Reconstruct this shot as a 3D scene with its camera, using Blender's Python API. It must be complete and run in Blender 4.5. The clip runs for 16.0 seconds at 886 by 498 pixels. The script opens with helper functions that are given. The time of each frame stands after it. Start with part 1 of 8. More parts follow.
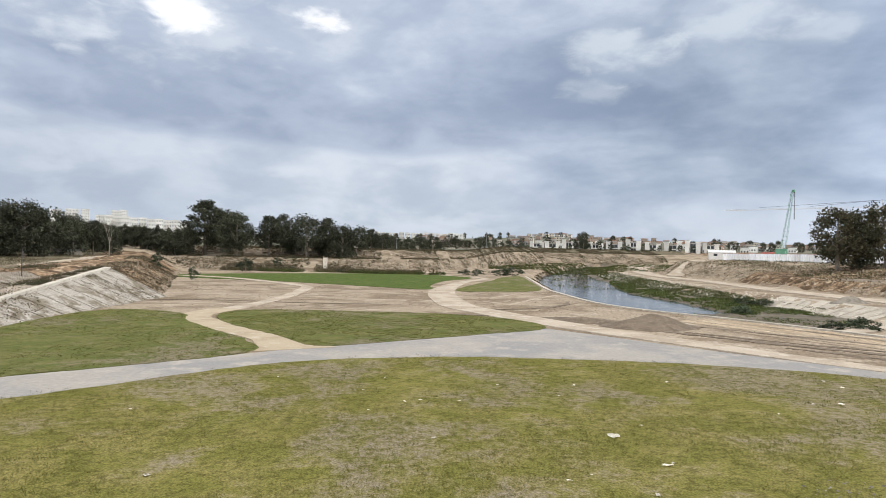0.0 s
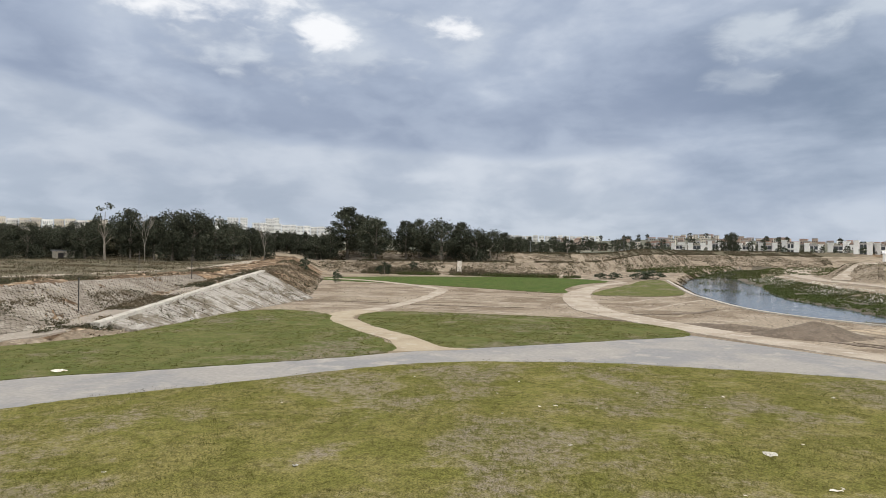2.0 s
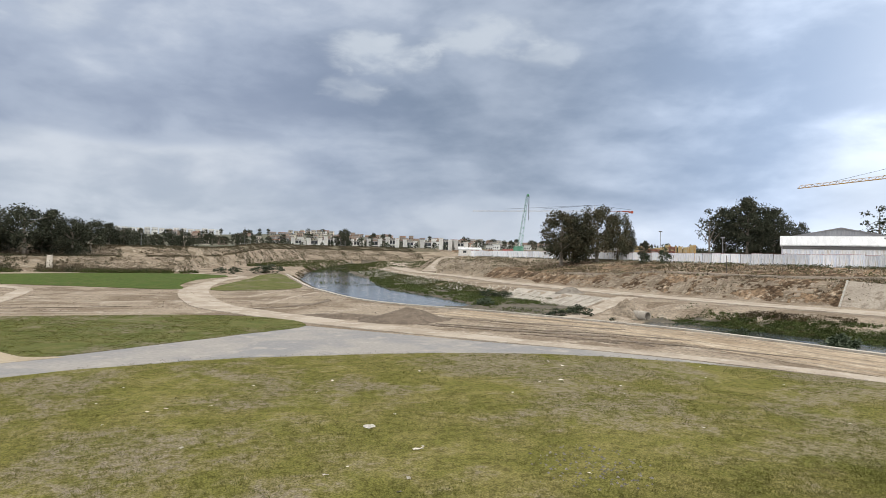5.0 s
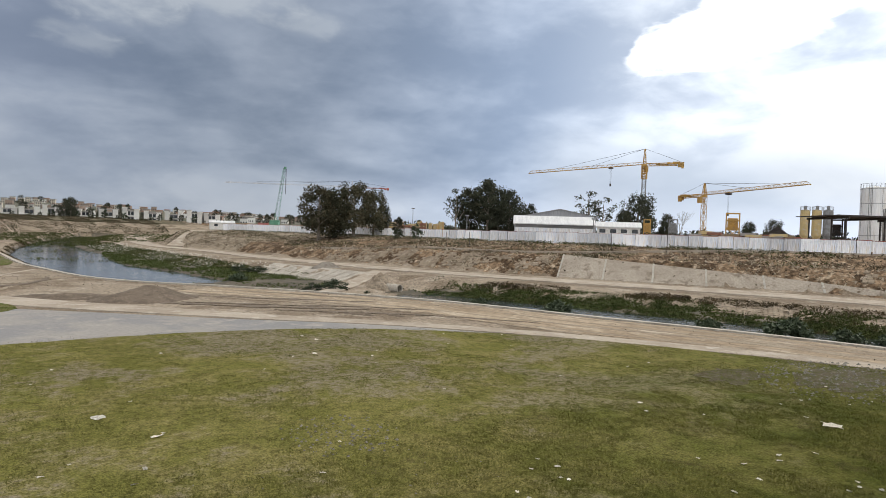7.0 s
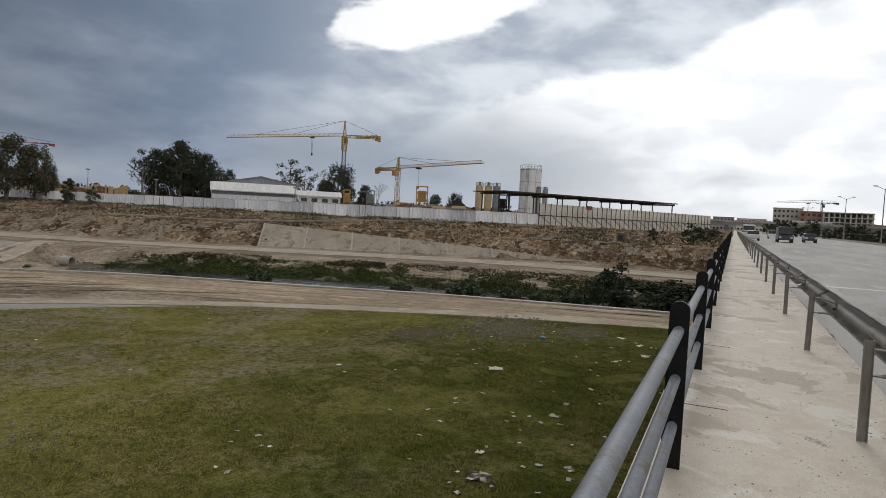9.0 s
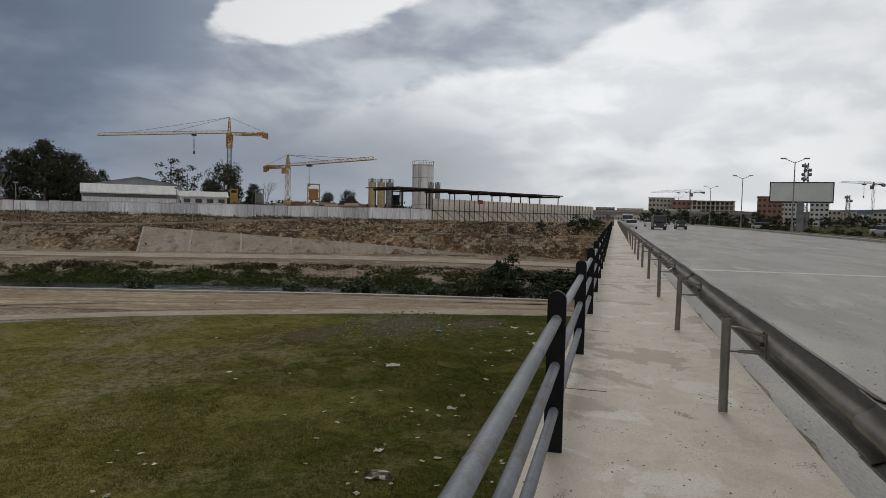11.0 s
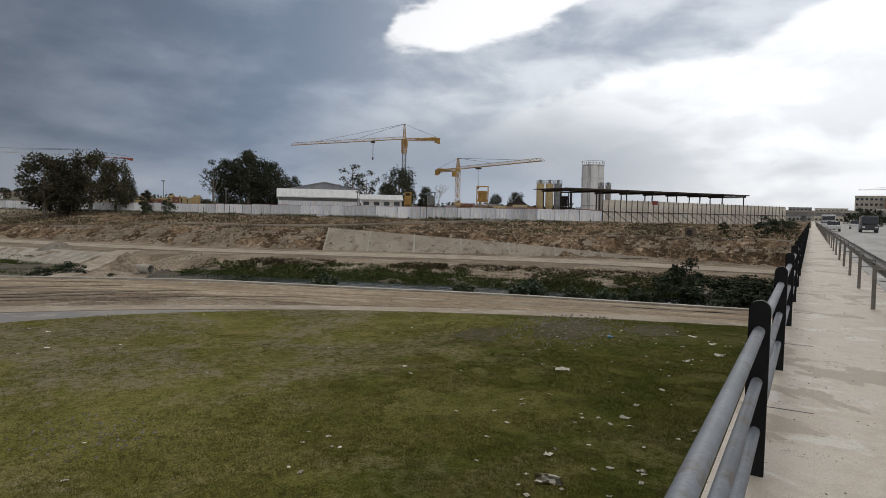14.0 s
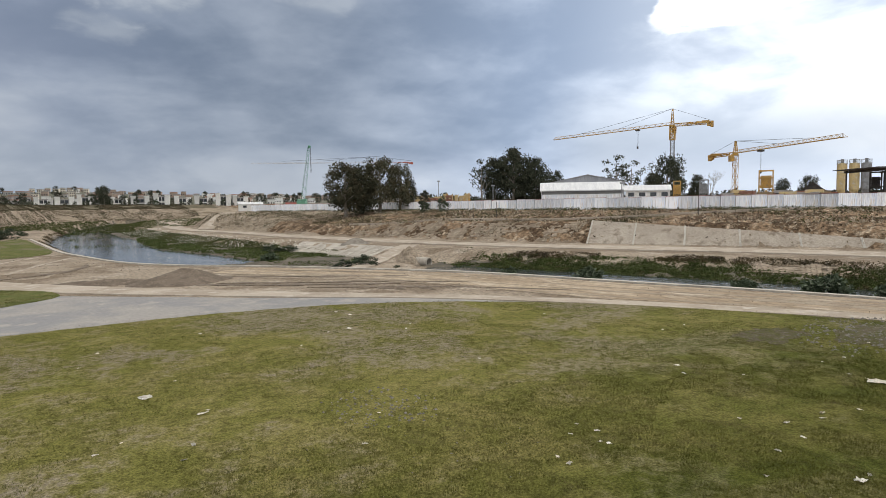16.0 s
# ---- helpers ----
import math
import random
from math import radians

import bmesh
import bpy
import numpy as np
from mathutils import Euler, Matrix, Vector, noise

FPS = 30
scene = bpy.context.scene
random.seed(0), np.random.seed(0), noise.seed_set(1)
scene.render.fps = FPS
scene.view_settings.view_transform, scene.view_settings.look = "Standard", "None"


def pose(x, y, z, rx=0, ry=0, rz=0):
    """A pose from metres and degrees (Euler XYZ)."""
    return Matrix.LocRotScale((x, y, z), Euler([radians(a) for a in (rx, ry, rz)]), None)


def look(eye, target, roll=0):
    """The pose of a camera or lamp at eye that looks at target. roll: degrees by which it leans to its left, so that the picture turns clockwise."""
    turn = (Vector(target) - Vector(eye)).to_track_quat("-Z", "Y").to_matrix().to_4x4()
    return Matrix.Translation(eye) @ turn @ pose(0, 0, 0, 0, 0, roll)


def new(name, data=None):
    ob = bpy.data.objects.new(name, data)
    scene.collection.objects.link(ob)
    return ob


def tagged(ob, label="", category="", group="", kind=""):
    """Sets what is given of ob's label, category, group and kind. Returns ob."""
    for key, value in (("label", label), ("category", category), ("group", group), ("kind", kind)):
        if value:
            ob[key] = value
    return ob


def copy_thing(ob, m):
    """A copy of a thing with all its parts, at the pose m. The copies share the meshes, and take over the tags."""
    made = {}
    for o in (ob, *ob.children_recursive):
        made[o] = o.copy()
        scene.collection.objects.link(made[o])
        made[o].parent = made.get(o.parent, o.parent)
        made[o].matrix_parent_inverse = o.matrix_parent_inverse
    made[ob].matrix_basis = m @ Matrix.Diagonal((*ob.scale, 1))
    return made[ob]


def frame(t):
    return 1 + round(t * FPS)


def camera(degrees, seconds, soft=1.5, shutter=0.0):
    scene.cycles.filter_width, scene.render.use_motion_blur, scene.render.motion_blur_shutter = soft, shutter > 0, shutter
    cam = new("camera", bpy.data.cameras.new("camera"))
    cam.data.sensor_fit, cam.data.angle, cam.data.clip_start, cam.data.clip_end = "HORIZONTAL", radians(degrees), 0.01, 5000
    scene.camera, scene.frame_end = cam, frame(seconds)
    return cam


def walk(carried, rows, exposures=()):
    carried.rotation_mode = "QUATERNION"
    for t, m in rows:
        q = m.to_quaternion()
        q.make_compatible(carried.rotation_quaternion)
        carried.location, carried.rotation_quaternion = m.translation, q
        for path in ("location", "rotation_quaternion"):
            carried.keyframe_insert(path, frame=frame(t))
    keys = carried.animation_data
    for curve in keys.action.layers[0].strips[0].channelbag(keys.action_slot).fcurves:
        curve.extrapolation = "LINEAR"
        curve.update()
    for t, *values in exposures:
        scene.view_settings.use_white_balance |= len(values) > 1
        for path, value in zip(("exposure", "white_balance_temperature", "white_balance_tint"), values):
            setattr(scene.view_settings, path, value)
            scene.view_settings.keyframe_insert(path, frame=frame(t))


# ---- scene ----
cam = camera(69.94, 16.0, soft=0.8)
# seconds, eye, yaw to the left of +y, pitch up, roll
ROWS = [
    (0.0, -0.136, 0.127, 5.520, 4.09, 0.17, 1.08),
    (0.5, -0.153, 0.171, 5.511, 6.94, 0.31, 1.09),
    (1.0, -0.154, 0.188, 5.504, 10.82, 0.47, 0.98),
    (1.5, -0.164, 0.231, 5.513, 13.86, 0.28, 0.94),
    (2.0, -0.143, 0.237, 5.506, 16.12, 0.29, 0.71),
    (2.5, -0.060, 0.236, 5.509, 12.48, 0.56, 0.63),
    (3.0, -0.043, 0.196, 5.505, 5.99, 0.67, 0.63),
    (3.5, -0.020, 0.161, 5.521, -0.72, 0.76, 0.27),
    (4.0, -0.001, 0.147, 5.525, -7.24, 1.04, 0.49),
    (4.2, -0.001, 0.136, 5.524, -8.97, 1.10, 0.62),
    (6.3, -0.023, -0.073, 5.486, -32.13, -2.10, 1.97),
    (6.5, -0.023, -0.076, 5.485, -34.04, -2.18, 2.01),
    (7.0, 0.099, -0.043, 5.491, -38.88, -1.42, 1.80),
    (7.5, 0.136, -0.104, 5.492, -44.85, -1.93, 2.12),
    (8.0, 0.125, -0.117, 5.498, -51.34, -2.94, 2.77),
    (8.5, 0.023, -0.098, 5.489, -59.55, -3.04, 3.06),
    (9.0, 0.036, -0.129, 5.487, -65.48, -3.16, 2.81),
    (9.5, 0.054, -0.148, 5.486, -68.92, -2.82, 2.71),
    (10.0, 0.089, -0.165, 5.491, -72.78, -3.20, 1.98),
    (10.2, 0.095, -0.173, 5.493, -73.33, -3.19, 1.77),
    (12.3, 0.116, -0.229, 5.500, -76.43, -3.31, 1.05),
    (12.5, 0.116, -0.230, 5.500, -76.12, -3.35, 1.05),
    (12.8, 0.114, -0.221, 5.499, -74.68, -3.57, 1.24),
    (13.0, 0.108, -0.207, 5.499, -73.55, -3.74, 1.40),
    (13.5, 0.084, -0.156, 5.506, -67.59, -3.54, 1.36),
    (14.0, 0.049, -0.098, 5.506, -59.90, -3.33, 1.07),
    (14.5, -0.038, -0.101, 5.504, -52.76, -2.83, 0.40),
    (15.0, -0.037, -0.053, 5.481, -47.56, -2.57, -0.01),
    (15.5, 0.003, 0.019, 5.483, -41.54, -3.10, -0.28),
    (16.0, 0.054, 0.033, 5.450, -36.42, -3.96, -0.81),
]


def eye_pose(x, y, z, yaw, pitch, roll):
    a, p = radians(yaw), radians(pitch)
    ahead = Vector((-math.sin(a) * math.cos(p), math.cos(a) * math.cos(p), math.sin(p)))
    return look((x, y, z), Vector((x, y, z)) + ahead, roll)


EXPOSURES = [(0.0, 0.4), (0.6, 0.4), (1.5, 0.26), (2.2, 0.22), (3.2, 0.32), (4.0, 0.3), (6.5, 0.0), (7.5, -0.28), (8.0, -0.5), (9.0, -0.95), (10.0, -1.22), (12.5, -1.4), (13.5, -1.22), (14.5, -0.72), (15.2, -0.4), (16.0, -0.1)]
walk(cam, [(r[0], eye_pose(*r[1:])) for r in ROWS], EXPOSURES)

# ---- world and light ----
SUN_AZ, SUN_EL = 8.0, 42.0


class Nodes:
    """Short hand for a node tree."""

    def __init__(self, tree):
        self.tree = tree
        tree.nodes.clear()

    def add(self, kind, **values):
        node = self.tree.nodes.new(kind)
        for key, value in values.items():
            if key in node.inputs:
                self.feed(node.inputs[key], value)
        return node

    def feed(self, socket, value):
        if isinstance(value, bpy.types.NodeSocket):
            self.tree.links.new(value, socket)
        else:
            socket.default_value = value

    def math(self, op, a, b=0.0, c=0.0, clamp=False):
        node = self.tree.nodes.new("ShaderNodeMath")
        node.operation, node.use_clamp = op, clamp
        for socket, value in zip(node.inputs, (a, b, c)):
            self.feed(socket, value)
        return node.outputs[0]

    def step(self, v, lo, hi):
        node = self.tree.nodes.new("ShaderNodeMapRange")
        node.interpolation_type = "SMOOTHSTEP"
        for socket, value in zip(node.inputs, (v, lo, hi, 0.0, 1.0)):
            self.feed(socket, value)
        return node.outputs[0]

    def noise(self, vec, scale, detail=4.0, rough=0.55, distort=0.0):
        node = self.add("ShaderNodeTexNoise", Vector=vec, Scale=scale, Detail=detail, Roughness=rough, Distortion=distort)
        return node.outputs[0]

    def mix(self, fac, a, b):
        node = self.tree.nodes.new("ShaderNodeMix")
        node.data_type = "RGBA"
        for n, value in ((0, fac), (6, a), (7, b)):
            if not isinstance(value, bpy.types.NodeSocket) and n > 0:
                value = (*value, 1.0)
            self.feed(node.inputs[n], value)
        return node.outputs[2]

    def link(self, a, b):
        self.tree.links.new(a, b)


def build_world():
    world = bpy.data.worlds.new("sky")
    scene.world = world
    world.use_nodes = True
    n = Nodes(world.node_tree)
    way = n.add("ShaderNodeTexCoord").outputs["Generated"]
    sep = n.add("ShaderNodeSeparateXYZ", Vector=way)
    x, y, z = sep.outputs
    el = n.math("MULTIPLY", n.math("ARCSINE", z), 57.2958)
    az = n.math("MULTIPLY", n.math("ARCTAN2", y, x), 57.2958)
    # a flat cloud layer seen in perspective, and the long streaks that lie along the horizon
    up = n.math("ADD", n.math("MAXIMUM", z, 0.0), 0.22)
    flat = n.add("ShaderNodeCombineXYZ", X=n.math("DIVIDE", x, up), Y=n.math("DIVIDE", y, up), Z=0.37).outputs[0]
    long = n.add("ShaderNodeCombineXYZ", X=n.math("MULTIPLY", az, 0.082), Y=n.math("MULTIPLY", el, 0.18), Z=2.4).outputs[0]
    big = n.noise(flat, 0.95, 4.0, 0.5, 0.4)
    small = n.noise(long, 1.7, 5.0, 0.50, 0.25)
    puff = n.noise(long, 4.8, 5.0, 0.52, 0.35)
    streak = n.noise(long, 0.62, 6.0, 0.48, 0.5)
    cloud = n.math("ADD", n.math("MULTIPLY", big, 0.34), n.math("ADD", n.math("MULTIPLY", streak, 0.44), n.math("ADD", n.math("MULTIPLY", small, 0.14), n.math("MULTIPLY", puff, 0.08))))
    wobble = n.math("MULTIPLY", n.math("SUBTRACT", small, 0.5), 22.0)
    torn = n.math("ADD", n.math("MULTIPLY", n.math("SUBTRACT", small, 0.5), 4.6), n.math("MULTIPLY", n.math("SUBTRACT", puff, 0.5), 2.6))

    def edge(points):
        """An elevation that follows a line of (azimuth, elevation) points."""
        out = points[0][1]
        for (a, p), (b, q) in zip(points, points[1:]):
            node = n.tree.nodes.new("ShaderNodeMapRange")
            for socket, value in zip(node.inputs, (az, a, b, 0.0, q - p)):
                n.feed(socket, value)
            out = n.math("ADD", out, node.outputs[0])
        return out

    def patch(a, e, wide, high, rag, soft=-0.9):
        """1 within a ragged oval of sky, 0 outside."""
        u = n.math("DIVIDE", n.math("SUBTRACT", az, a), wide)
        v = n.math("DIVIDE", n.math("SUBTRACT", el, e), high)
        r = n.math("ADD", n.math("ADD", n.math("MULTIPLY", u, u), n.math("MULTIPLY", v, v)), n.math("MULTIPLY", torn, rag))
        return n.step(r, 1.5, soft)

    dark, mid, light = (0.26, 0.315, 0.43), (0.395, 0.458, 0.575), (0.60, 0.655, 0.745)
    body = n.mix(n.step(cloud, 0.38, 0.52), dark, mid)
    body = n.mix(n.step(cloud, 0.49, 0.62), body, light)
    # the long dark band over the park, pale sky below its lower edge
    rim = n.math("SUBTRACT", n.math("ADD", el, n.math("MULTIPLY", torn, 0.35)), edge([(84, 9.0), (92, 8.7), (97, 8.2), (106, 8.7), (120, 9.3), (127, 9.9), (132, 11.2), (142, 13.0)]))
    park = n.step(az, 82.0, 94.0)
    pale = n.math("MULTIPLY", n.math("MULTIPLY", n.step(rim, 0.7, -0.5), n.step(el, 2.0, 6.0)), park)
    body = n.mix(n.math("MULTIPLY", pale, 0.70), body, n.mix(n.step(small, 0.36, 0.66), (0.44, 0.495, 0.585), (0.60, 0.645, 0.715)))
    band = n.math("MULTIPLY", n.math("MULTIPLY", n.step(rim, -0.3, 0.9), n.step(rim, 6.5, 1.0)), park)
    body = n.mix(n.math("MULTIPLY", band, 0.72), body, n.mix(n.step(small, 0.36, 0.66), (0.275, 0.328, 0.44), (0.40, 0.46, 0.57)))
    # the heavy bank of cloud over the building site
    heavy = n.math("MULTIPLY", n.step(n.math("ADD", az, n.math("MULTIPLY", wobble, 0.6)), 90.0, 70.0), n.step(n.math("ADD", el, n.math("MULTIPLY", wobble, 0.4)), 0.5, 6.0))
    body = n.mix(n.math("MULTIPLY", heavy, 0.85), body, n.mix(n.step(cloud, 0.40, 0.62), (0.190, 0.246, 0.342), (0.40, 0.465, 0.575)))
    # sunlit heads on top of that bank
    for a, e, wide, high, much in ((78.5, 17.0, 4.6, 2.0, 0.75), (70.0, 19.0, 6.0, 1.7, 0.7), (63.5, 17.6, 3.0, 1.2, 0.5), (81.0, 14.2, 2.6, 1.4, 0.4)):
        body = n.mix(n.math("MULTIPLY", patch(a, e, wide, high, 1.3), much), body, (0.62, 0.675, 0.74))
    # pale air along the horizon
    lift = n.math("ADD", el, n.math("MULTIPLY", n.step(az, 88.0, 78.0), 2.4))
    low = n.math("MULTIPLY", n.step(n.math("ADD", lift, n.math("MULTIPLY", wobble, 0.22)), 7.0, 0.8), 0.75)
    body = n.mix(low, body, n.mix(n.step(small, 0.40, 0.60), (0.41, 0.47, 0.555), (0.53, 0.585, 0.665)))
    # the torn lower edge of the cloud, with the bright sky behind it
    gap = n.math("SUBTRACT", n.math("ADD", edge([(-60, 26.0), (-15, 21.0), (-6, 17.9), (-2, 17.2), (1.5, 15.7), (4.5, 14.0), (7.4, 12.9), (12.0, 12.6), (16.0, 12.0), (19.0, 11.0), (22.5, 9.5), (26.8, 7.6), (33.0, 4.0)]), n.math("MULTIPLY", torn, 0.40)), el)
    bright = n.math("MULTIPLY", n.step(gap, -0.35, 0.9), n.step(n.math("ADD", az, n.math("MULTIPLY", wobble, 0.5)), 33.0, 22.0))
    under = n.math("SUBTRACT", n.math("ADD", el, n.math("MULTIPLY", torn, 0.6)), n.math("MULTIPLY", n.math("SUBTRACT", az, 14.0), 0.50))
    bright = n.math("MULTIPLY", bright, n.step(under, -2.5, 2.5))
    # the cloud beside that edge is thinner and paler
    body = n.mix(n.math("MULTIPLY", n.step(az, 46.0, 28.0), n.step(el, 4.0, 9.0)), body, n.mix(n.step(n.math("ADD", n.math("MULTIPLY", cloud, 0.6), n.math("MULTIPLY", small, 0.4)), 0.40, 0.60), (0.33, 0.374, 0.446), (0.62, 0.66, 0.71)))
    glare = n.mix(n.step(small, 0.36, 0.62), (0.76, 0.785, 0.815), (0.93, 0.945, 0.965))
    # thinner light low over the site
    glare = n.mix(n.math("MULTIPLY", n.step(az, 2.0, 18.0), n.step(el, 13.0, 4.0)), glare, (0.37, 0.40, 0.445))
    veil = n.math("MULTIPLY", n.step(az, -16.0, 0.0), n.step(n.math("ADD", el, n.math("MULTIPLY", torn, 0.8)), 9.5, 3.5))
    glare = n.mix(n.math("MULTIPLY", veil, 0.38), glare, n.mix(n.step(small, 0.38, 0.62), (0.36, 0.385, 0.425), (0.50, 0.52, 0.55)))
    body = n.mix(bright, body, glare)
    for a, e, wide, high in ((0.5, 4.0, 9.0, 0.8), (10.0, 5.2, 6.0, 0.7)):
        body = n.mix(n.math("MULTIPLY", patch(a, e, wide, high, 0.5), 0.45), body, (0.46, 0.49, 0.53))
    # duller air low behind the site
    dull = n.math("MULTIPLY", n.math("MULTIPLY", n.step(az, 12.0, 24.0), n.step(az, 46.0, 38.0)), n.step(el, 11.0, 5.0))
    body = n.mix(n.math("MULTIPLY", dull, 0.55), body, (0.33, 0.36, 0.40))
    # the break over the building site, ragged below and cut off on its near side
    floor_ = edge([(14.0, 20.4), (17.0, 18.3), (20.0, 16.7), (23.0, 15.4), (27.0, 14.5), (31.5, 14.0), (35.0, 14.2)])
    roof_ = edge([(24.0, 24.0), (28.5, 20.0), (32.0, 18.4), (34.5, 17.0), (36.5, 14.5)])
    t_ = n.math("MULTIPLY", torn, 0.75)
    hole = n.math("MULTIPLY", n.step(n.math("SUBTRACT", n.math("ADD", el, t_), floor_), -0.4, 0.9), n.step(n.math("SUBTRACT", n.math("ADD", roof_, t_), el), -0.4, 0.7))
    hole = n.math("MULTIPLY", hole, n.step(n.math("ADD", az, torn), 36.2, 34.6))
    body = n.mix(hole, body, (0.93, 0.94, 0.96))
    # smaller breaks high over the park, each in a haze of thin cloud
    for a, e, wide, high, much in ((117.0, 17.6, 8.5, 3.2, 0.7), (105.6, 18.8, 5.0, 2.4, 0.6), (127.5, 19.5, 11.0, 3.6, 0.6)):
        body = n.mix(n.math("MULTIPLY", patch(a, e, wide, high, 1.2), much), body, (0.66, 0.71, 0.775))
    for a, e, wide, high in ((117.4, 18.6, 2.8, 1.3), (105.4, 19.5, 2.0, 1.0), (128.0, 20.8, 7.5, 2.6)):
        body = n.mix(n.math("MULTIPLY", patch(a, e, wide, high, 1.1, -0.1), 0.88), body, (0.96, 0.965, 0.98))
    # thin warm-white cloud overhead, above what the camera sees
    body = n.mix(n.step(el, 24.0, 48.0), body, n.mix(n.step(cloud, 0.38, 0.64), (0.50, 0.477, 0.44), (0.66, 0.635, 0.595)))
    # an overcast sky is brighter towards the zenith
    high = n.math("ADD", 1.0, n.math("MULTIPLY", n.step(el, 25.0, 65.0), 1.45))
    # the side where the sun stands behind the cloud is brighter
    toward = n.math("ADD", n.math("MULTIPLY", x, math.cos(radians(SUN_AZ))), n.math("MULTIPLY", y, math.sin(radians(SUN_AZ))))
    high = n.math("MULTIPLY", high, n.math("ADD", 1.0, n.math("MULTIPLY", n.step(toward, 0.48, 1.08), 1.8)))
    # the unseen sky behind the camera is brightened too, to light faces turned to it
    away = n.math("ADD", n.math("MULTIPLY", x, -0.75), n.math("MULTIPLY", y, -0.66))
    high = n.math("MULTIPLY", high, n.math("ADD", 1.0, n.math("MULTIPLY", n.step(away, 0.1, 0.95), 0.8)))
    sky = n.add("ShaderNodeTexSky")
    sky.sky_type, sky.sun_disc = "NISHITA", False
    sky.sun_elevation, sky.sun_rotation = radians(SUN_EL), radians(90 - SUN_AZ)
    bg1 = n.add("ShaderNodeBackground", Color=body, Strength=n.math("MULTIPLY", high, 0.95))
    bg2 = n.add("ShaderNodeBackground", Color=sky.outputs[0], Strength=0.05)
    mixed = n.add("ShaderNodeMixShader", Fac=0.08)
    n.link(bg1.outputs[0], mixed.inputs[1])
    n.link(bg2.outputs[0], mixed.inputs[2])
    n.link(mixed.outputs[0], n.add("ShaderNodeOutputWorld").inputs[0])


build_world()
sun = new("sun", bpy.data.lights.new("sun", "SUN"))
sun.data.energy, sun.data.angle, sun.data.color = 1.0, radians(16), (1.0, 0.96, 0.9)
sa, se = radians(SUN_AZ), radians(SUN_EL)
sun.matrix_world = look((60 * math.cos(sa) * math.cos(se), 60 * math.sin(sa) * math.cos(se), 60 * math.sin(se)), (0, 0, 0))


# ---- materials ----
def material(name, base, second=None, third=None, scale=1.0, fine=20.0, rough=0.9, bump=0.3, dist=0.02, metal=0.0, blend=(0.4, 0.62), vary=0.0, stretch=(1, 1, 1), grain=0.18, spec=0.3):
    """Base colour broken by stains of a second and third colour, with grain and relief."""
    m = bpy.data.materials.new(name)
    m.use_nodes = True
    n = Nodes(m.node_tree)
    where = n.add("ShaderNodeTexCoord").outputs["Object"]
    if stretch != (1, 1, 1):
        where = n.add("ShaderNodeMapping", Vector=where, Scale=stretch).outputs[0]
    big = n.noise(where, scale, 5.0, 0.6, 0.5)
    small = n.noise(where, fine, 4.0, 0.65)
    colour = n.mix(n.step(big, *blend), base, second or base)
    if third:
        colour = n.mix(n.step(n.noise(where, scale * 2.7, 6.0, 0.6), 0.52, 0.68), colour, third)
    shade = n.math("ADD", 1.0 - grain, n.math("MULTIPLY", n.step(small, 0.27, 0.73), 2 * grain))
    if vary:
        info = n.add("ShaderNodeObjectInfo")
        shade = n.math("MULTIPLY", shade, n.math("ADD", 1.0 - vary, n.math("MULTIPLY", info.outputs["Random"], 2 * vary)))
    hsv = n.add("ShaderNodeHueSaturation", Color=colour, Value=shade)
    bsdf = n.add("ShaderNodeBsdfPrincipled")
    n.link(hsv.outputs[0], bsdf.inputs["Base Color"])
    bsdf.inputs["Metallic"].default_value = metal
    bsdf.inputs["Specular IOR Level"].default_value = spec
    n.feed(bsdf.inputs["Roughness"], n.math("ADD", rough - 0.08, n.math("MULTIPLY", small, 0.16), clamp=True))
    if bump:
        height = n.math("ADD", n.math("MULTIPLY", big, 0.6), n.math("MULTIPLY", small, 0.4))
        relief = n.add("ShaderNodeBump", Strength=bump, Distance=dist, Height=height)
        n.link(relief.outputs[0], bsdf.inputs["Normal"])
    n.link(bsdf.outputs[0], n.add("ShaderNodeOutputMaterial").inputs[0])
    return m


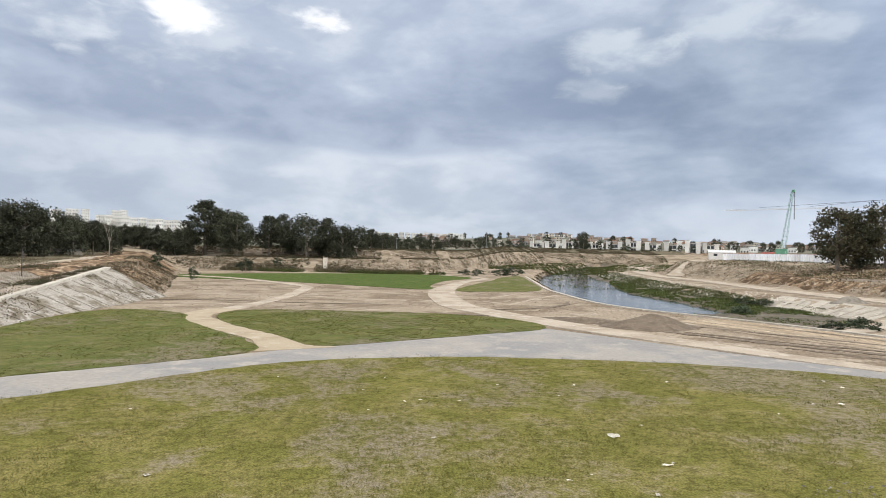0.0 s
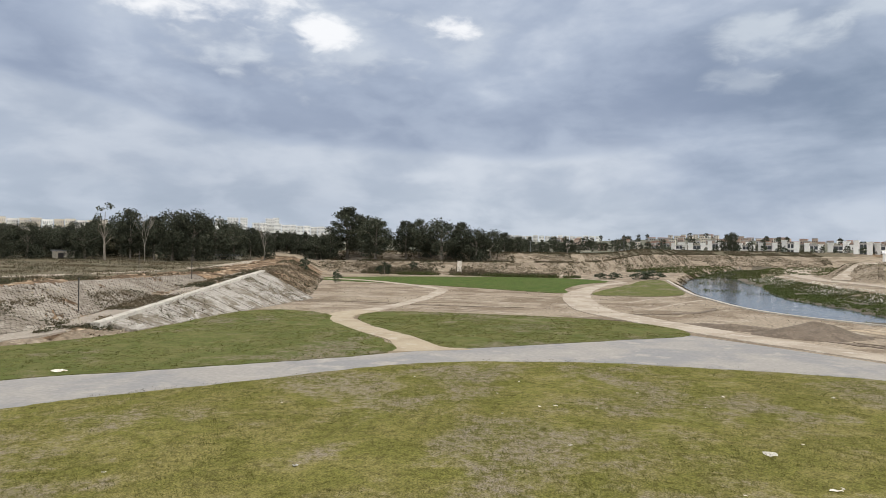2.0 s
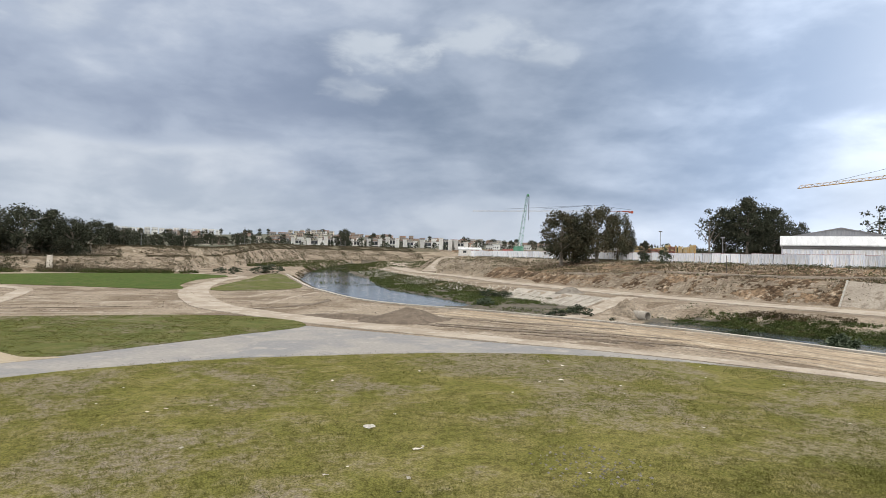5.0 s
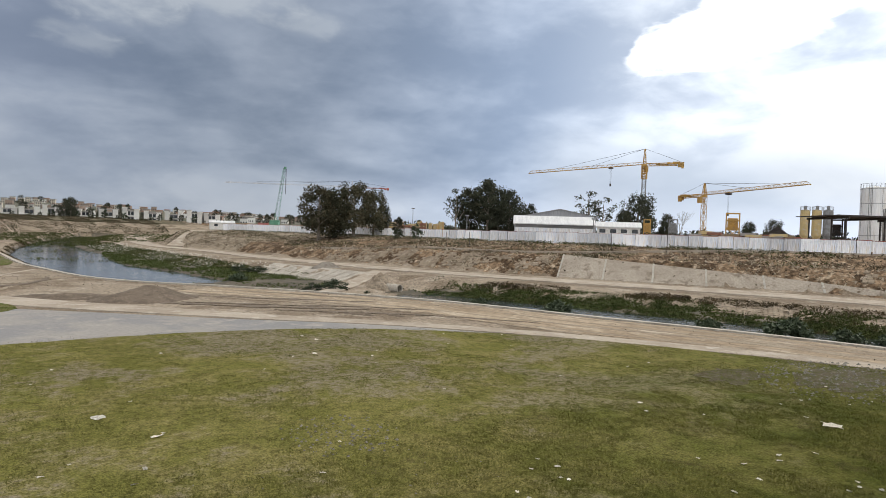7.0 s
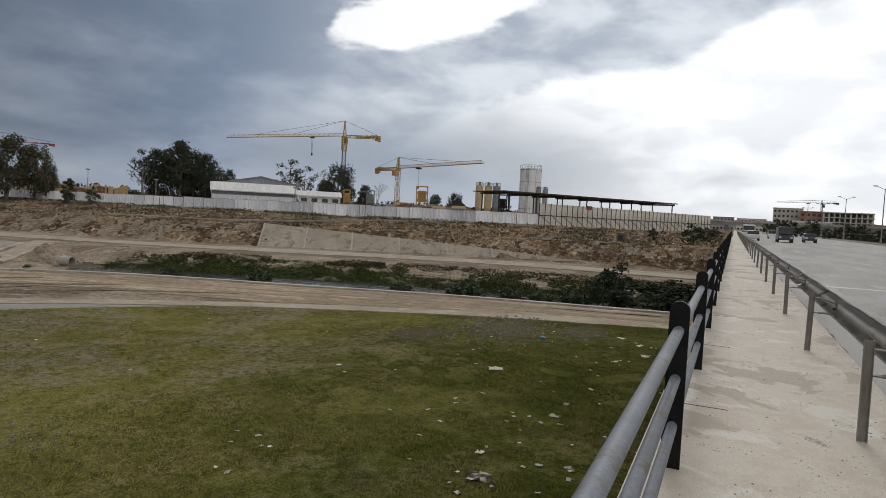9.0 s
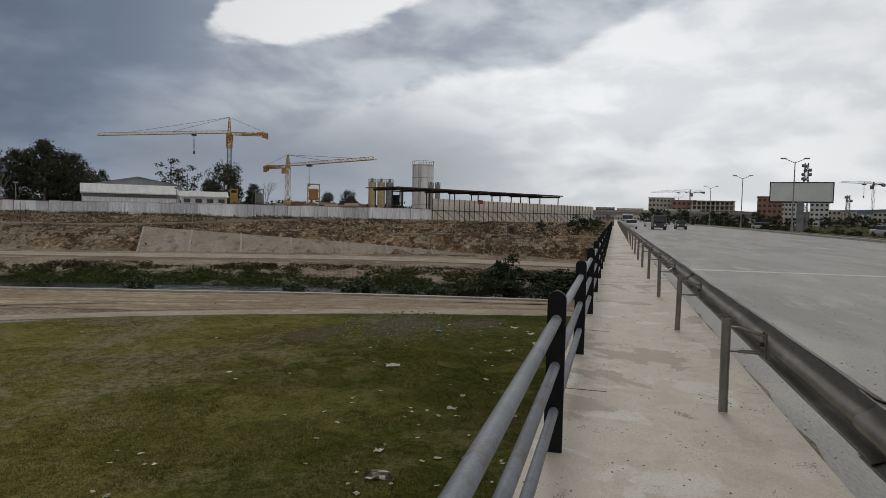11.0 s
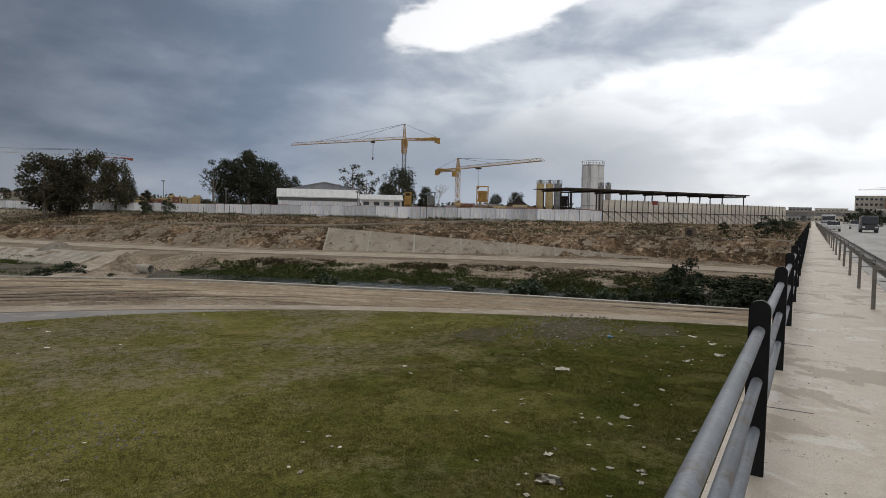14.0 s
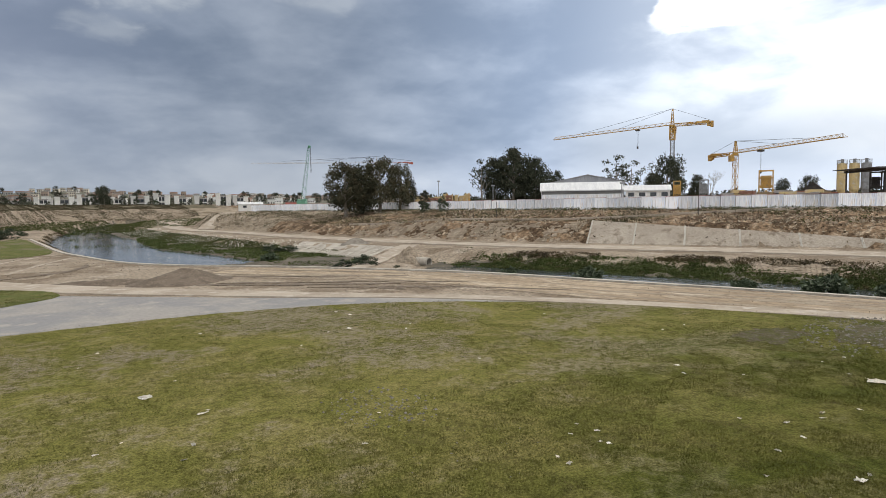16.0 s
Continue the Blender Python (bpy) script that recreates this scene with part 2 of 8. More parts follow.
DIRT = material("dirt", (0.325, 0.270, 0.208), (0.215, 0.17, 0.125), (0.40, 0.345, 0.28), scale=0.13, fine=3.5, bump=0.9, dist=0.25, grain=0.38, blend=(0.44, 0.58), spec=0.04)
def lawn_material(name, green, yellow, bare, worn, tufts, lush_dark=False):
    """Short turf: olive and yellowed patches, worn bare soil and dark tufts."""
    m = bpy.data.materials.new(name)
    m.use_nodes = True
    n = Nodes(m.node_tree)
    where = n.add("ShaderNodeTexCoord").outputs["Object"]
    big = n.noise(where, 0.11, 5.0, 0.6, 0.6)
    mid = n.noise(where, 0.55, 6.0, 0.65, 0.4)
    tuft = n.noise(where, 4.2, 5.0, 0.72, 0.3)
    grain = n.noise(where, 17.0, 3.0, 0.7)
    colour = n.mix(n.step(mid, 0.38, 0.62), green, yellow)
    if lush_dark:
        # the turf beside the bridge is greener, its colour also darkened for shade and backlight
        sep = n.add("ShaderNodeSeparateXYZ", Vector=where)
        near = n.math("ADD", n.math("SUBTRACT", n.math("MULTIPLY", sep.outputs[0], 0.28), sep.outputs[1]), n.math("MULTIPLY", n.math("SUBTRACT", big, 0.5), 22.0))
        fresh = n.step(near, -14.0, 1.0)
        colour = n.mix(fresh, colour, n.mix(n.step(mid, 0.38, 0.62), (0.074, 0.085, 0.016), (0.110, 0.108, 0.025)))
    soil = n.step(n.math("ADD", n.math("MULTIPLY", big, 0.55), n.math("ADD", n.math("MULTIPLY", mid, 0.3), n.math("MULTIPLY", tuft, 0.15))), worn, worn + 0.09)
    if lush_dark:
        soil = n.math("MULTIPLY", soil, n.math("SUBTRACT", 1.0, n.math("MULTIPLY", fresh, 0.8)))
    colour = n.mix(n.math("MULTIPLY", soil, n.step(tuft, 0.30, 0.62)), colour, bare)
    dark = n.step(tuft, 0.56, 0.34)
    shade = n.math("SUBTRACT", 1.0, n.math("MULTIPLY", dark, tufts))
    shade = n.math("MULTIPLY", shade, n.math("ADD", 0.58, n.math("MULTIPLY", n.step(grain, 0.28, 0.72), 0.84)))
    hsv = n.add("ShaderNodeHueSaturation", Color=colour, Value=shade)
    bsdf = n.add("ShaderNodeBsdfPrincipled")
    n.link(hsv.outputs[0], bsdf.inputs["Base Color"])
    bsdf.inputs["Roughness"].default_value, bsdf.inputs["Specular IOR Level"].default_value = 0.95, 0.03
    height = n.math("ADD", n.math("MULTIPLY", tuft, 0.7), n.math("MULTIPLY", grain, 0.3))
    n.link(n.add("ShaderNodeBump", Strength=0.9, Distance=0.09, Height=height).outputs[0], bsdf.inputs["Normal"])
    n.link(bsdf.outputs[0], n.add("ShaderNodeOutputMaterial").inputs[0])
    return m


BANK = material("rough_bank", (0.262, 0.183, 0.118), (0.105, 0.071, 0.045), (0.44, 0.355, 0.26), scale=0.35, fine=2.2, bump=1.0, dist=0.5, grain=0.58, blend=(0.42, 0.56), spec=0.04)
PALE_BANK = material("pale_bank", (0.32, 0.265, 0.20), (0.185, 0.148, 0.105), (0.41, 0.355, 0.285), scale=0.3, fine=3, bump=1.0, dist=0.4, grain=0.4, blend=(0.46, 0.60), spec=0.04, stretch=(0.35, 1, 2.5))
MUD = material("river_mud", (0.125, 0.104, 0.072), (0.082, 0.071, 0.049), (0.185, 0.16, 0.12), scale=0.4, fine=5, rough=0.7, bump=0.5, dist=0.1, grain=0.3, spec=0.25)
FIELD = lawn_material("dry_field", (0.14, 0.125, 0.085), (0.18, 0.155, 0.11), (0.25, 0.215, 0.16), 0.50, 0.35)
LAWN = lawn_material("lawn", (0.163, 0.158, 0.044), (0.224, 0.200, 0.072), (0.240, 0.206, 0.150), 0.480, 0.42, True)
BRIGHT_LAWN = lawn_material("bright_lawn", (0.112, 0.130, 0.042), (0.160, 0.156, 0.062), (0.205, 0.178, 0.128), 0.50, 0.30)
BLADES = material("grass_blades", (0.150, 0.146, 0.044), (0.104, 0.112, 0.031), (0.205, 0.18, 0.088), scale=0.3, fine=3, bump=0, grain=0.4, spec=0.04)
PAVING = material("paving", (0.335, 0.316, 0.295), (0.268, 0.264, 0.265), (0.375, 0.35, 0.32), spec=0.08, scale=0.22, fine=4.5, bump=0.2, grain=0.09)
SAND_PATH = material("sand_path", (0.42, 0.355, 0.262), (0.36, 0.30, 0.22), (0.46, 0.405, 0.325), scale=0.4, fine=8, bump=0.2, spec=0.04, grain=0.08)
PALE_PATH = material("pale_path", (0.455, 0.395, 0.325), (0.36, 0.305, 0.245), (0.52, 0.465, 0.395), scale=0.3, fine=7, bump=0.2, spec=0.04, grain=0.10)
CONCRETE = material("concrete", (0.46, 0.42, 0.36), (0.36, 0.325, 0.275), (0.54, 0.50, 0.435), scale=0.5, fine=9, rough=0.85, bump=0.25, vary=0.06)

def deck_material():
    """Pale worn concrete with brown damp patches of its own shape, grit and fine cracks."""
    m = bpy.data.materials.new("deck_concrete")
    m.use_nodes = True
    n = Nodes(m.node_tree)
    where = n.add("ShaderNodeTexCoord").outputs["Object"]
    big = n.noise(where, 0.55, 9.0, 0.62, 0.7)
    mid = n.noise(where, 3.5, 6.0, 0.6, 0.4)
    grit = n.noise(where, 60.0, 3.0, 0.7)
    colour = n.mix(n.step(mid, 0.35, 0.65), (0.575, 0.51, 0.43), (0.665, 0.605, 0.525))
    colour = n.mix(n.step(n.noise(where, 1.3, 8.0, 0.65, 0.5), 0.57, 0.62), colour, (0.70, 0.67, 0.61))
    colour = n.mix(n.math("MULTIPLY", n.step(big, 0.555, 0.575), 0.75), colour, (0.40, 0.34, 0.268))
    colour = n.mix(n.step(n.math("ADD", n.math("MULTIPLY", mid, 0.5), n.math("MULTIPLY", grit, 0.5)), 0.585, 0.63), colour, (0.27, 0.235, 0.19))
    shade = n.math("ADD", 0.88, n.math("MULTIPLY", n.step(grit, 0.28, 0.72), 0.24))
    hsv = n.add("ShaderNodeHueSaturation", Color=colour, Value=shade)
    bsdf = n.add("ShaderNodeBsdfPrincipled")
    n.link(hsv.outputs[0], bsdf.inputs["Base Color"])
    bsdf.inputs["Roughness"].default_value, bsdf.inputs["Specular IOR Level"].default_value = 0.6, 0.4
    height = n.math("ADD", n.math("MULTIPLY", mid, 0.5), n.math("MULTIPLY", grit, 0.5))
    n.link(n.add("ShaderNodeBump", Strength=0.35, Distance=0.008, Height=height).outputs[0], bsdf.inputs["Normal"])
    n.link(bsdf.outputs[0], n.add("ShaderNodeOutputMaterial").inputs[0])
    return m


DECK = deck_material()
ASPHALT = material("road_surface", (0.445, 0.44, 0.432), (0.365, 0.36, 0.352), (0.51, 0.497, 0.475), spec=0.2, scale=0.45, fine=50, rough=0.75, bump=0.3, dist=0.006, stretch=(0.25, 1, 1), grain=0.18)
GUTTER = material("gutter_dirt", (0.29, 0.25, 0.20), (0.20, 0.17, 0.13), (0.37, 0.33, 0.28), scale=2, fine=25, bump=0.6, dist=0.02, grain=0.35, spec=0.05)
BARK = material("bark", (0.17, 0.145, 0.115), (0.27, 0.24, 0.20), scale=1.5, fine=12, bump=0.5)
LEAF = material("leaves", (0.066, 0.072, 0.050), (0.042, 0.048, 0.033), (0.108, 0.106, 0.074), scale=0.5, fine=3, bump=0, vary=0.2, grain=0.4, rough=0.7, spec=0.04)
SHRUB = material("shrub_leaves", (0.062, 0.078, 0.05), (0.042, 0.054, 0.034), (0.09, 0.10, 0.065), scale=0.8, fine=4, bump=0, vary=0.2, grain=0.4, spec=0.06)
CASTOR = material("broad_leaves", (0.084, 0.110, 0.062), (0.052, 0.072, 0.040), (0.125, 0.145, 0.09), scale=1.2, fine=5, bump=0, vary=0.15, grain=0.45, rough=0.6, spec=0.2)
LEAF_DRY = material("leaves_brown", (0.118, 0.104, 0.066), (0.072, 0.074, 0.048), (0.092, 0.098, 0.064), scale=0.5, fine=3, bump=0, vary=0.2, grain=0.4, spec=0.04)
SCRUB = material("scrub", (0.125, 0.10, 0.066), (0.07, 0.07, 0.042), (0.19, 0.15, 0.10), scale=0.2, fine=2, bump=0, grain=0.4, spec=0.04)
WEEDS = material("fresh_weeds", (0.095, 0.122, 0.042), (0.066, 0.086, 0.030), (0.135, 0.14, 0.065), scale=0.4, fine=3, bump=0, grain=0.4, spec=0.04)
GREEN_SCRUB = material("green_scrub", (0.085, 0.10, 0.036), (0.055, 0.068, 0.025), (0.135, 0.115, 0.06), scale=0.4, fine=3, bump=0, grain=0.4, spec=0.04)
BLACK_PAINT = material("black_paint", (0.008, 0.008, 0.009), (0.013, 0.013, 0.013), scale=3, fine=60, rough=0.5, bump=0.1, dist=0.002, spec=0.2)
RAIL_PAINT = material("grey_pipe", (0.205, 0.225, 0.262), (0.155, 0.17, 0.195), (0.14, 0.125, 0.112), scale=2, fine=50, rough=0.5, bump=0.1, dist=0.002, spec=0.5)
ZINC = material("weathered_zinc", (0.205, 0.184, 0.16), (0.135, 0.12, 0.103), (0.265, 0.24, 0.21), scale=2, fine=30, rough=0.55, metal=0.35, bump=0.12, dist=0.002, stretch=(0.3, 1, 1), spec=0.4)
ZINC_POST = material("zinc_post", (0.30, 0.275, 0.245), (0.20, 0.18, 0.155), (0.15, 0.125, 0.10), scale=3, fine=30, rough=0.55, metal=0.2, bump=0.12, dist=0.002, stretch=(1, 1, 0.2))
WHITE_SHEET = material("white_sheet", (0.95, 0.95, 0.96), (0.80, 0.84, 0.91), (0.74, 0.69, 0.62), scale=1.6, fine=8, rough=0.55, bump=0.1, vary=0.16, stretch=(1, 1, 0.12))
RED_TRIM = material("red_trim", (0.30, 0.09, 0.07), (0.2, 0.07, 0.06), scale=1)
YELLOW = material("crane_yellow", (0.56, 0.33, 0.07), (0.45, 0.27, 0.07), (0.34, 0.23, 0.11), scale=0.6, fine=8, rough=0.5, bump=0, spec=0.5)
GREEN_PAINT = material("green_paint", (0.15, 0.34, 0.235), (0.11, 0.27, 0.185), scale=0.8, rough=0.5, bump=0)
STEEL = material("dark_steel", (0.05, 0.045, 0.045), (0.08, 0.07, 0.06), scale=1, rough=0.6, bump=0)
GREY_STEEL = material("grey_steel", (0.30, 0.31, 0.32), (0.22, 0.22, 0.22), scale=1, rough=0.5, bump=0)
WALL_WHITE = material("white_render", (0.80, 0.79, 0.76), (0.70, 0.69, 0.66), (0.74, 0.71, 0.66), scale=0.25, fine=5, rough=0.85, bump=0.1, vary=0.12)
WALL_GREY = material("grey_render", (0.36, 0.34, 0.32), (0.28, 0.27, 0.26), scale=0.3, fine=5, bump=0.1, vary=0.15)
WALL_RED = material("brick_render", (0.40, 0.21, 0.145), (0.31, 0.18, 0.13), scale=0.3, fine=5, bump=0.1, vary=0.15)
WALL_CREAM = material("cream_render", (0.66, 0.60, 0.50), (0.56, 0.50, 0.42), scale=0.3, fine=5, bump=0.1, vary=0.15)
GLASS_DARK = material("dark_glass", (0.03, 0.035, 0.045), (0.05, 0.055, 0.06), scale=0.5, rough=0.15, bump=0, spec=0.6)
PAPER = material("paper", (0.86, 0.83, 0.76), (0.72, 0.68, 0.58), scale=3, rough=0.8, bump=0.1, vary=0.25)


# ---- mesh helpers ----
def mesh_of(bm, name, material_):
    me = bpy.data.meshes.new(name)
    bm.to_mesh(me)
    bm.free()
    me.materials.append(material_)
    return me


def part(name, bm, material_, parent=None, label=""):
    ob = new(name, mesh_of(bm, name, material_))
    ob.parent = parent
    return tagged(ob, label)


def piece(name, me, m, parent):
    ob = new(name, me)
    ob.parent, ob.matrix_basis = parent, m
    return ob


def thing(name, m, label, category, group="", kind=""):
    ob = new(name)
    ob.matrix_basis, ob.empty_display_size = m, 0.3
    return tagged(ob, label, category, group, kind)


def add_box(bm, x0, x1, y0, y1, z0, z1):
    v = [bm.verts.new(p) for p in ((x0, y0, z0), (x1, y0, z0), (x1, y1, z0), (x0, y1, z0), (x0, y0, z1), (x1, y0, z1), (x1, y1, z1), (x0, y1, z1))]
    for f in ((3, 2, 1, 0), (4, 5, 6, 7), (0, 1, 5, 4), (1, 2, 6, 5), (2, 3, 7, 6), (3, 0, 4, 7)):
        bm.faces.new([v[n] for n in f])
    return v


def box(x0, x1, y0, y1, z0, z1, bevel=0.0):
    bm = bmesh.new()
    add_box(bm, x0, x1, y0, y1, z0, z1)
    if bevel:
        bmesh.ops.bevel(bm, geom=bm.edges[:], offset=bevel, segments=2, affect="EDGES", profile=0.5)
    return bm


def add_tube(bm, a, b, r0, r1=None, sides=8, caps=True):
    a, b = Vector(a), Vector(b)
    r1 = r0 if r1 is None else r1
    turn = (b - a).to_track_quat("Z", "Y").to_matrix()
    rings = []
    for c, r in ((a, r0), (b, r1)):
        rings.append([bm.verts.new(c + turn @ Vector((r * math.cos(q), r * math.sin(q), 0))) for q in (2 * math.pi * k / sides for k in range(sides))])
    for k in range(sides):
        bm.faces.new((rings[0][k], rings[0][(k + 1) % sides], rings[1][(k + 1) % sides], rings[1][k]))
    if caps:
        bm.faces.new(rings[0][::-1])
        bm.faces.new(rings[1])


def tube(a, b, r0, r1=None, sides=8):
    bm = bmesh.new()
    add_tube(bm, a, b, r0, r1, sides)
    return bm


def curve(points, steps=8, closed=False):
    """A smooth line through a few points (Catmull-Rom)."""
    pts = [Vector((*p, 0)) if len(p) == 2 else Vector(p) for p in points]
    out, n = [], len(pts)
    for k in range(n if closed else n - 1):
        p = [pts[(k + d) % n] if closed else pts[min(max(k + d, 0), n - 1)] for d in (-1, 0, 1, 2)]
        for s in range(steps):
            t = s / steps
            out.append(0.5 * (2 * p[1] + (p[2] - p[0]) * t + (2 * p[0] - 5 * p[1] + 4 * p[2] - p[3]) * t * t + (3 * p[1] - p[0] - 3 * p[2] + p[3]) * t**3))
    if not closed:
        out.append(pts[-1])
    return out


def sheet(outline, z, depth=0.15, ragged=0.0, seed=1):
    """A flat piece of ground with a ragged rim and a skirt."""
    rng = random.Random(seed)
    pts = []
    for k, p in enumerate(outline):
        q = outline[(k + 1) % len(outline)]
        steps = max(1, int((q - p).length / 0.7)) if ragged else 1
        for s in range(steps):
            c = p.lerp(q, s / steps)
            pts.append(Vector((c.x + rng.uniform(-ragged, ragged), c.y + rng.uniform(-ragged, ragged), z)))
    bm = bmesh.new()
    top = [bm.verts.new(p) for p in pts]
    low = [bm.verts.new(p - Vector((0, 0, depth))) for p in pts]
    face = bm.faces.new(top)
    for k in range(len(top)):
        j = (k + 1) % len(top)
        bm.faces.new((top[j], top[k], low[k], low[j]))
    face.normal_update()
    if face.normal.z < 0:
        face.normal_flip()
    bmesh.ops.triangulate(bm, faces=[face])
    bmesh.ops.recalc_face_normals(bm, faces=bm.faces[:])
    return bm


def ribbon(centre, widths, z, depth=0.1, ragged=0.0, seed=1):
    """A path along a smooth line, with a width at each end and between."""
    rng = random.Random(seed)
    left, right = [], []
    for k, p in enumerate(centre):
        along = (centre[min(k + 1, len(centre) - 1)] - centre[max(k - 1, 0)]).normalized()
        side = Vector((-along.y, along.x, 0))
        s = k / (len(centre) - 1) * (len(widths) - 1)
        w = widths[int(s)] + (widths[min(int(s) + 1, len(widths) - 1)] - widths[int(s)]) * (s - int(s))
        left.append(p + side * (w / 2 + rng.uniform(-ragged, ragged)))
        right.append(p - side * (w / 2 + rng.uniform(-ragged, ragged)))
    bm = bmesh.new()
    lift, drop = Vector((0, 0, z)), Vector((0, 0, z - depth))
    rows = [[bm.verts.new(v) for v in (a + drop, a + lift, b + lift, b + drop)] for a, b in zip(left, right)]
    for a, b in zip(rows, rows[1:]):
        for k in range(3):
            bm.faces.new((a[k], a[k + 1], b[k + 1], b[k]))
    bm.faces.new(rows[0]), bm.faces.new(rows[-1])
    bmesh.ops.recalc_face_normals(bm, faces=bm.faces[:])
    return bm


# ---- the lie of the land ----
def line(y, table):
    return np.interp(y, [a for a, _ in table], [b for _, b in table])


NEAR_KERB = ((-60, 46), (-10, 43.5), (5, 41.2), (17, 38.8), (27, 35.8), (39, 32.2), (48, 27.3), (57.5, 21), (64, 15.6), (72, 12), (85, 10), (97, 8.8), (145, 8.4), (190, 14), (250, 26), (300, 40), (360, 56))
FAR_BANK = ((-60, 70), (3, 64), (9, 63.8), (26, 61), (36, 58.5), (45, 55), (60, 48.5), (70, 44.8), (80, 43), (92, 41.3), (113, 40.8), (150, 40), (172, 40), (220, 44), (260, 50), (300, 60), (360, 82))
TRACK_FAR = ((-60, 84), (4, 81), (20, 80.5), (33, 77.5), (45, 72), (57, 67), (76, 61.6), (99, 56.5), (115, 53.5), (150, 53), (166, 47.5), (190, 50), (215, 58), (260, 68), (300, 82), (360, 104))
FENCE_X = ((-60, 112), (10, 104), (28, 97), (43, 91), (74, 88), (103, 84.5), (147, 84), (190, 70), (205, 74), (240, 110), (300, 135), (360, 150))
LEVEE_FOOT = ((-60, -60), (0, -44), (20, -36), (31, -31.5), (47, -33.2), (65, -35), (116, -59), (150, -75), (220, -110))
LEVEE_TOP = ((-60, 0.1), (25, 0.1), (31, 0.25), (65, 2.8), (78, 2.6), (100, 2.8), (160, 4.6), (220, 5.2))


def ramp(v, a, b):
    t = np.clip((v - a) / (b - a), 0, 1)
    return t * t * (3 - 2 * t)


def slope(v, a, b):
    return np.clip((v - a) / (b - a), 0, 1)


def plateau_foot(x):
    """Where the slope up to the plateau begins."""
    return np.interp(x, [-80, -30, -14, 0, 12, 30, 60, 100], [148, 150, 168, 215, 280, 335, 348, 356])


def land(x, y):
    """Height of the ground at arrays x, y."""
    x, y = np.asarray(x, float), np.asarray(y, float)
    n, f, t, w = line(y, NEAR_KERB), line(y, FAR_BANK), line(y, TRACK_FAR), line(y, FENCE_X)
    z = np.zeros_like(x)
    bed = -1.75
    z = np.where(x > n, bed * slope(x, n + 0.3, n + 3.2), z)
    rise = np.interp(y, [20, 45, 62, 95, 115], [7.6, 7.4, 4.6, 4.6, 9.0])
    z = np.where(x > f - rise, bed * (1 - slope(x, f - rise, f)), z)
    shelf = np.interp(y, [56, 58, 62, 73, 76, 80, 99, 120, 135, 157, 200, 225, 260], [0, 12, 32, 32, 14, 9, 8, 6, 5, 1.5, 2, 2, 0])
    z = np.where((x > n + 3.0) & (x < f), np.maximum(z, -1.26 - 0.5 * (1 - slope(x, f - rise - shelf - 1.5, f - rise - shelf + 0.5))), z)
    u = x - n
    mud = -1.43 + 0.10 * np.sin(2.1 * u + 0.12 * y) + 0.06 * np.sin(0.9 * u - 0.21 * y)
    z = np.where((y < 56) & (x < f) & (u > 3.0), np.maximum(z, mud - 0.25 * slope(u, 4.5, 8.0)), z)
    z = np.where(x > f, 0.0, z)
    bank = np.interp(y, [90, 105, 140, 165, 190, 200, 215], [2.7, 1.6, 2.2, 3.7, 3.7, 2.0, 0.3])
    z = np.where(x > t, bank * slope(x, t, t + 1.55 * bank) + (4.25 - bank) * ramp(x, t + 1.55 * bank, w - 1.0), z)
    # the channel ends in a rise towards the plateau
    start = plateau_foot(x)
    deep = ramp(x, -12, 12)
    far = (3.0 + 2.6 * deep) * slope(y, start, start + 7 + 11 * deep) + 2.4 * ramp(y, start + 13 + 12 * deep, start + 22 + 28 * deep)
    z = np.where(y > start, np.maximum(z, 0) * (1 - ramp(y, start, start + 20)) + np.maximum(far, np.where(x > t, z, 0) * ramp(y, start, start + 20)), z)
    # the levee and the terrace behind it
    foot, top = line(y, LEVEE_FOOT), line(y, LEVEE_TOP)
    out = foot - x
    lev = top * slope(out, 0, 0.2 + 1.9 * top)
    terrace = np.maximum(2.75 - top, 0.15)
    lev = lev + terrace * slope(out, 2.0 * top + 3.6, 2.0 * top + 3.9 + 2.0 * terrace) + 0.9 * ramp(out, 30, 95)
    z = np.where(out > 0, np.maximum(lev, np.where(y > start, far, 0)), z)
    # embankments that carry the road
    z = np.where(y < 0.6, np.minimum(z, 3.45), z)
    z = np.where((y < 0.0) & ((x > 88) | (x < -46)), np.maximum(z, 3.45), z)
    z = np.where((y < -27) & (x < 1e9), np.maximum(z, 3.45 * ramp(-y, 27, 33)), z)
    return z


def ground_height(x, y):
    return float(land(np.array([x]), np.array([y]))[0])


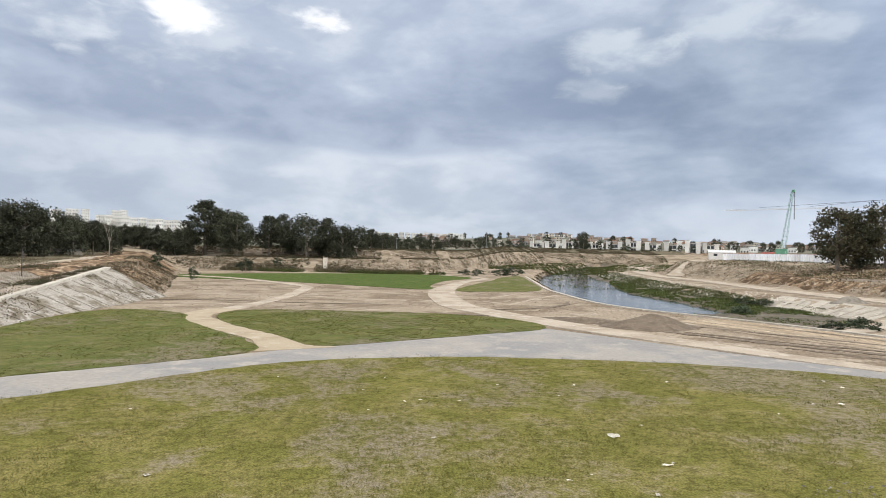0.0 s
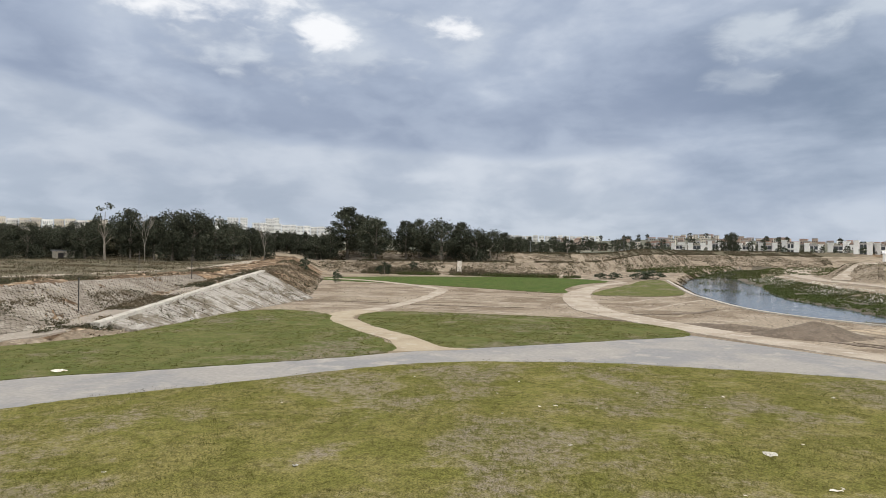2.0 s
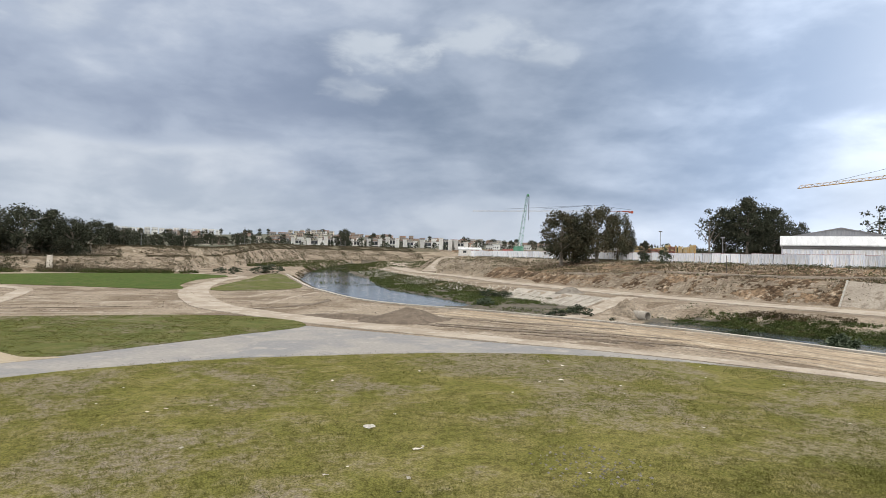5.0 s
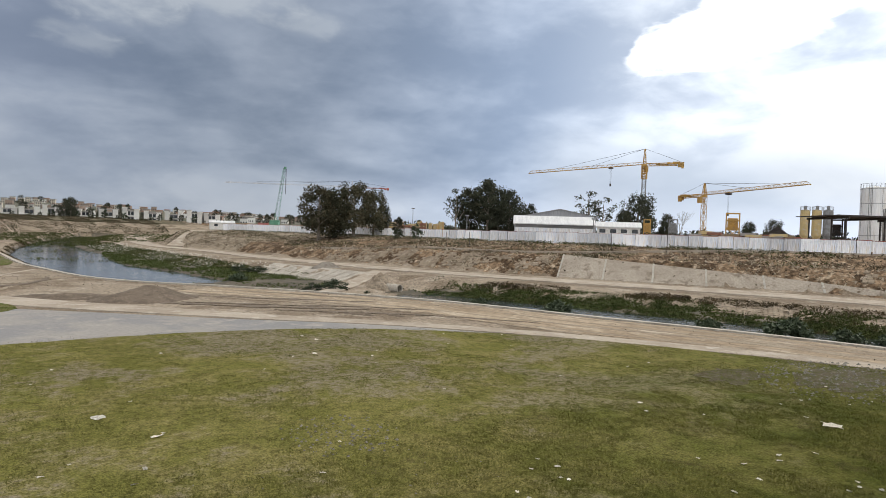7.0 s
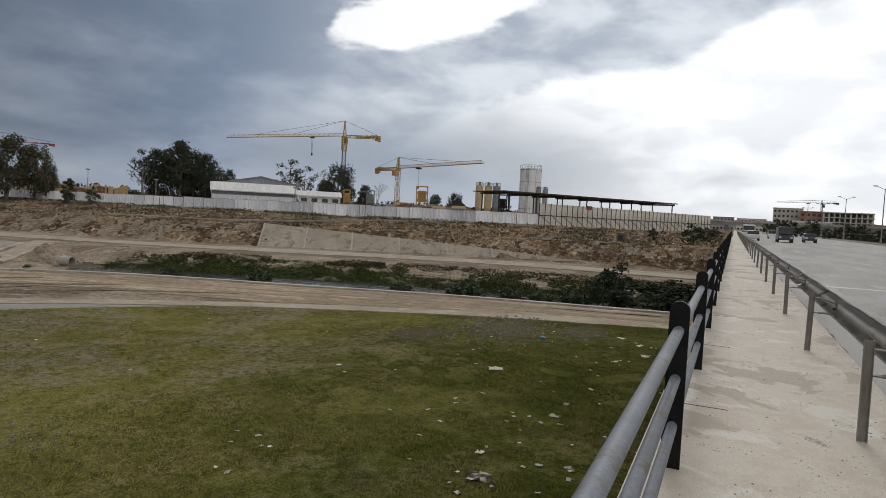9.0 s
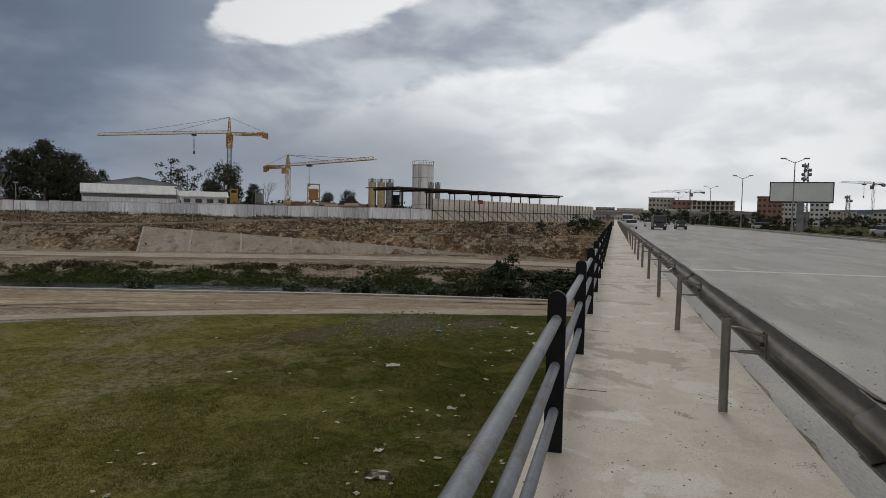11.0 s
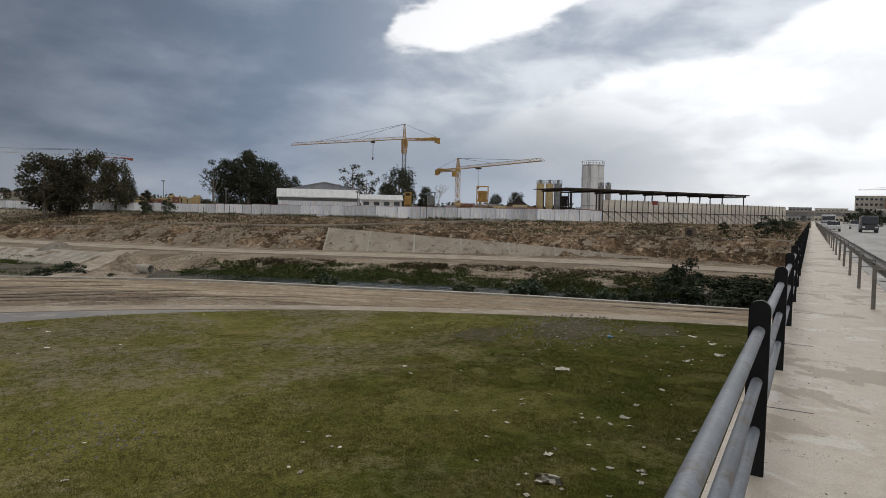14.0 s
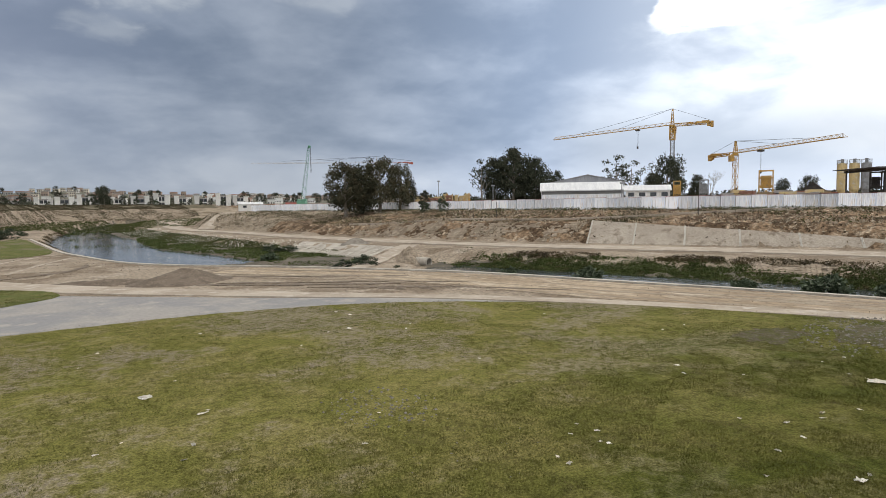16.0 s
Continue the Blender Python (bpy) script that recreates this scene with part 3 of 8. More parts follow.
def build_ground():
    xs = np.r_[-4200, -2500, -1500, -900, -600, -420, -300, -220, -170, np.arange(-140, -70, 3.0), np.arange(-70, 110, 0.8), np.arange(110, 170, 4.0), 180, 220, 300, 420, 600, 900, 1500, 2500, 4200]
    ys = np.r_[-4200, -2500, -1500, -800, -400, -200, -100, -60, -40, -33, -27.5, np.arange(-27, -1, 2.0), np.arange(-0.2, 110, 0.9), np.arange(110, 230, 1.5), np.arange(230, 420, 4.0), 430, 460, 500, 700, 1000, 1500, 2500, 4200]
    gx, gy = np.meshgrid(xs, ys)
    gz = land(gx, gy)
    rough = np.array([0.7 * noise.noise(Vector((a * 0.35, b * 0.35, 0))) + 0.8 * noise.noise(Vector((a * 0.8, b * 0.8, 3))) for a, b in zip(gx.ravel(), gy.ravel())]).reshape(gx.shape)
    flat = (gz < 0.05) & (gz > -0.05)
    amount = np.where(flat, 0.012, np.where(gz < -1.6, 0.10, 0.30)) * (np.abs(gx) < 200) * (np.abs(gy) < 420)
    amount = np.where((gy < 1.0) & ((gx > 80) | (gx < -40)), 0.04, amount)
    gz = gz + rough * amount - np.where(flat, 0.01, 0)
    verts = np.stack([gx, gy, gz], -1).reshape(-1, 3)
    w = len(xs)
    faces = [(r * w + c, r * w + c + 1, (r + 1) * w + c + 1, (r + 1) * w + c) for r in range(len(ys) - 1) for c in range(w - 1)]
    me = bpy.data.meshes.new("ground")
    me.from_pydata(verts.tolist(), [], faces)
    for m in (DIRT, BANK, FIELD, MUD, PALE_BANK):
        me.materials.append(m)
    cx, cy = (gx[:-1, :-1] + gx[1:, 1:]) / 2, (gy[:-1, :-1] + gy[1:, 1:]) / 2
    cz = land(cx, cy)
    kind = np.where((cz > 0.2) & (np.abs(cx) < 400) & (cy < 420), 1, 0)
    kind = np.where(line(cy, LEVEE_FOOT) - cx > 16, 2, kind)
    kind = np.where((cy > 410) | (np.abs(cx) > 260), 2, kind)
    kind = np.where((cy > plateau_foot(cx) + 24) & (cx < 120), 2, kind)
    kind = np.where(cz < -1.0, 3, kind)
    kind = np.where((kind == 1) & (cy > 140) & (cx < 125), 4, kind)
    me.polygons.foreach_set("material_index", kind.ravel().astype(np.int32))
    me.polygons.foreach_set("use_smooth", np.ones(len(faces), bool))
    return tagged(new("ground", me), "bare pale dirt ground with tyre marks and worn banks", "ground", kind="structure")


build_ground()

LAWN_EDGE = curve([(-30, -30), (-27, -4), (-23.5, 9), (-20.2, 16.5), (-18.8, 18.8), (-15.5, 22.8), (-9.9, 29.6), (-2.4, 32.7), (4, 33.1), (10, 32.8), (16.6, 31.0), (21, 28.2), (25, 24.4), (28.4, 19.3), (31.3, 13.0), (33.4, 7.5), (35, 2), (36.5, -8), (37, -30)], 6)
FAR_EDGE = [(-36, -20), (-31, 6), (-28, 14), (-24.7, 20.2), (-20, 24.6), (-16.1, 28.4), (-12.4, 32.1), (-9.8, 35.0), (-5.6, 38), (-0.5, 42.2), (4.1, 46.6)]
tagged(part("lawn", sheet(LAWN_EDGE, 0.07, ragged=0.10), LAWN), "mown lawn of short patchy olive-green grass", "lawn", kind="structure")
plaza = sheet(curve(FAR_EDGE, 4) + curve([(8.6, 42.2), (13.8, 37), (19, 32.4), (23, 27.6), (27, 21), (30, 10)], 4) + [Vector((10, 20, 0)), Vector((-12, 14, 0)), Vector((-24, -20, 0))], 0.03)
tagged(part("pavement", plaza, PAVING), "grey paved footpath that widens into a plaza", "footpath", kind="structure")
SIDE_EDGE = curve([(-36, -10), (-30.6, 6), (-28, 14), (-24.7, 20.2), (-20, 24.6), (-12.8, 32), (-14, 36.2), (-18, 40.7), (-22.3, 45.6), (-24.2, 49.3), (-27, 51.5), (-31, 52), (-33.0, 47.5), (-31.2, 36), (-31.7, 30), (-36, 21), (-43, 4)], 5, True)
side = sheet(SIDE_EDGE, 0.06, ragged=0.12, seed=3)
tagged(part("lawn_beside_levee", side, BRIGHT_LAWN), "green lawn beside the concrete-faced levee", "lawn", kind="structure")
ISLAND_EDGE = curve([(-9.7, 35.3), (-5.6, 38), (-0.5, 42.2), (4.1, 46.6), (2.0, 52.0), (-4.2, 55.2), (-13, 55.4), (-20.5, 54.6), (-21.9, 50.5), (-19, 44.8), (-13.8, 39.6)], 5, True)
middle = sheet(ISLAND_EDGE, 0.06, ragged=0.10, seed=4)
tagged(part("lawn_island", middle, BRIGHT_LAWN), "leaf-shaped lawn between footpaths", "lawn", kind="structure")
FRESH_LAWN = lawn_material("fresh_lawn", (0.075, 0.118, 0.030), (0.105, 0.132, 0.042), (0.17, 0.15, 0.10), 0.56, 0.35)
far_lawn = sheet(curve([(-54, 109), (-34, 102), (-20, 95), (-8.6, 89.5), (-9.2, 100), (-8, 116), (-3.5, 131), (-10, 141), (-28, 142), (-49, 131), (-60, 118)], 5, True), 0.05, ragged=0.15, seed=5)
tagged(part("lawn_far", far_lawn, FRESH_LAWN), "strip of fresh green lawn beyond the dirt", "lawn", kind="structure")
bank_lawn = sheet(curve([(-4.3, 88), (-2.4, 105), (0.8, 122), (3, 138), (7, 146), (7.8, 120), (8.0, 97), (4, 88.6)], 5, True), 0.05, ragged=0.12, seed=6)
tagged(part("lawn_by_river", bank_lawn, BRIGHT_LAWN), "small lawn between a pale path and the river", "lawn", kind="structure")
sand = ribbon(curve([(-10.6, 33.8), (-13.0, 37.6), (-18.4, 42.8), (-22.6, 47.6), (-23.6, 51.6), (-22.9, 55.2)], 6), (5.0, 2.5, 2.5, 2.3, 2.6, 2.2), 0.045, ragged=0.05)
tagged(part("sand_path", sand, SAND_PATH), "winding compacted ochre sand path", "footpath", kind="structure")
track = ribbon(curve([(-22.9, 54.6), (-22.6, 66.5), (-24.6, 83), (-28, 92.5), (-44, 108.5), (-57, 115.5)], 6), (2.0, 1.4, 1.8, 1.8, 2.0, 3.0), 0.06, ragged=0.12)
tagged(part("dirt_track", track, PALE_PATH), "pale trodden track over the bare dirt", "footpath", kind="structure")
pale = ribbon(curve([(-22, 170), (-14, 158), (-10, 143), (-0.8, 130), (-4.3, 114), (-6.4, 88), (-3.6, 66), (0.4, 57.4), (5.2, 50.0), (9.0, 45.2), (13.2, 40.2), (17, 35.8), (21.4, 31.2), (25.5, 25.8), (28.8, 20.4), (32.2, 13.6), (34.6, 7), (36.6, -6), (38, -30)], 6), (4.0, 3.0, 2.4, 1.7, 1.8, 3.5, 3.6, 3.4, 3.2, 3.0, 2.4, 2.0, 1.6, 1.5, 1.5, 1.6, 1.7, 1.7, 1.7), 0.05, ragged=0.05)
tagged(part("pale_path", pale, PALE_PATH), "pale curving path along the river road", "footpath", kind="structure")

ROAD_DIRT = material("road_dirt", (0.425, 0.345, 0.252), (0.305, 0.237, 0.165), (0.50, 0.43, 0.34), scale=0.28, fine=4, bump=0.6, dist=0.1, grain=0.28, spec=0.04, stretch=(1, 0.3, 1))
river_road = ribbon(curve([(line(y, NEAR_KERB) - 4.2, y) for y in (-40, -10, 5, 17, 27, 39, 48, 56)], 6), (7.4, 7.4, 7.0, 6.0, 5.0), 0.012, 0.1, 0.3)
tagged(part("river_road", river_road, ROAD_DIRT), "pale dirt road along the river channel", "road", kind="structure")

# the river and its concrete kerb
kerb_line = curve([(line(y, NEAR_KERB), y) for y in (-40, -10, 5, 17, 27, 39, 48, 57.5, 64, 72, 85, 97, 120, 145)], 5)
tagged(part("channel_kerb", ribbon(kerb_line, (0.5, 0.5), 0.10, 0.6), CONCRETE), "low concrete kerb along the river channel", "kerb", kind="structure")


def water_material():
    m = bpy.data.materials.new("river_water")
    m.use_nodes = True
    n = Nodes(m.node_tree)
    where = n.add("ShaderNodeTexCoord").outputs["Object"]
    ripple = n.noise(n.add("ShaderNodeMapping", Vector=where, Scale=(1, 0.5, 1)).outputs[0], 1.2, 4.0, 0.6)
    bsdf = n.add("ShaderNodeBsdfPrincipled")
    bsdf.inputs["Base Color"].default_value = (0.05, 0.06, 0.062, 1)
    bsdf.inputs["Roughness"].default_value = 0.07
    bsdf.inputs["IOR"].default_value = 1.33
    relief = n.add("ShaderNodeBump", Strength=0.6, Distance=0.06, Height=ripple)
    n.link(relief.outputs[0], bsdf.inputs["Normal"])
    n.link(bsdf.outputs[0], n.add("ShaderNodeOutputMaterial").inputs[0])
    return m


def build_water():
    bm = bmesh.new()
    rows = []
    for y in np.r_[np.arange(-60, 312, 3.0)]:
        a, b = line(y, NEAR_KERB) + 2.0, line(y, FAR_BANK) - 1.2
        rows.append([bm.verts.new((a + (b - a) * k / 6, y, -1.42)) for k in range(7)])
    for a, b in zip(rows, rows[1:]):
        for k in range(6):
            bm.faces.new((a[k], a[k + 1], b[k + 1], b[k]))
    return tagged(part("river_water", bm, water_material()), "shallow still river water reflecting the sky", "river", kind="structure")


build_water()

# ---- the road bridge ----
DECK_Z = 3.9
tagged(part("bridge_edge_beam", box(-60, 130, -0.19, 0.38, 2.6, DECK_Z, 0.004), DECK), "concrete edge beam of the road bridge", "bridge", kind="structure")
tagged(part("bridge_walkway", box(-60, 900, -1.62, -0.15, 3.4, DECK_Z - 0.006), DECK), "worn concrete walkway of the bridge", "walkway", kind="structure")
tagged(part("road", box(-400, 1200, -23.4, -1.624, 3.2, DECK_Z - 0.12), ASPHALT), "wide worn grey asphalt road", "road", kind="structure")
tagged(part("road_kerb", box(-400, 1200, -24.0, -23.4, 3.2, DECK_Z + 0.12, 0.02), CONCRETE), "low concrete kerb along the road", "kerb", kind="structure")


def build_railing():
    root = thing("railing", pose(0, 0, DECK_Z), "bridge railing of black steel posts and three grey pipes", "railing")
    bm = bmesh.new()
    w, d, h = 0.062, 0.022, 1.10
    outline = [(-w, 0.0), (w, 0.0)] + [(w * math.cos(q), h - w + w * math.sin(q)) for q in (math.pi * k / 10 for k in range(11))]
    front = [bm.verts.new((-d, a, b)) for a, b in outline]
    back = [bm.verts.new((d, a, b)) for a, b in outline]
    bm.faces.new(front), bm.faces.new(back[::-1])
    for k in range(len(outline)):
        j = (k + 1) % len(outline)
        bm.faces.new((front[k], front[j], back[j], back[k]))
    bmesh.ops.recalc_face_normals(bm, faces=bm.faces[:])
    post = mesh_of(bm, "post", BLACK_PAINT)
    for k in range(-6, 34):
        piece("post", post, pose(4.4 + 3.2 * k if k != -1 else 0.95, 0.15, 0.0), root)
    for z, r in ((0.905, 0.036), (0.59, 0.034), (0.28, 0.034)):
        bm = bmesh.new()
        add_tube(bm, (0, 0.15, z), (3.2, 0.15, z), r, sides=12, caps=False)
        for f in bm.faces:
            f.smooth = True
        pipe = mesh_of(bm, "pipe", RAIL_PAINT)
        for k in range(-6, 33):
            piece("pipe", pipe, pose(4.4 + 3.2 * k, 0, 0), root)


def build_guardrail():
    root = thing("guardrail", pose(0, -1.13, DECK_Z), "weathered steel crash barrier with a corrugated beam", "guardrail")
    bm = bmesh.new()
    add_box(bm, -0.034, -0.028, -0.022, 0.022, 0, 0.79)
    add_box(bm, 0.028, 0.034, -0.022, 0.022, 0, 0.79)
    add_box(bm, -0.028, 0.028, -0.004, 0.004, 0, 0.79)
    bmesh.ops.rotate(bm, verts=bm.verts[:], cent=(0, 0, 0), matrix=Matrix.Rotation(radians(90), 3, "Z"))
    post = mesh_of(bm, "post", ZINC_POST)
    # two straps and a bolted plate between post and beam
    bm = bmesh.new()
    for z0, z1 in ((0.72, 0.66), (0.52, 0.52)):
        add_box(bm, -0.03, 0.03, -0.10, -0.03, z0 - 0.005, z0 + 0.005)
        for s in (-1, 1):
            add_tube(bm, (s * 0.024, -0.09, z0), (s * 0.05, -0.29, z1), 0.010, sides=6)
    add_box(bm, -0.062, -0.035, -0.30, -0.285, 0.48, 0.69)
    add_box(bm, 0.035, 0.062, -0.30, -0.285, 0.48, 0.69)
    add_box(bm, -0.035, 0.035, -0.30, -0.288, 0.55, 0.63)
    spacer = mesh_of(bm, "spacer", ZINC)
    bolt = mesh_of(tube((0.0, -0.30, 0.59), (0.0, -0.255, 0.59), 0.02, sides=6), "bolt", STEEL)
    profile = curve([(-0.315, 0.425), (-0.35, 0.437), (-0.395, 0.46), (-0.40, 0.495), (-0.365, 0.53), (-0.31, 0.56), (-0.295, 0.59), (-0.31, 0.62), (-0.365, 0.65), (-0.40, 0.685), (-0.395, 0.72), (-0.35, 0.743), (-0.315, 0.755)], 2)
    rng = random.Random(2)
    beams = []
    for kind in range(3):
        bm = bmesh.new()
        rows = []
        for k in range(17):
            x = 4.16 * k / 16 - 0.08
            # the ends lap over one another and bulge, and knocks have bent the rim
            lap = 0.005 * max(0.0, 1 - abs(x - 4.0) / 0.16)
            row = []
            for p in profile:
                rim = abs(p.y - 0.59) / 0.165
                knock = 0.020 * noise.noise(Vector((x * 1.4, kind * 5.0, p.y * 2))) * rim ** 2
                row.append(bm.verts.new((x, p.x - lap + knock * 0.6, p.y + (lap * 1.2 if p.y > 0.59 else -lap * 1.2) + knock)))
            rows.append(row)
        for a, b in zip(rows, rows[1:]):
            for k in range(len(profile) - 1):
                bm.faces.new((a[k], a[k + 1], b[k + 1], b[k])).smooth = True
        bmesh.ops.recalc_face_normals(bm, faces=bm.faces[:])
        bmesh.ops.solidify(bm, geom=bm.faces[:], thickness=0.004)
        beams.append(mesh_of(bm, "beam", ZINC))
    for k in range(-5, 50):
        x = 5.75 + 4.0 * k
        piece("post", post, pose(x, 0, 0, rng.uniform(-1.2, 1.2), rng.uniform(-1.5, 1.5), 0), root)
        piece("spacer", spacer, pose(x, 0, 0), root)
        piece("bolt", bolt, pose(x, 0, 0), root)
        piece("beam", beams[k % 3], pose(x + 1.9, -0.003 * (k % 2), rng.uniform(-0.012, 0.012), rng.uniform(-1.5, 1.5), rng.uniform(-0.15, 0.15), rng.uniform(-0.10, 0.10)), root)


build_railing()
build_guardrail()
gutter = ribbon(curve([(x, -1.66, DECK_Z - 0.15) for x in np.arange(-20, 90, 1.5)], 2), (0.10, 0.10), 0.045, 0.08, 0.05, 9)
tagged(part("gutter_dirt", gutter, GUTTER), "gritty brown dirt gathered along the walkway's edge", "dirt", kind="structure")


def build_grit(seed, count, x0, x1, y0, y1, z, size, label):
    """Tiny stones and crumbs lying on the concrete."""
    nrng = np.random.default_rng(seed)
    x = x0 + (x1 - x0) * nrng.uniform(0, 1, count) ** 1.6
    y, s = nrng.uniform(y0, y1, count), size * nrng.uniform(0.4, 1.6, count)
    p = np.c_[x, y, np.full(count, z)]
    q = nrng.uniform(0, 2 * np.pi, count)
    a, b, c = (p + np.c_[np.cos(q + k), np.sin(q + k), np.zeros(count)] * s[:, None] for k in (0, 2.1, 4.2))
    top = p + np.c_[np.zeros((count, 2)), s * 0.7]
    tris = np.concatenate([np.stack(t, 1) for t in ((a, b, top), (b, c, top), (c, a, top))])
    tagged(new("grit", tri_mesh("grit", tris, GUTTER)), label, "grit", kind="stuff")
joint = box(-0.24, 0.24, -21.0, -0.36, 3.74, DECK_Z - 0.11)
j = part("expansion_joint", joint, material("pale_joint", (0.74, 0.73, 0.70), (0.6, 0.59, 0.57), scale=1.5, fine=20))
j.matrix_basis = pose(23.2, -1.3, 0, 0, 0, 3)
for k in range(-3, 30):
    x = 6.05 + 3.2 * k
    tagged(part("slab_joint", box(x - 0.009, x + 0.009, -0.188, 0.36, DECK_Z - 0.01, DECK_Z + 0.002), STEEL), "dark joint across the edge beam", "joint", kind="structure")
tagged(j, "pale expansion joint across the bridge road", "joint", kind="structure")


# ---- plants ----
def tri_mesh(name, tris, material_):
    """A mesh from an array of loose triangles, shape (n, 3, 3)."""
    tris = np.asarray(tris, float).reshape(-1, 3, 3)
    me = bpy.data.meshes.new(name)
    me.vertices.add(len(tris) * 3)
    me.vertices.foreach_set("co", tris.ravel())
    me.loops.add(len(tris) * 3)
    me.loops.foreach_set("vertex_index", np.arange(len(tris) * 3, dtype=np.int32))
    me.polygons.add(len(tris))
    me.polygons.foreach_set("loop_start", np.arange(0, len(tris) * 3, 3, dtype=np.int32))
    me.update(calc_edges=True)
    me.materials.append(material_)
    return me


build_grit(81, 520, 2.0, 30.0, -1.6, -0.2, DECK_Z - 0.006, 0.008, "dark crumbs of grit on the walkway")
build_grit(82, 160, 2.0, 20.0, -0.18, 0.3, DECK_Z, 0.008, "dark crumbs of grit on the edge beam")
build_grit(83, 1500, 3.0, 45.0, -7.0, -1.7, DECK_Z - 0.12, 0.012, "loose grit on the road")


def leaves(rng, centres, radii, per, size):
    """Small leaf triangles, scattered round each centre."""
    n = len(centres) * per
    c, r = np.repeat(centres, per, 0), np.repeat(radii, per)
    way = rng.normal(size=(n, 3))
    way /= np.linalg.norm(way, axis=1, keepdims=True)
    p = c + way * (r * rng.uniform(0.35, 1.0, n))[:, None] * (1, 1, 0.8)
    a = rng.normal(size=(n, 3))
    b = rng.normal(size=(n, 3))
    a /= np.linalg.norm(a, axis=1, keepdims=True)
    b /= np.linalg.norm(b, axis=1, keepdims=True)
    s = (size * rng.uniform(0.6, 1.4, n))[:, None]
    return np.stack([p, p + a * s, p + 0.5 * a * s + 0.7 * b * s], 1)


def blades(rng, points, height, spread, per, width):
    """Upright blades in tufts on the given points."""
    n = len(points) * per
    p = np.repeat(points, per, 0) + np.c_[rng.normal(size=(n, 2)) * spread, np.zeros(n)]
    q = rng.uniform(0, 2 * np.pi, n)
    h = height * rng.uniform(0.5, 1.3, n)
    side = np.c_[np.cos(q), np.sin(q), np.zeros(n)] * width
    lean = np.c_[rng.normal(size=(n, 2)) * 0.45, np.ones(n)] * h[:, None]
    return np.stack([p - side, p + side, p + lean], 1)


def trunk_mesh(rng, height, spread, girth, forks, bark):
    bm = bmesh.new()
    bend = Vector((rng.uniform(-0.05, 0.05), rng.uniform(-0.05, 0.05), 0)) * height
    knots = [Vector((0, 0, -0.3)), Vector((0, 0, 0.12 * height)) + bend * 0.3, Vector((0, 0, 0.4 * height)) + bend, Vector((0, 0, 0.82 * height))]
    widths = (girth * 1.25, girth, girth * 0.7, girth * 0.2)
    for a, b, r, s in zip(knots, knots[1:], widths, widths[1:]):
        add_tube(bm, a, b, r, s, 7)
    tips = []
    for k in range(forks):
        q = 2 * math.pi * k / forks + rng.uniform(-0.4, 0.4)
        z = rng.uniform(0.25, 0.6) * height
        a = Vector((0, 0, z)) + bend * min(1, z / (0.4 * height))
        b = Vector((math.cos(q) * spread * rng.uniform(0.4, 0.8), math.sin(q) * spread * rng.uniform(0.4, 0.8), z + height * rng.uniform(0.12, 0.34)))
        mid = a.lerp(b, 0.55) + Vector((0, 0, 0.03 * height))
        add_tube(bm, a, mid, girth * 0.42, girth * 0.25, 6)
        add_tube(bm, mid, b, girth * 0.25, girth * 0.08, 5)
        tips.append(b)
    return mesh_of(bm, "trunk", bark), tips


def tree_kind(seed, height, spread, low=0.25, lumps=26, per=46, leaf=0.42, girth=0.22, foliage=LEAF, shape=1.0, label="", gap=1.0):
    """A tree at the origin: tapered trunk with limbs, and an uneven crown of small leaves."""
    rng, nrng = random.Random(seed), np.random.default_rng(seed)
    root = thing("tree", pose(0, 0, -500), label, "tree")
    trunk, tips = trunk_mesh(rng, height, spread, girth, 7, BARK)
    piece("trunk", trunk, Matrix(), root)
    centres, radii = [], []
    for k in range(lumps):
        u = rng.uniform(0, 1)
        z = low + (0.95 - low) * u
        wide = spread * (math.sin(math.pi * min(1, (u * 0.82 + 0.16))) ** (0.6 * shape)) * rng.uniform(0.35, 0.92) * gap
        q = rng.uniform(0, 2 * math.pi)
        centres.append((math.cos(q) * wide, math.sin(q) * wide, z * height))
        radii.append(spread * rng.uniform(0.20, 0.40))
    for tip in tips:
        centres.append(tuple(tip))
        radii.append(spread * rng.uniform(0.18, 0.3))
    piece("crown", tri_mesh("crown", leaves(nrng, np.array(centres), np.array(radii), per, leaf), foliage), Matrix(), root)
    return root


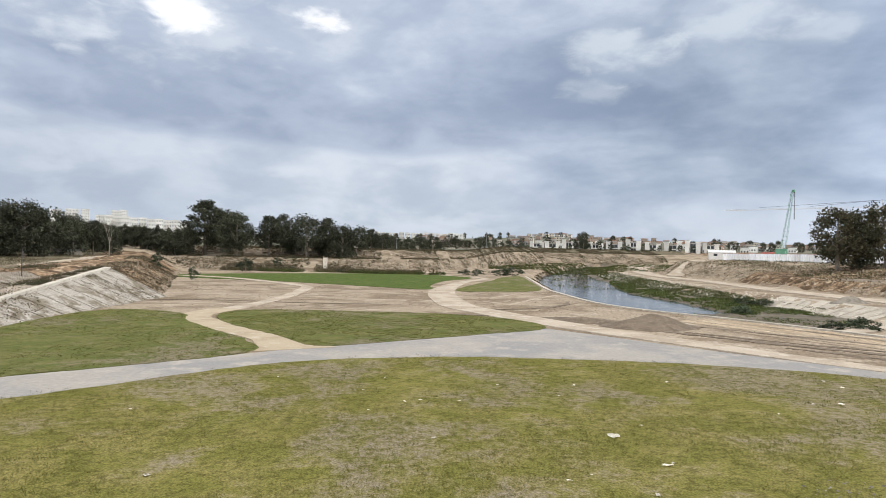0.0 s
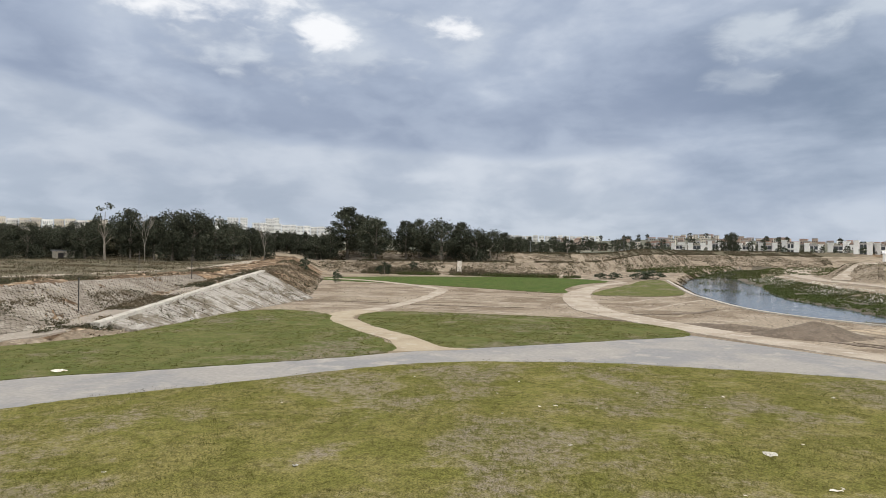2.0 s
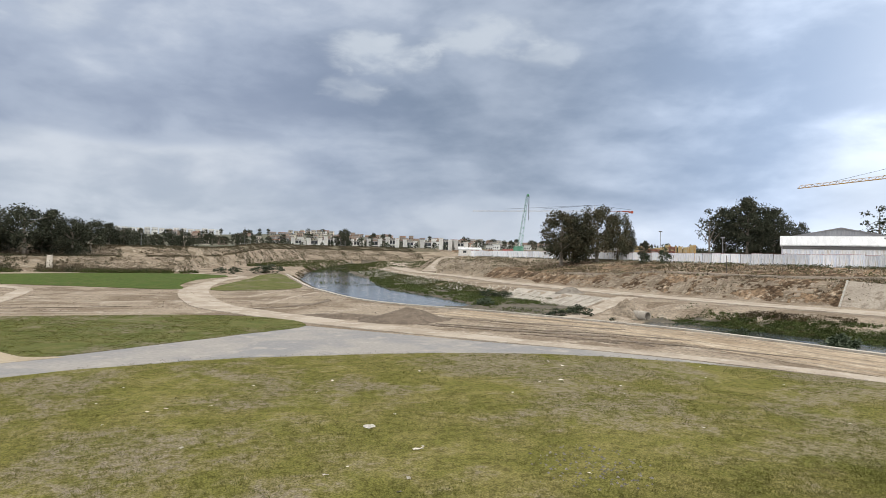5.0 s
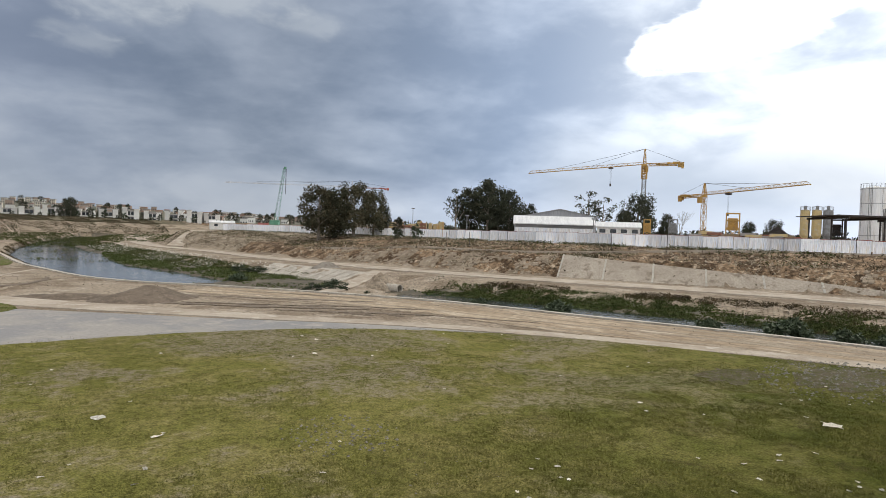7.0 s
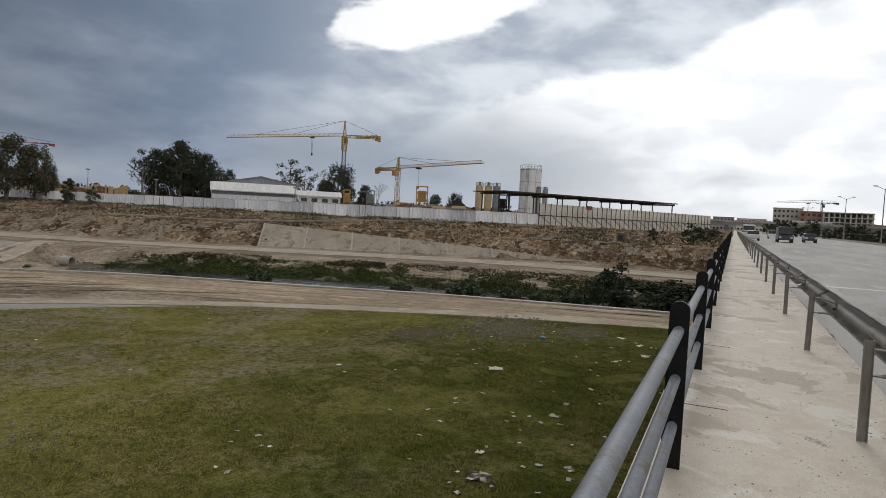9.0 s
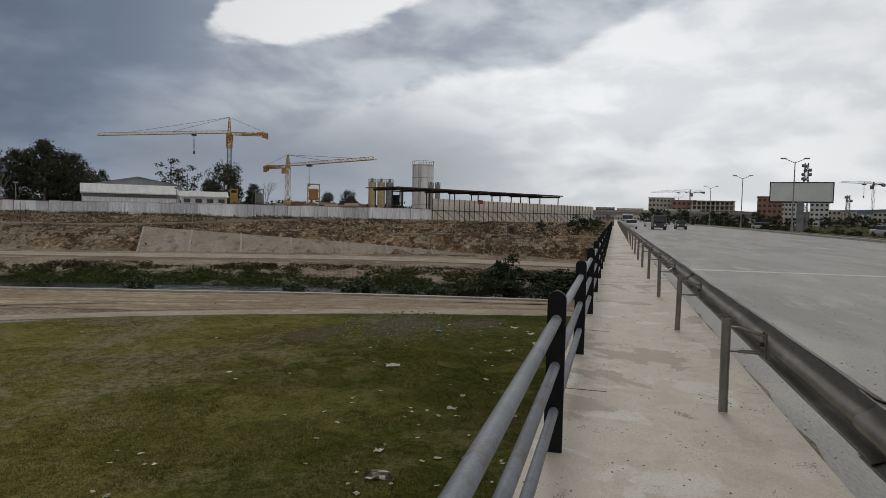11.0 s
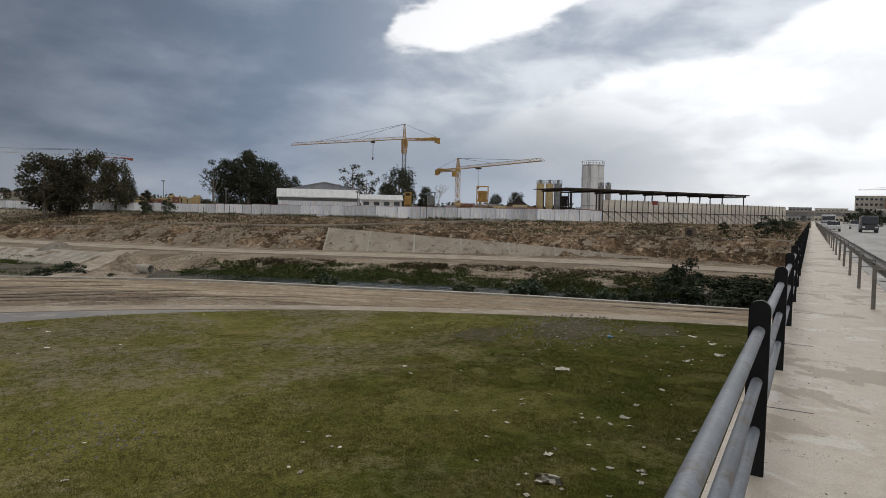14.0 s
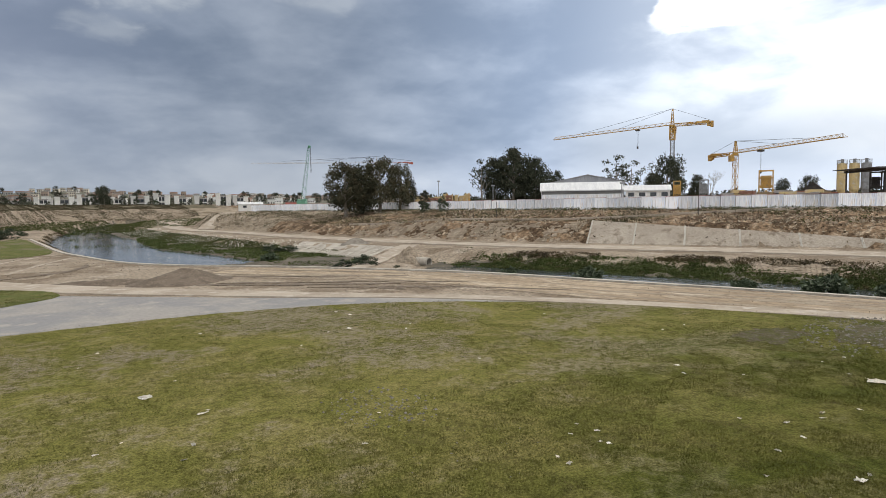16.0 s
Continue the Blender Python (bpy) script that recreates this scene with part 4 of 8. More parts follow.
GUM = "tall dark eucalyptus with an open ragged crown"
KINDS = {
    "gum": tree_kind(11, 11, 3.1, 0.22, 60, 110, 0.33, label=GUM, shape=0.8),
    "gum_b": tree_kind(12, 10, 3.5, 0.14, 68, 110, 0.33, label=GUM, shape=1.1),
    "round": tree_kind(13, 9, 4.6, 0.06, 74, 100, 0.36, girth=0.3, label="broad round dark green tree", shape=0.7),
    "wide": tree_kind(14, 8.5, 4.8, 0.24, 52, 60, 0.42, girth=0.26, label="spreading dark green tree on a bare trunk"),
    "slim": tree_kind(15, 10, 1.7, 0.06, 32, 50, 0.36, girth=0.14, label="slim dark conifer in a row of trees", shape=1.3),
    "sparse": tree_kind(16, 10, 3.0, 0.45, 13, 26, 0.42, label="thin tree with a sparse open crown"),
    "dry": tree_kind(17, 8.5, 4.0, 0.12, 62, 110, 0.34, girth=0.28, foliage=LEAF_DRY, label="broad tree with rusty olive foliage", shape=0.8),
    "far_round": tree_kind(23, 9, 4.4, 0.06, 34, 26, 0.75, girth=0.3, label="broad dark green tree far off", shape=0.7),
    "far_tall": tree_kind(24, 10, 3.2, 0.1, 30, 26, 0.75, label="dark ragged tree far off", shape=1.0),
    "castor": tree_kind(19, 2.0, 1.9, 0.04, 30, 46, 0.40, girth=0.07, foliage=CASTOR, label="low shrub of broad dull green leaves", shape=0.55),
    "bush": tree_kind(18, 3.2, 1.7, 0.05, 16, 60, 0.25, girth=0.06, foliage=SHRUB, label="dense dark green shrub"),
}
for k, t in KINDS.items():
    if k in ("bush", "castor"):
        t["category"] = "shrub"


def bare_tree():
    rng = random.Random(5)
    root = thing("bare_tree", pose(0, 0, -500), "leafless tree with pale branching limbs", "tree")
    bm = bmesh.new()

    def grow(a, way, size, r, level):
        b = a + way * size
        add_tube(bm, a, b, r, r * 0.65, 6 if level < 2 else 4)
        if level < 5:
            for _ in range(3 if level < 3 else 2):
                turn = Vector((rng.uniform(-1, 1), rng.uniform(-1, 1), rng.uniform(-0.1, 0.6)))
                grow(b, (way + turn * 0.75).normalized(), size * rng.uniform(0.6, 0.8), r * 0.6, level + 1)

    grow(Vector((0, 0, -0.2)), Vector((0.03, 0, 1)), 3.2, 0.12, 0)
    part("limb", bm, material("pale_bark", (0.30, 0.27, 0.23), (0.2, 0.18, 0.15), scale=2, bump=0.2), root)
    return root


KINDS["bare"] = bare_tree()


def polar(az, d):
    return d * math.cos(radians(az)), d * math.sin(radians(az))


def height_at(d, el):
    """World height seen from the bridge at an elevation and distance."""
    return 5.5 + d * math.tan(radians(el))


FULL = {"gum": 11.0, "gum_b": 10.0, "far_round": 9.0, "far_tall": 10.0, "round": 9.0, "wide": 8.5, "slim": 10.0, "sparse": 10.0, "dry": 8.5, "bush": 3.2, "bare": 11.0}
planted = 0


def plant(kind, az, d, top, widen=1.0, group="", sink=0.0, base=None):
    """A tree at a bearing and distance, as tall as its top's elevation says."""
    global planted
    planted += 1
    x, y = polar(az, d)
    z = ground_height(x, y) if base is None else base
    s = max(0.15, (height_at(d, top) - z) / FULL[kind])
    m = pose(x, y, z - sink, 0, 0, planted * 77 % 360) @ Matrix.Diagonal((s * widen, s * widen, s, 1))
    ob = copy_thing(KINDS[kind], m)
    return tagged(ob, group=group)


# the belt of trees behind the park
BELT = "trees of the belt behind the park"
for kind, az, d, top, widen in (
    ("gum", 114.7, 132, 3.95, 1.05), ("gum_b", 113.4, 134, 3.3, 1.0), ("gum_b", 112.2, 137, 3.1, 1.0), ("gum", 109.5, 150, 2.8, 0.9),
    ("gum_b", 108.3, 152, 3.05, 0.8), ("wide", 106.2, 158, 2.95, 0.95), ("gum", 104.5, 160, 2.75, 0.9), ("round", 103.2, 165, 2.1, 0.8), ("wide", 101.9, 170, 2.05, 0.8),
    ("gum_b", 100.6, 178, 1.9, 0.9), ("round", 116.2, 128, 1.5, 0.7), ("slim", 117.0, 135, 1.5, 1.2), ("slim", 117.7, 140, 1.7, 1.2), ("slim", 118.4, 142, 1.9, 1.1),
    ("slim", 119.2, 144, 1.8, 1.2), ("gum_b", 120.0, 146, 1.7, 0.9), ("slim", 120.9, 146, 1.9, 1.2), ("round", 121.8, 142, 1.6, 0.8), ("bare", 121.9, 128, 3.0, 0.8),
    ("gum_b", 123.0, 140, 2.0, 1.0), ("round", 124.4, 138, 2.3, 0.9), ("wide", 126.0, 136, 2.7, 1.0), ("round", 127.6, 134, 3.15, 1.0), ("round", 129.2, 136, 3.1, 0.95),
    ("gum", 130.6, 140, 2.7, 1.0), ("bare", 131.3, 134, 3.4, 0.7), ("gum_b", 132.4, 146, 3.3, 0.9), ("sparse", 134.2, 138, 3.75, 0.9), ("gum_b", 135.0, 150, 2.3, 1.0),
    ("round", 136.2, 152, 2.0, 0.9), ("wide", 137.6, 160, 1.8, 1.0), ("round", 139.4, 142, 1.9, 1.0), ("round", 141.2, 138, 1.8, 1.1), ("gum_b", 128.3, 150, 2.6, 1.0),
    ("gum_b", 125.2, 150, 2.2, 1.0), ("gum_b", 122.4, 155, 1.8, 1.2), ("round", 119.6, 158, 1.5, 1.2), ("round", 117.3, 155, 1.3, 1.2), 
    ("round", 107.2, 170, 1.3, 0.8), ("round", 133.4, 160, 2.2, 1.1), ("round", 105.2, 172, 1.4, 0.8), ("bush", 115.6, 112, -1.7, 0.8), ("bush", 118.4, 125, -0.6, 0.9), ("bush", 111.4, 150, -1.0, 1.3), ("bush", 108.8, 160, -0.9, 1.3), ("gum_b", 126.8, 150, 2.5, 1.2), ("gum_b", 124.0, 150, 1.9, 1.2), ("round", 131.2, 155, 2.3, 1.2), ("round", 135.6, 146, 1.6, 1.1), ("round", 138.4, 150, 1.5, 1.2), ("gum_b", 140.4, 156, 1.7, 1.2), ("round", 121.2, 138, 1.0, 1.0), ("round", 118.8, 136, 0.9, 1.0), ("gum_b", 102.6, 176, 1.7, 1.1), ("round", 99.6, 185, 1.5, 1.0), ("round", 143, 140, 1.7, 1.2)):
    if az < 121.5 and kind != "bush":
        # these stand behind the crest of the plateau's slope
        d, widen = max(d, (plateau_foot(polar(az, 180)[0]) + 9 + d % 9) / math.sin(radians(az))), widen * 1.3
    plant(kind, az, d, top, widen, BELT)
# lower trees fill the belt between the tall ones
rng = random.Random(18)
for k in range(18):
    az = 101.5 + 2.1 * k + rng.uniform(-0.3, 0.3)
    back = (plateau_foot(polar(az, 180)[0]) + rng.uniform(24, 34)) / math.sin(radians(az)) if az < 122 else rng.uniform(150, 165)
    plant(("far_round", "round", "far_tall", "dry")[k % 4], az, back, rng.uniform(0.9, 1.7) if az > 112 else rng.uniform(0.9, 1.4), 1.35, BELT)
# far trees along the plateau
rng = random.Random(8)
for k in range(46):
    az = 101.5 - 0.34 * k + rng.uniform(-0.15, 0.15)
    plant(("far_round", "far_tall", "slim", "far_round")[k % 4], az, (330 if az > 94 else 450) + rng.uniform(-25, 30), rng.uniform(0.75, 1.35) if k < 34 else rng.uniform(0.65, 1.0), 1.2, "far trees on the plateau", base=5.2 if az > 94 else 7.6)
plant("round", 81.6, 408, 1.9, 0.75, base=7.6)
plant("round", 82.3, 412, 1.25, 0.6, base=7.6)
# trees on the building site
for kind, az, d, top, widen in (
    ("dry", 62.2, 148, 3.8, 1.0), ("round", 60.9, 154, 3.7, 0.85), ("dry", 59.2, 150, 4.25, 0.9), ("dry", 57.4, 153, 3.7, 0.7), ("round", 56.6, 156, 2.5, 0.5),
    ("slim", 55.2, 146, 1.5, 1.7), ("bush", 55.2, 135, 0.35, 0.9), ("bush", 53.5, 131, 0.75, 0.8),
    ("sparse", 50.0, 164, 4.2, 0.85), ("gum_b", 48.8, 168, 4.3, 1.0), ("gum", 47.2, 166, 5.0, 1.1), ("round", 46.2, 172, 4.2, 0.7), ("gum_b", 45.2, 168, 4.2, 0.9), ("round", 44.3, 176, 2.7, 0.6), ("gum_b", 43.3, 178, 3.0, 0.55),
    ("sparse", 38.3, 185, 4.2, 1.1), ("sparse", 37.0, 184, 3.7, 1.1), ("round", 34.0, 178, 3.9, 0.75), ("round", 35.3, 182, 2.5, 0.6), ("bare", 30.6, 175, 2.9, 1.1), ("gum_b", 31.7, 190, 2.3, 0.8),
    ("round", 25.4, 260, 1.7, 0.7), ("round", 23.6, 240, 1.9, 0.7), ("bush", 3.1, 92, 0.1, 1.4), ("bush", 1.9, 96, -0.1, 1.4), ("bush", 1.2, 100, -0.1, 1.4), ("bush", 6.2, 93, -0.4, 1.0)):
    plant(kind, az, d, top, widen, "trees round the building site")


def scatter(name, seed, count, sample, style, mat, label, **size):
    """One mesh of countless small plants; sample gives arrays x, y."""
    nrng = np.random.default_rng(seed)
    x, y = sample(nrng, count)
    keep = np.array([noise.noise(Vector((a * 0.13, b * 0.13, seed))) + 0.35 * noise.noise(Vector((a * 0.6, b * 0.6, seed))) for a, b in zip(x, y)]) > size.pop("bare", -0.1)
    x, y = x[keep], y[keep]
    pts = np.c_[x, y, land(x, y)]
    if style == "tuft":
        tris = blades(nrng, pts, **size)
    else:
        tall = size.pop("tall")
        r = tall * nrng.uniform(0.4, 1.0, len(pts))
        pts[:, 2] += r * 0.45
        tris = leaves(nrng, pts, r, **size)
    return tagged(new(name, tri_mesh(name, tris, mat)), label, "vegetation", kind="stuff")


def strip(a, b, y0, y1):
    """Samples between two lines given as functions of y."""
    def sample(nrng, n):
        y = nrng.uniform(y0, y1, n)
        u = nrng.uniform(0, 1, n)
        return a(y) + (b(y) - a(y)) * u, y
    return sample


near_k, far_b, track_f, fence_x, foot = (lambda y, t=t: line(y, t) for t in (NEAR_KERB, FAR_BANK, TRACK_FAR, FENCE_X, LEVEE_FOOT))
bank_rise = lambda y: np.interp(y, [20, 45, 62, 95, 115], [7.6, 7.4, 4.6, 4.6, 9.0])
DARK_REED = material("dark_reeds", (0.10, 0.075, 0.04), (0.06, 0.05, 0.03), (0.14, 0.11, 0.06), scale=0.3, fine=3, bump=0, grain=0.4, spec=0.04)
scatter("river_bank_plants", 21, 17000, strip(lambda y: far_b(y) - bank_rise(y) - 1.6, lambda y: far_b(y) - 1.2, 20, 57), "leaf", WEEDS, "low green weeds on the river bank", tall=0.10, per=8, size=0.10, bare=-0.15)
scatter("river_bank_plants", 52, 9000, strip(lambda y: far_b(y) - bank_rise(y) - 1.2, lambda y: far_b(y) - 1.2, 14, 57), "leaf", GREEN_SCRUB, "dull olive weeds on the river bank", tall=0.16, per=8, size=0.13, bare=0.02)
for seed, mat in ((61, WEEDS), (62, GREEN_SCRUB)):
    scatter("river_bank_plants", seed, 4200, strip(lambda y: far_b(y) - bank_rise(y) - 1.0, lambda y: far_b(y) - bank_rise(y) + 1.8 + 2.2 * ramp(y, 14, 30), -5, 54), "leaf", mat, "low weeds at the foot of the river bank", tall=0.14, per=9, size=0.13, bare=-0.45)
scatter("river_bank_reeds", 34, 5000, strip(lambda y: far_b(y) - 2.4, lambda y: far_b(y) - 0.3, 0, 54), "leaf", DARK_REED, "brown reeds along the far track", tall=0.28, per=8, size=0.12, bare=-0.05)
scatter("river_bank_plants", 35, 8000, strip(lambda y: far_b(y) - bank_rise(y) - 0.2, lambda y: far_b(y) - 2.2, -20, 22), "leaf", GREEN_SCRUB, "low green weeds on the river bank", tall=0.3, per=10, size=0.15, bare=-0.12)
scatter("river_bank_plants", 22, 11000, strip(lambda y: far_b(y) - bank_rise(y), lambda y: far_b(y) - 2.0, 80, 205), "leaf", GREEN_SCRUB, "dull green weeds on the river bank", tall=0.22, per=10, size=0.15, bare=-0.55)
scatter("shelf_weeds", 51, 9000, strip(lambda y: far_b(y) - bank_rise(y) - np.interp(y, [66, 76, 80, 99, 135, 157], [30, 13, 9, 8, 5, 1.5]), lambda y: far_b(y) - bank_rise(y) + 0.5, 66, 157), "leaf", WEEDS, "green weeds on the muddy shelf beside the pool", tall=0.3, per=9, size=0.15, bare=-0.12)
scatter("bank_stones", 37, 2600, strip(lambda y: far_b(y) - bank_rise(y), lambda y: far_b(y) - 0.4, 88, 200), "leaf", PAPER, "pale stones and scraps among the bank weeds", tall=0.3, per=2, size=0.22, bare=-0.2)
scatter("channel_weeds", 23, 6000, strip(lambda y: near_k(y) + 4.0, lambda y: near_k(y) + 9.5, -20, 50), "leaf", DARK_REED, "dark weeds at the water's edge", tall=0.5, per=9, size=0.15, bare=-0.12)
scatter("bank_scrub", 24, 14000, strip(lambda y: track_f(y) + 1.0, lambda y: fence_x(y) - 0.6, 1.2, 195), "leaf", SCRUB, "dry brown scrub on the far bank", tall=0.42, per=16, size=0.12, bare=0.12)
scatter("bank_weeds", 25, 7000, strip(lambda y: track_f(y) + 5, lambda y: fence_x(y) - 0.4, 1.2, 195), "leaf", GREEN_SCRUB, "olive weeds along the site fence", tall=0.28, per=7, size=0.15, bare=-0.04)
scatter("fence_weeds", 36, 2600, strip(lambda y: fence_x(y) - 3.5, lambda y: fence_x(y) - 0.4, 28, 190), "leaf", GREEN_SCRUB, "dark weeds at the foot of the hoarding", tall=0.5, per=9, size=0.18, bare=-0.1)
CLODS = material("pale_clods", (0.46, 0.395, 0.30), (0.36, 0.30, 0.22), (0.54, 0.48, 0.39), scale=0.8, fine=6, bump=0, spec=0.04)
DARK_CLODS = material("dark_clods", (0.12, 0.092, 0.065), (0.08, 0.062, 0.045), (0.17, 0.135, 0.10), scale=0.8, fine=6, bump=0, spec=0.04)
for seed, mat in ((71, CLODS), (72, DARK_CLODS)):
    scatter("clods", seed, 17000 if mat is CLODS else 7000, strip(lambda y: track_f(y) + 0.3, lambda y: fence_x(y) - 0.6, 1.2, 190), "leaf", mat, "loose clods and stones on the far bank", tall=0.14, per=1, size=0.34, bare=-0.2)
    scatter("clods", seed + 2, 700, strip(lambda y: near_k(y) - 9.0, lambda y: near_k(y) - 0.6, -10, 60), "leaf", mat, "small clods on the dirt road", tall=0.04, per=1, size=0.07, bare=-0.1)
    scatter("clods", seed + 4, 5000, strip(lambda y: -42 + 0 * y, lambda y: near_k(y) - 0.6, 56, 92), "leaf", mat, "small clods on the levelled dirt", tall=0.04, per=1, size=0.10, bare=-0.05)
    scatter("clods", seed + 6, 9000, strip(lambda y: foot(y) - 8.5, lambda y: foot(y) + 0.3, 31, 110), "leaf", mat, "loose clods and stones on the levee", tall=0.1, per=1, size=0.2, bare=-0.2)
scatter("levee_scrub", 26, 12000, strip(lambda y: foot(y) - 7.5, lambda y: foot(y) - 0.2, 30, 66), "leaf", SCRUB, "dry scrub on the levee slope", tall=0.30, per=12, size=0.11, bare=0.06)
scatter("levee_scrub", 27, 4200, strip(lambda y: foot(y) - 9, lambda y: foot(y) + 0.5, 62, 122), "leaf", SCRUB, "dry scrub on the end of the levee", tall=0.28, per=9, size=0.14, bare=-0.05)
scatter("terrace_scrub", 28, 2600, strip(lambda y: foot(y) - 15, lambda y: foot(y) - 11.2, 22, 70), "leaf", SCRUB, "brown scrub along the terrace", tall=0.36, per=9, size=0.14, bare=-0.02)
scatter("terrace_grass", 29, 14000, strip(lambda y: foot(y) - 95, lambda y: foot(y) - 15, 35, 150), "tuft", SCRUB, "dry grass of the terrace field", height=0.3, spread=0.5, per=5, width=0.05, bare=-0.1)
hedge = lambda nrng, n: (nrng.uniform(-64, -16, n), 146 + nrng.uniform(0, 6, n))
scatter("hedge_scrub", 30, 2600, hedge, "leaf", SCRUB, "rusty brown scrub below the plateau", tall=0.9, per=9, size=0.28, bare=-0.3)
hedge = lambda nrng, n: (nrng.uniform(-60, -10, n), 144.5 + nrng.normal(size=n) * 0.8)
scatter("hedge_weeds", 31, 1300, hedge, "leaf", GREEN_SCRUB, "dark green weeds along the far lawn", tall=0.8, per=9, size=0.26, bare=-0.15)
slope_s = lambda nrng, n: (lambda x: (x, plateau_foot(x) + nrng.uniform(0, 60, n) ** 1.0))(nrng.uniform(-80, 100, n))
scatter("plateau_scrub", 32, 60000, slope_s, "leaf", SCRUB, "dry scrub on the plateau's slope", tall=0.42, per=7, size=0.24, bare=-0.16)
river_head = lambda nrng, n: (lambda y: (line(y, NEAR_KERB) + nrng.uniform(0, 1, n) * (line(y, FAR_BANK) - line(y, NEAR_KERB)), y))(nrng.uniform(200, 330, n))
flats = lambda nrng, n: (lambda x: (x, 205 + (plateau_foot(x) - 200) * nrng.uniform(0, 1, n)))(nrng.uniform(0, 110, n))
scatter("flat_weeds", 38, 9000, flats, "leaf", GREEN_SCRUB, "low weeds on the flats beyond the pool", tall=0.4, per=8, size=0.35, bare=0.02)
scatter("pool_weeds", 39, 2600, strip(lambda y: near_k(y) + 5, lambda y: far_b(y) - 8, 125, 290), "leaf", GREEN_SCRUB, "weed islands in the shallow pool", tall=0.7, per=9, size=0.22, bare=0.27)
scatter("pool_reeds", 40, 2600, strip(lambda y: near_k(y) + 1.2, lambda y: near_k(y) + 3.4, 66, 230), "leaf", DARK_REED, "dark reeds along the channel kerb", tall=0.3, per=7, size=0.16, bare=0.02)
scatter("river_head_weeds", 33, 5000, river_head, "leaf", GREEN_SCRUB, "weeds and reeds at the head of the pool", tall=0.6, per=9, size=0.3, bare=-0.05)
def far_wood(nrng, n):
    az, d = np.radians(nrng.uniform(16, 63, n)), nrng.uniform(300, 380, n)
    return d * np.cos(az), d * np.sin(az)


scatter("far_woods", 57, 420, far_wood, "leaf", LEAF, "low dark line of trees far behind the building site", tall=5.5, per=120, size=1.7, bare=-0.3)
# shrubs by the river
for x, y, s in ((41.6, 45.6, 0.5), (44.4, 38.0, 0.75), (47.8, 25.4, 0.6), (50.0, 20.6, 0.85), (51.8, 17.0, 0.6), (52.8, 14.4, 0.6), (53.2, 11.6, 0.7), (29.4, 76.6, 0.6), (35.0, 63.0, 0.55)):
    copy_thing(KINDS["castor"], pose(x, y, ground_height(x, y) - 0.05, 0, 0, x * 50) @ Matrix.Diagonal((s, s, s * 0.85, 1)))
for x, y, s, w in ( (56.0, 8.6, 1.7, 0.8), (54.5, 9.6, 1.4, 0.9), (53.6, 6.6, 1.2, 1.6), (56.0, 4.4, 1.2, 1.6), (52, 3.0, 1.3, 1.6), (54, 0.8, 1.5, 1.6), (40.6, 44.4, 0.5, 1.1), (33.5, 59.5, 0.8, 1.3), (31.2, 60.2, 0.6, 1.4), (35.6, 56.6, 0.5, 1.6), (37.2, 89, 0.6, 1.9), (35.5, 91, 0.6, 1.9), (-2.5, 144, 0.8, 1.5), (2.8, 147, 1.0, 1.6), (5.6, 148.5, 1.1, 1.6), (-5.5, 147, 0.7, 1.6)):
    copy_thing(KINDS["bush"], pose(x, y, ground_height(x, y) - 0.1, 0, 0, x * 50) @ Matrix.Diagonal((s * w * 0.85, s * w * 0.85, s * 0.62, 1)))


def inside(x, y, outline):
    """Which of the points lie within an outline."""
    hit = np.zeros(len(x), bool)
    for p, q in zip(outline, outline[1:] + outline[:1]):
        cross = (p.y > y) != (q.y > y)
        at_x = p.x + (y - p.y) * (q.x - p.x) / ((q.y - p.y) or 1e-9)
        hit ^= cross & (x < at_x)
    return hit


DARK_BLADES = material("dark_blades", (0.058, 0.061, 0.015), (0.042, 0.046, 0.011), scale=0.3, fine=3, bump=0, grain=0.3, spec=0.04)
STRAW = material("straw_blades", (0.27, 0.235, 0.12), (0.20, 0.18, 0.075), scale=0.3, fine=3, bump=0, grain=0.3, spec=0.04)


def build_grass(seed, count, outline, box_, height, width, near=False, blade_mat=BLADES):
    """Short blades in tufts over a lawn."""
    nrng = np.random.default_rng(seed)
    x, y = nrng.uniform(box_[0], box_[1], count), nrng.uniform(0, 1, count)
    y = box_[2] + (box_[3] - box_[2]) * (y ** 1.25 if near else y)
    keep = inside(x, y, outline)
    x, y = x[keep], y[keep]
    dense = np.array([noise.noise(Vector((a * 0.22, b * 0.22, 7))) + 0.6 * noise.noise(Vector((a * 0.8, b * 0.8, 2))) for a, b in zip(x, y)])
    x, y = x[dense > -0.18], y[dense > -0.18]
    pts = np.c_[x, y, np.full(len(x), 0.055)]
    tagged(new("grass", tri_mesh("grass", blades(nrng, pts, height, 0.06, 5, width), blade_mat)), "short olive-green blades of the lawn", "grass", kind="stuff")


build_grass(40, 95000, LAWN_EDGE, (-24, 36, 0.6, 33), 0.06, 0.009, True)
build_grass(44, 70000, LAWN_EDGE, (-7, 24, 0.6, 13), 0.055, 0.006, True)
build_grass(45, 11000, LAWN_EDGE, (-24, 36, 0.6, 33), 0.032, 0.018, True, DARK_BLADES)
build_grass(46, 14000, LAWN_EDGE, (-24, 36, 0.6, 33), 0.03, 0.014, True, STRAW)
build_grass(47, 2200, SIDE_EDGE, (-38, -12, 4, 52), 0.035, 0.026, False, DARK_BLADES)
build_grass(48, 1500, ISLAND_EDGE, (-23, 5, 35, 56), 0.03, 0.026, False, DARK_BLADES)
build_grass(41, 12000, SIDE_EDGE, (-38, -12, 4, 52), 0.06, 0.016)
build_grass(42, 12000, ISLAND_EDGE, (-23, 5, 35, 56), 0.055, 0.016)
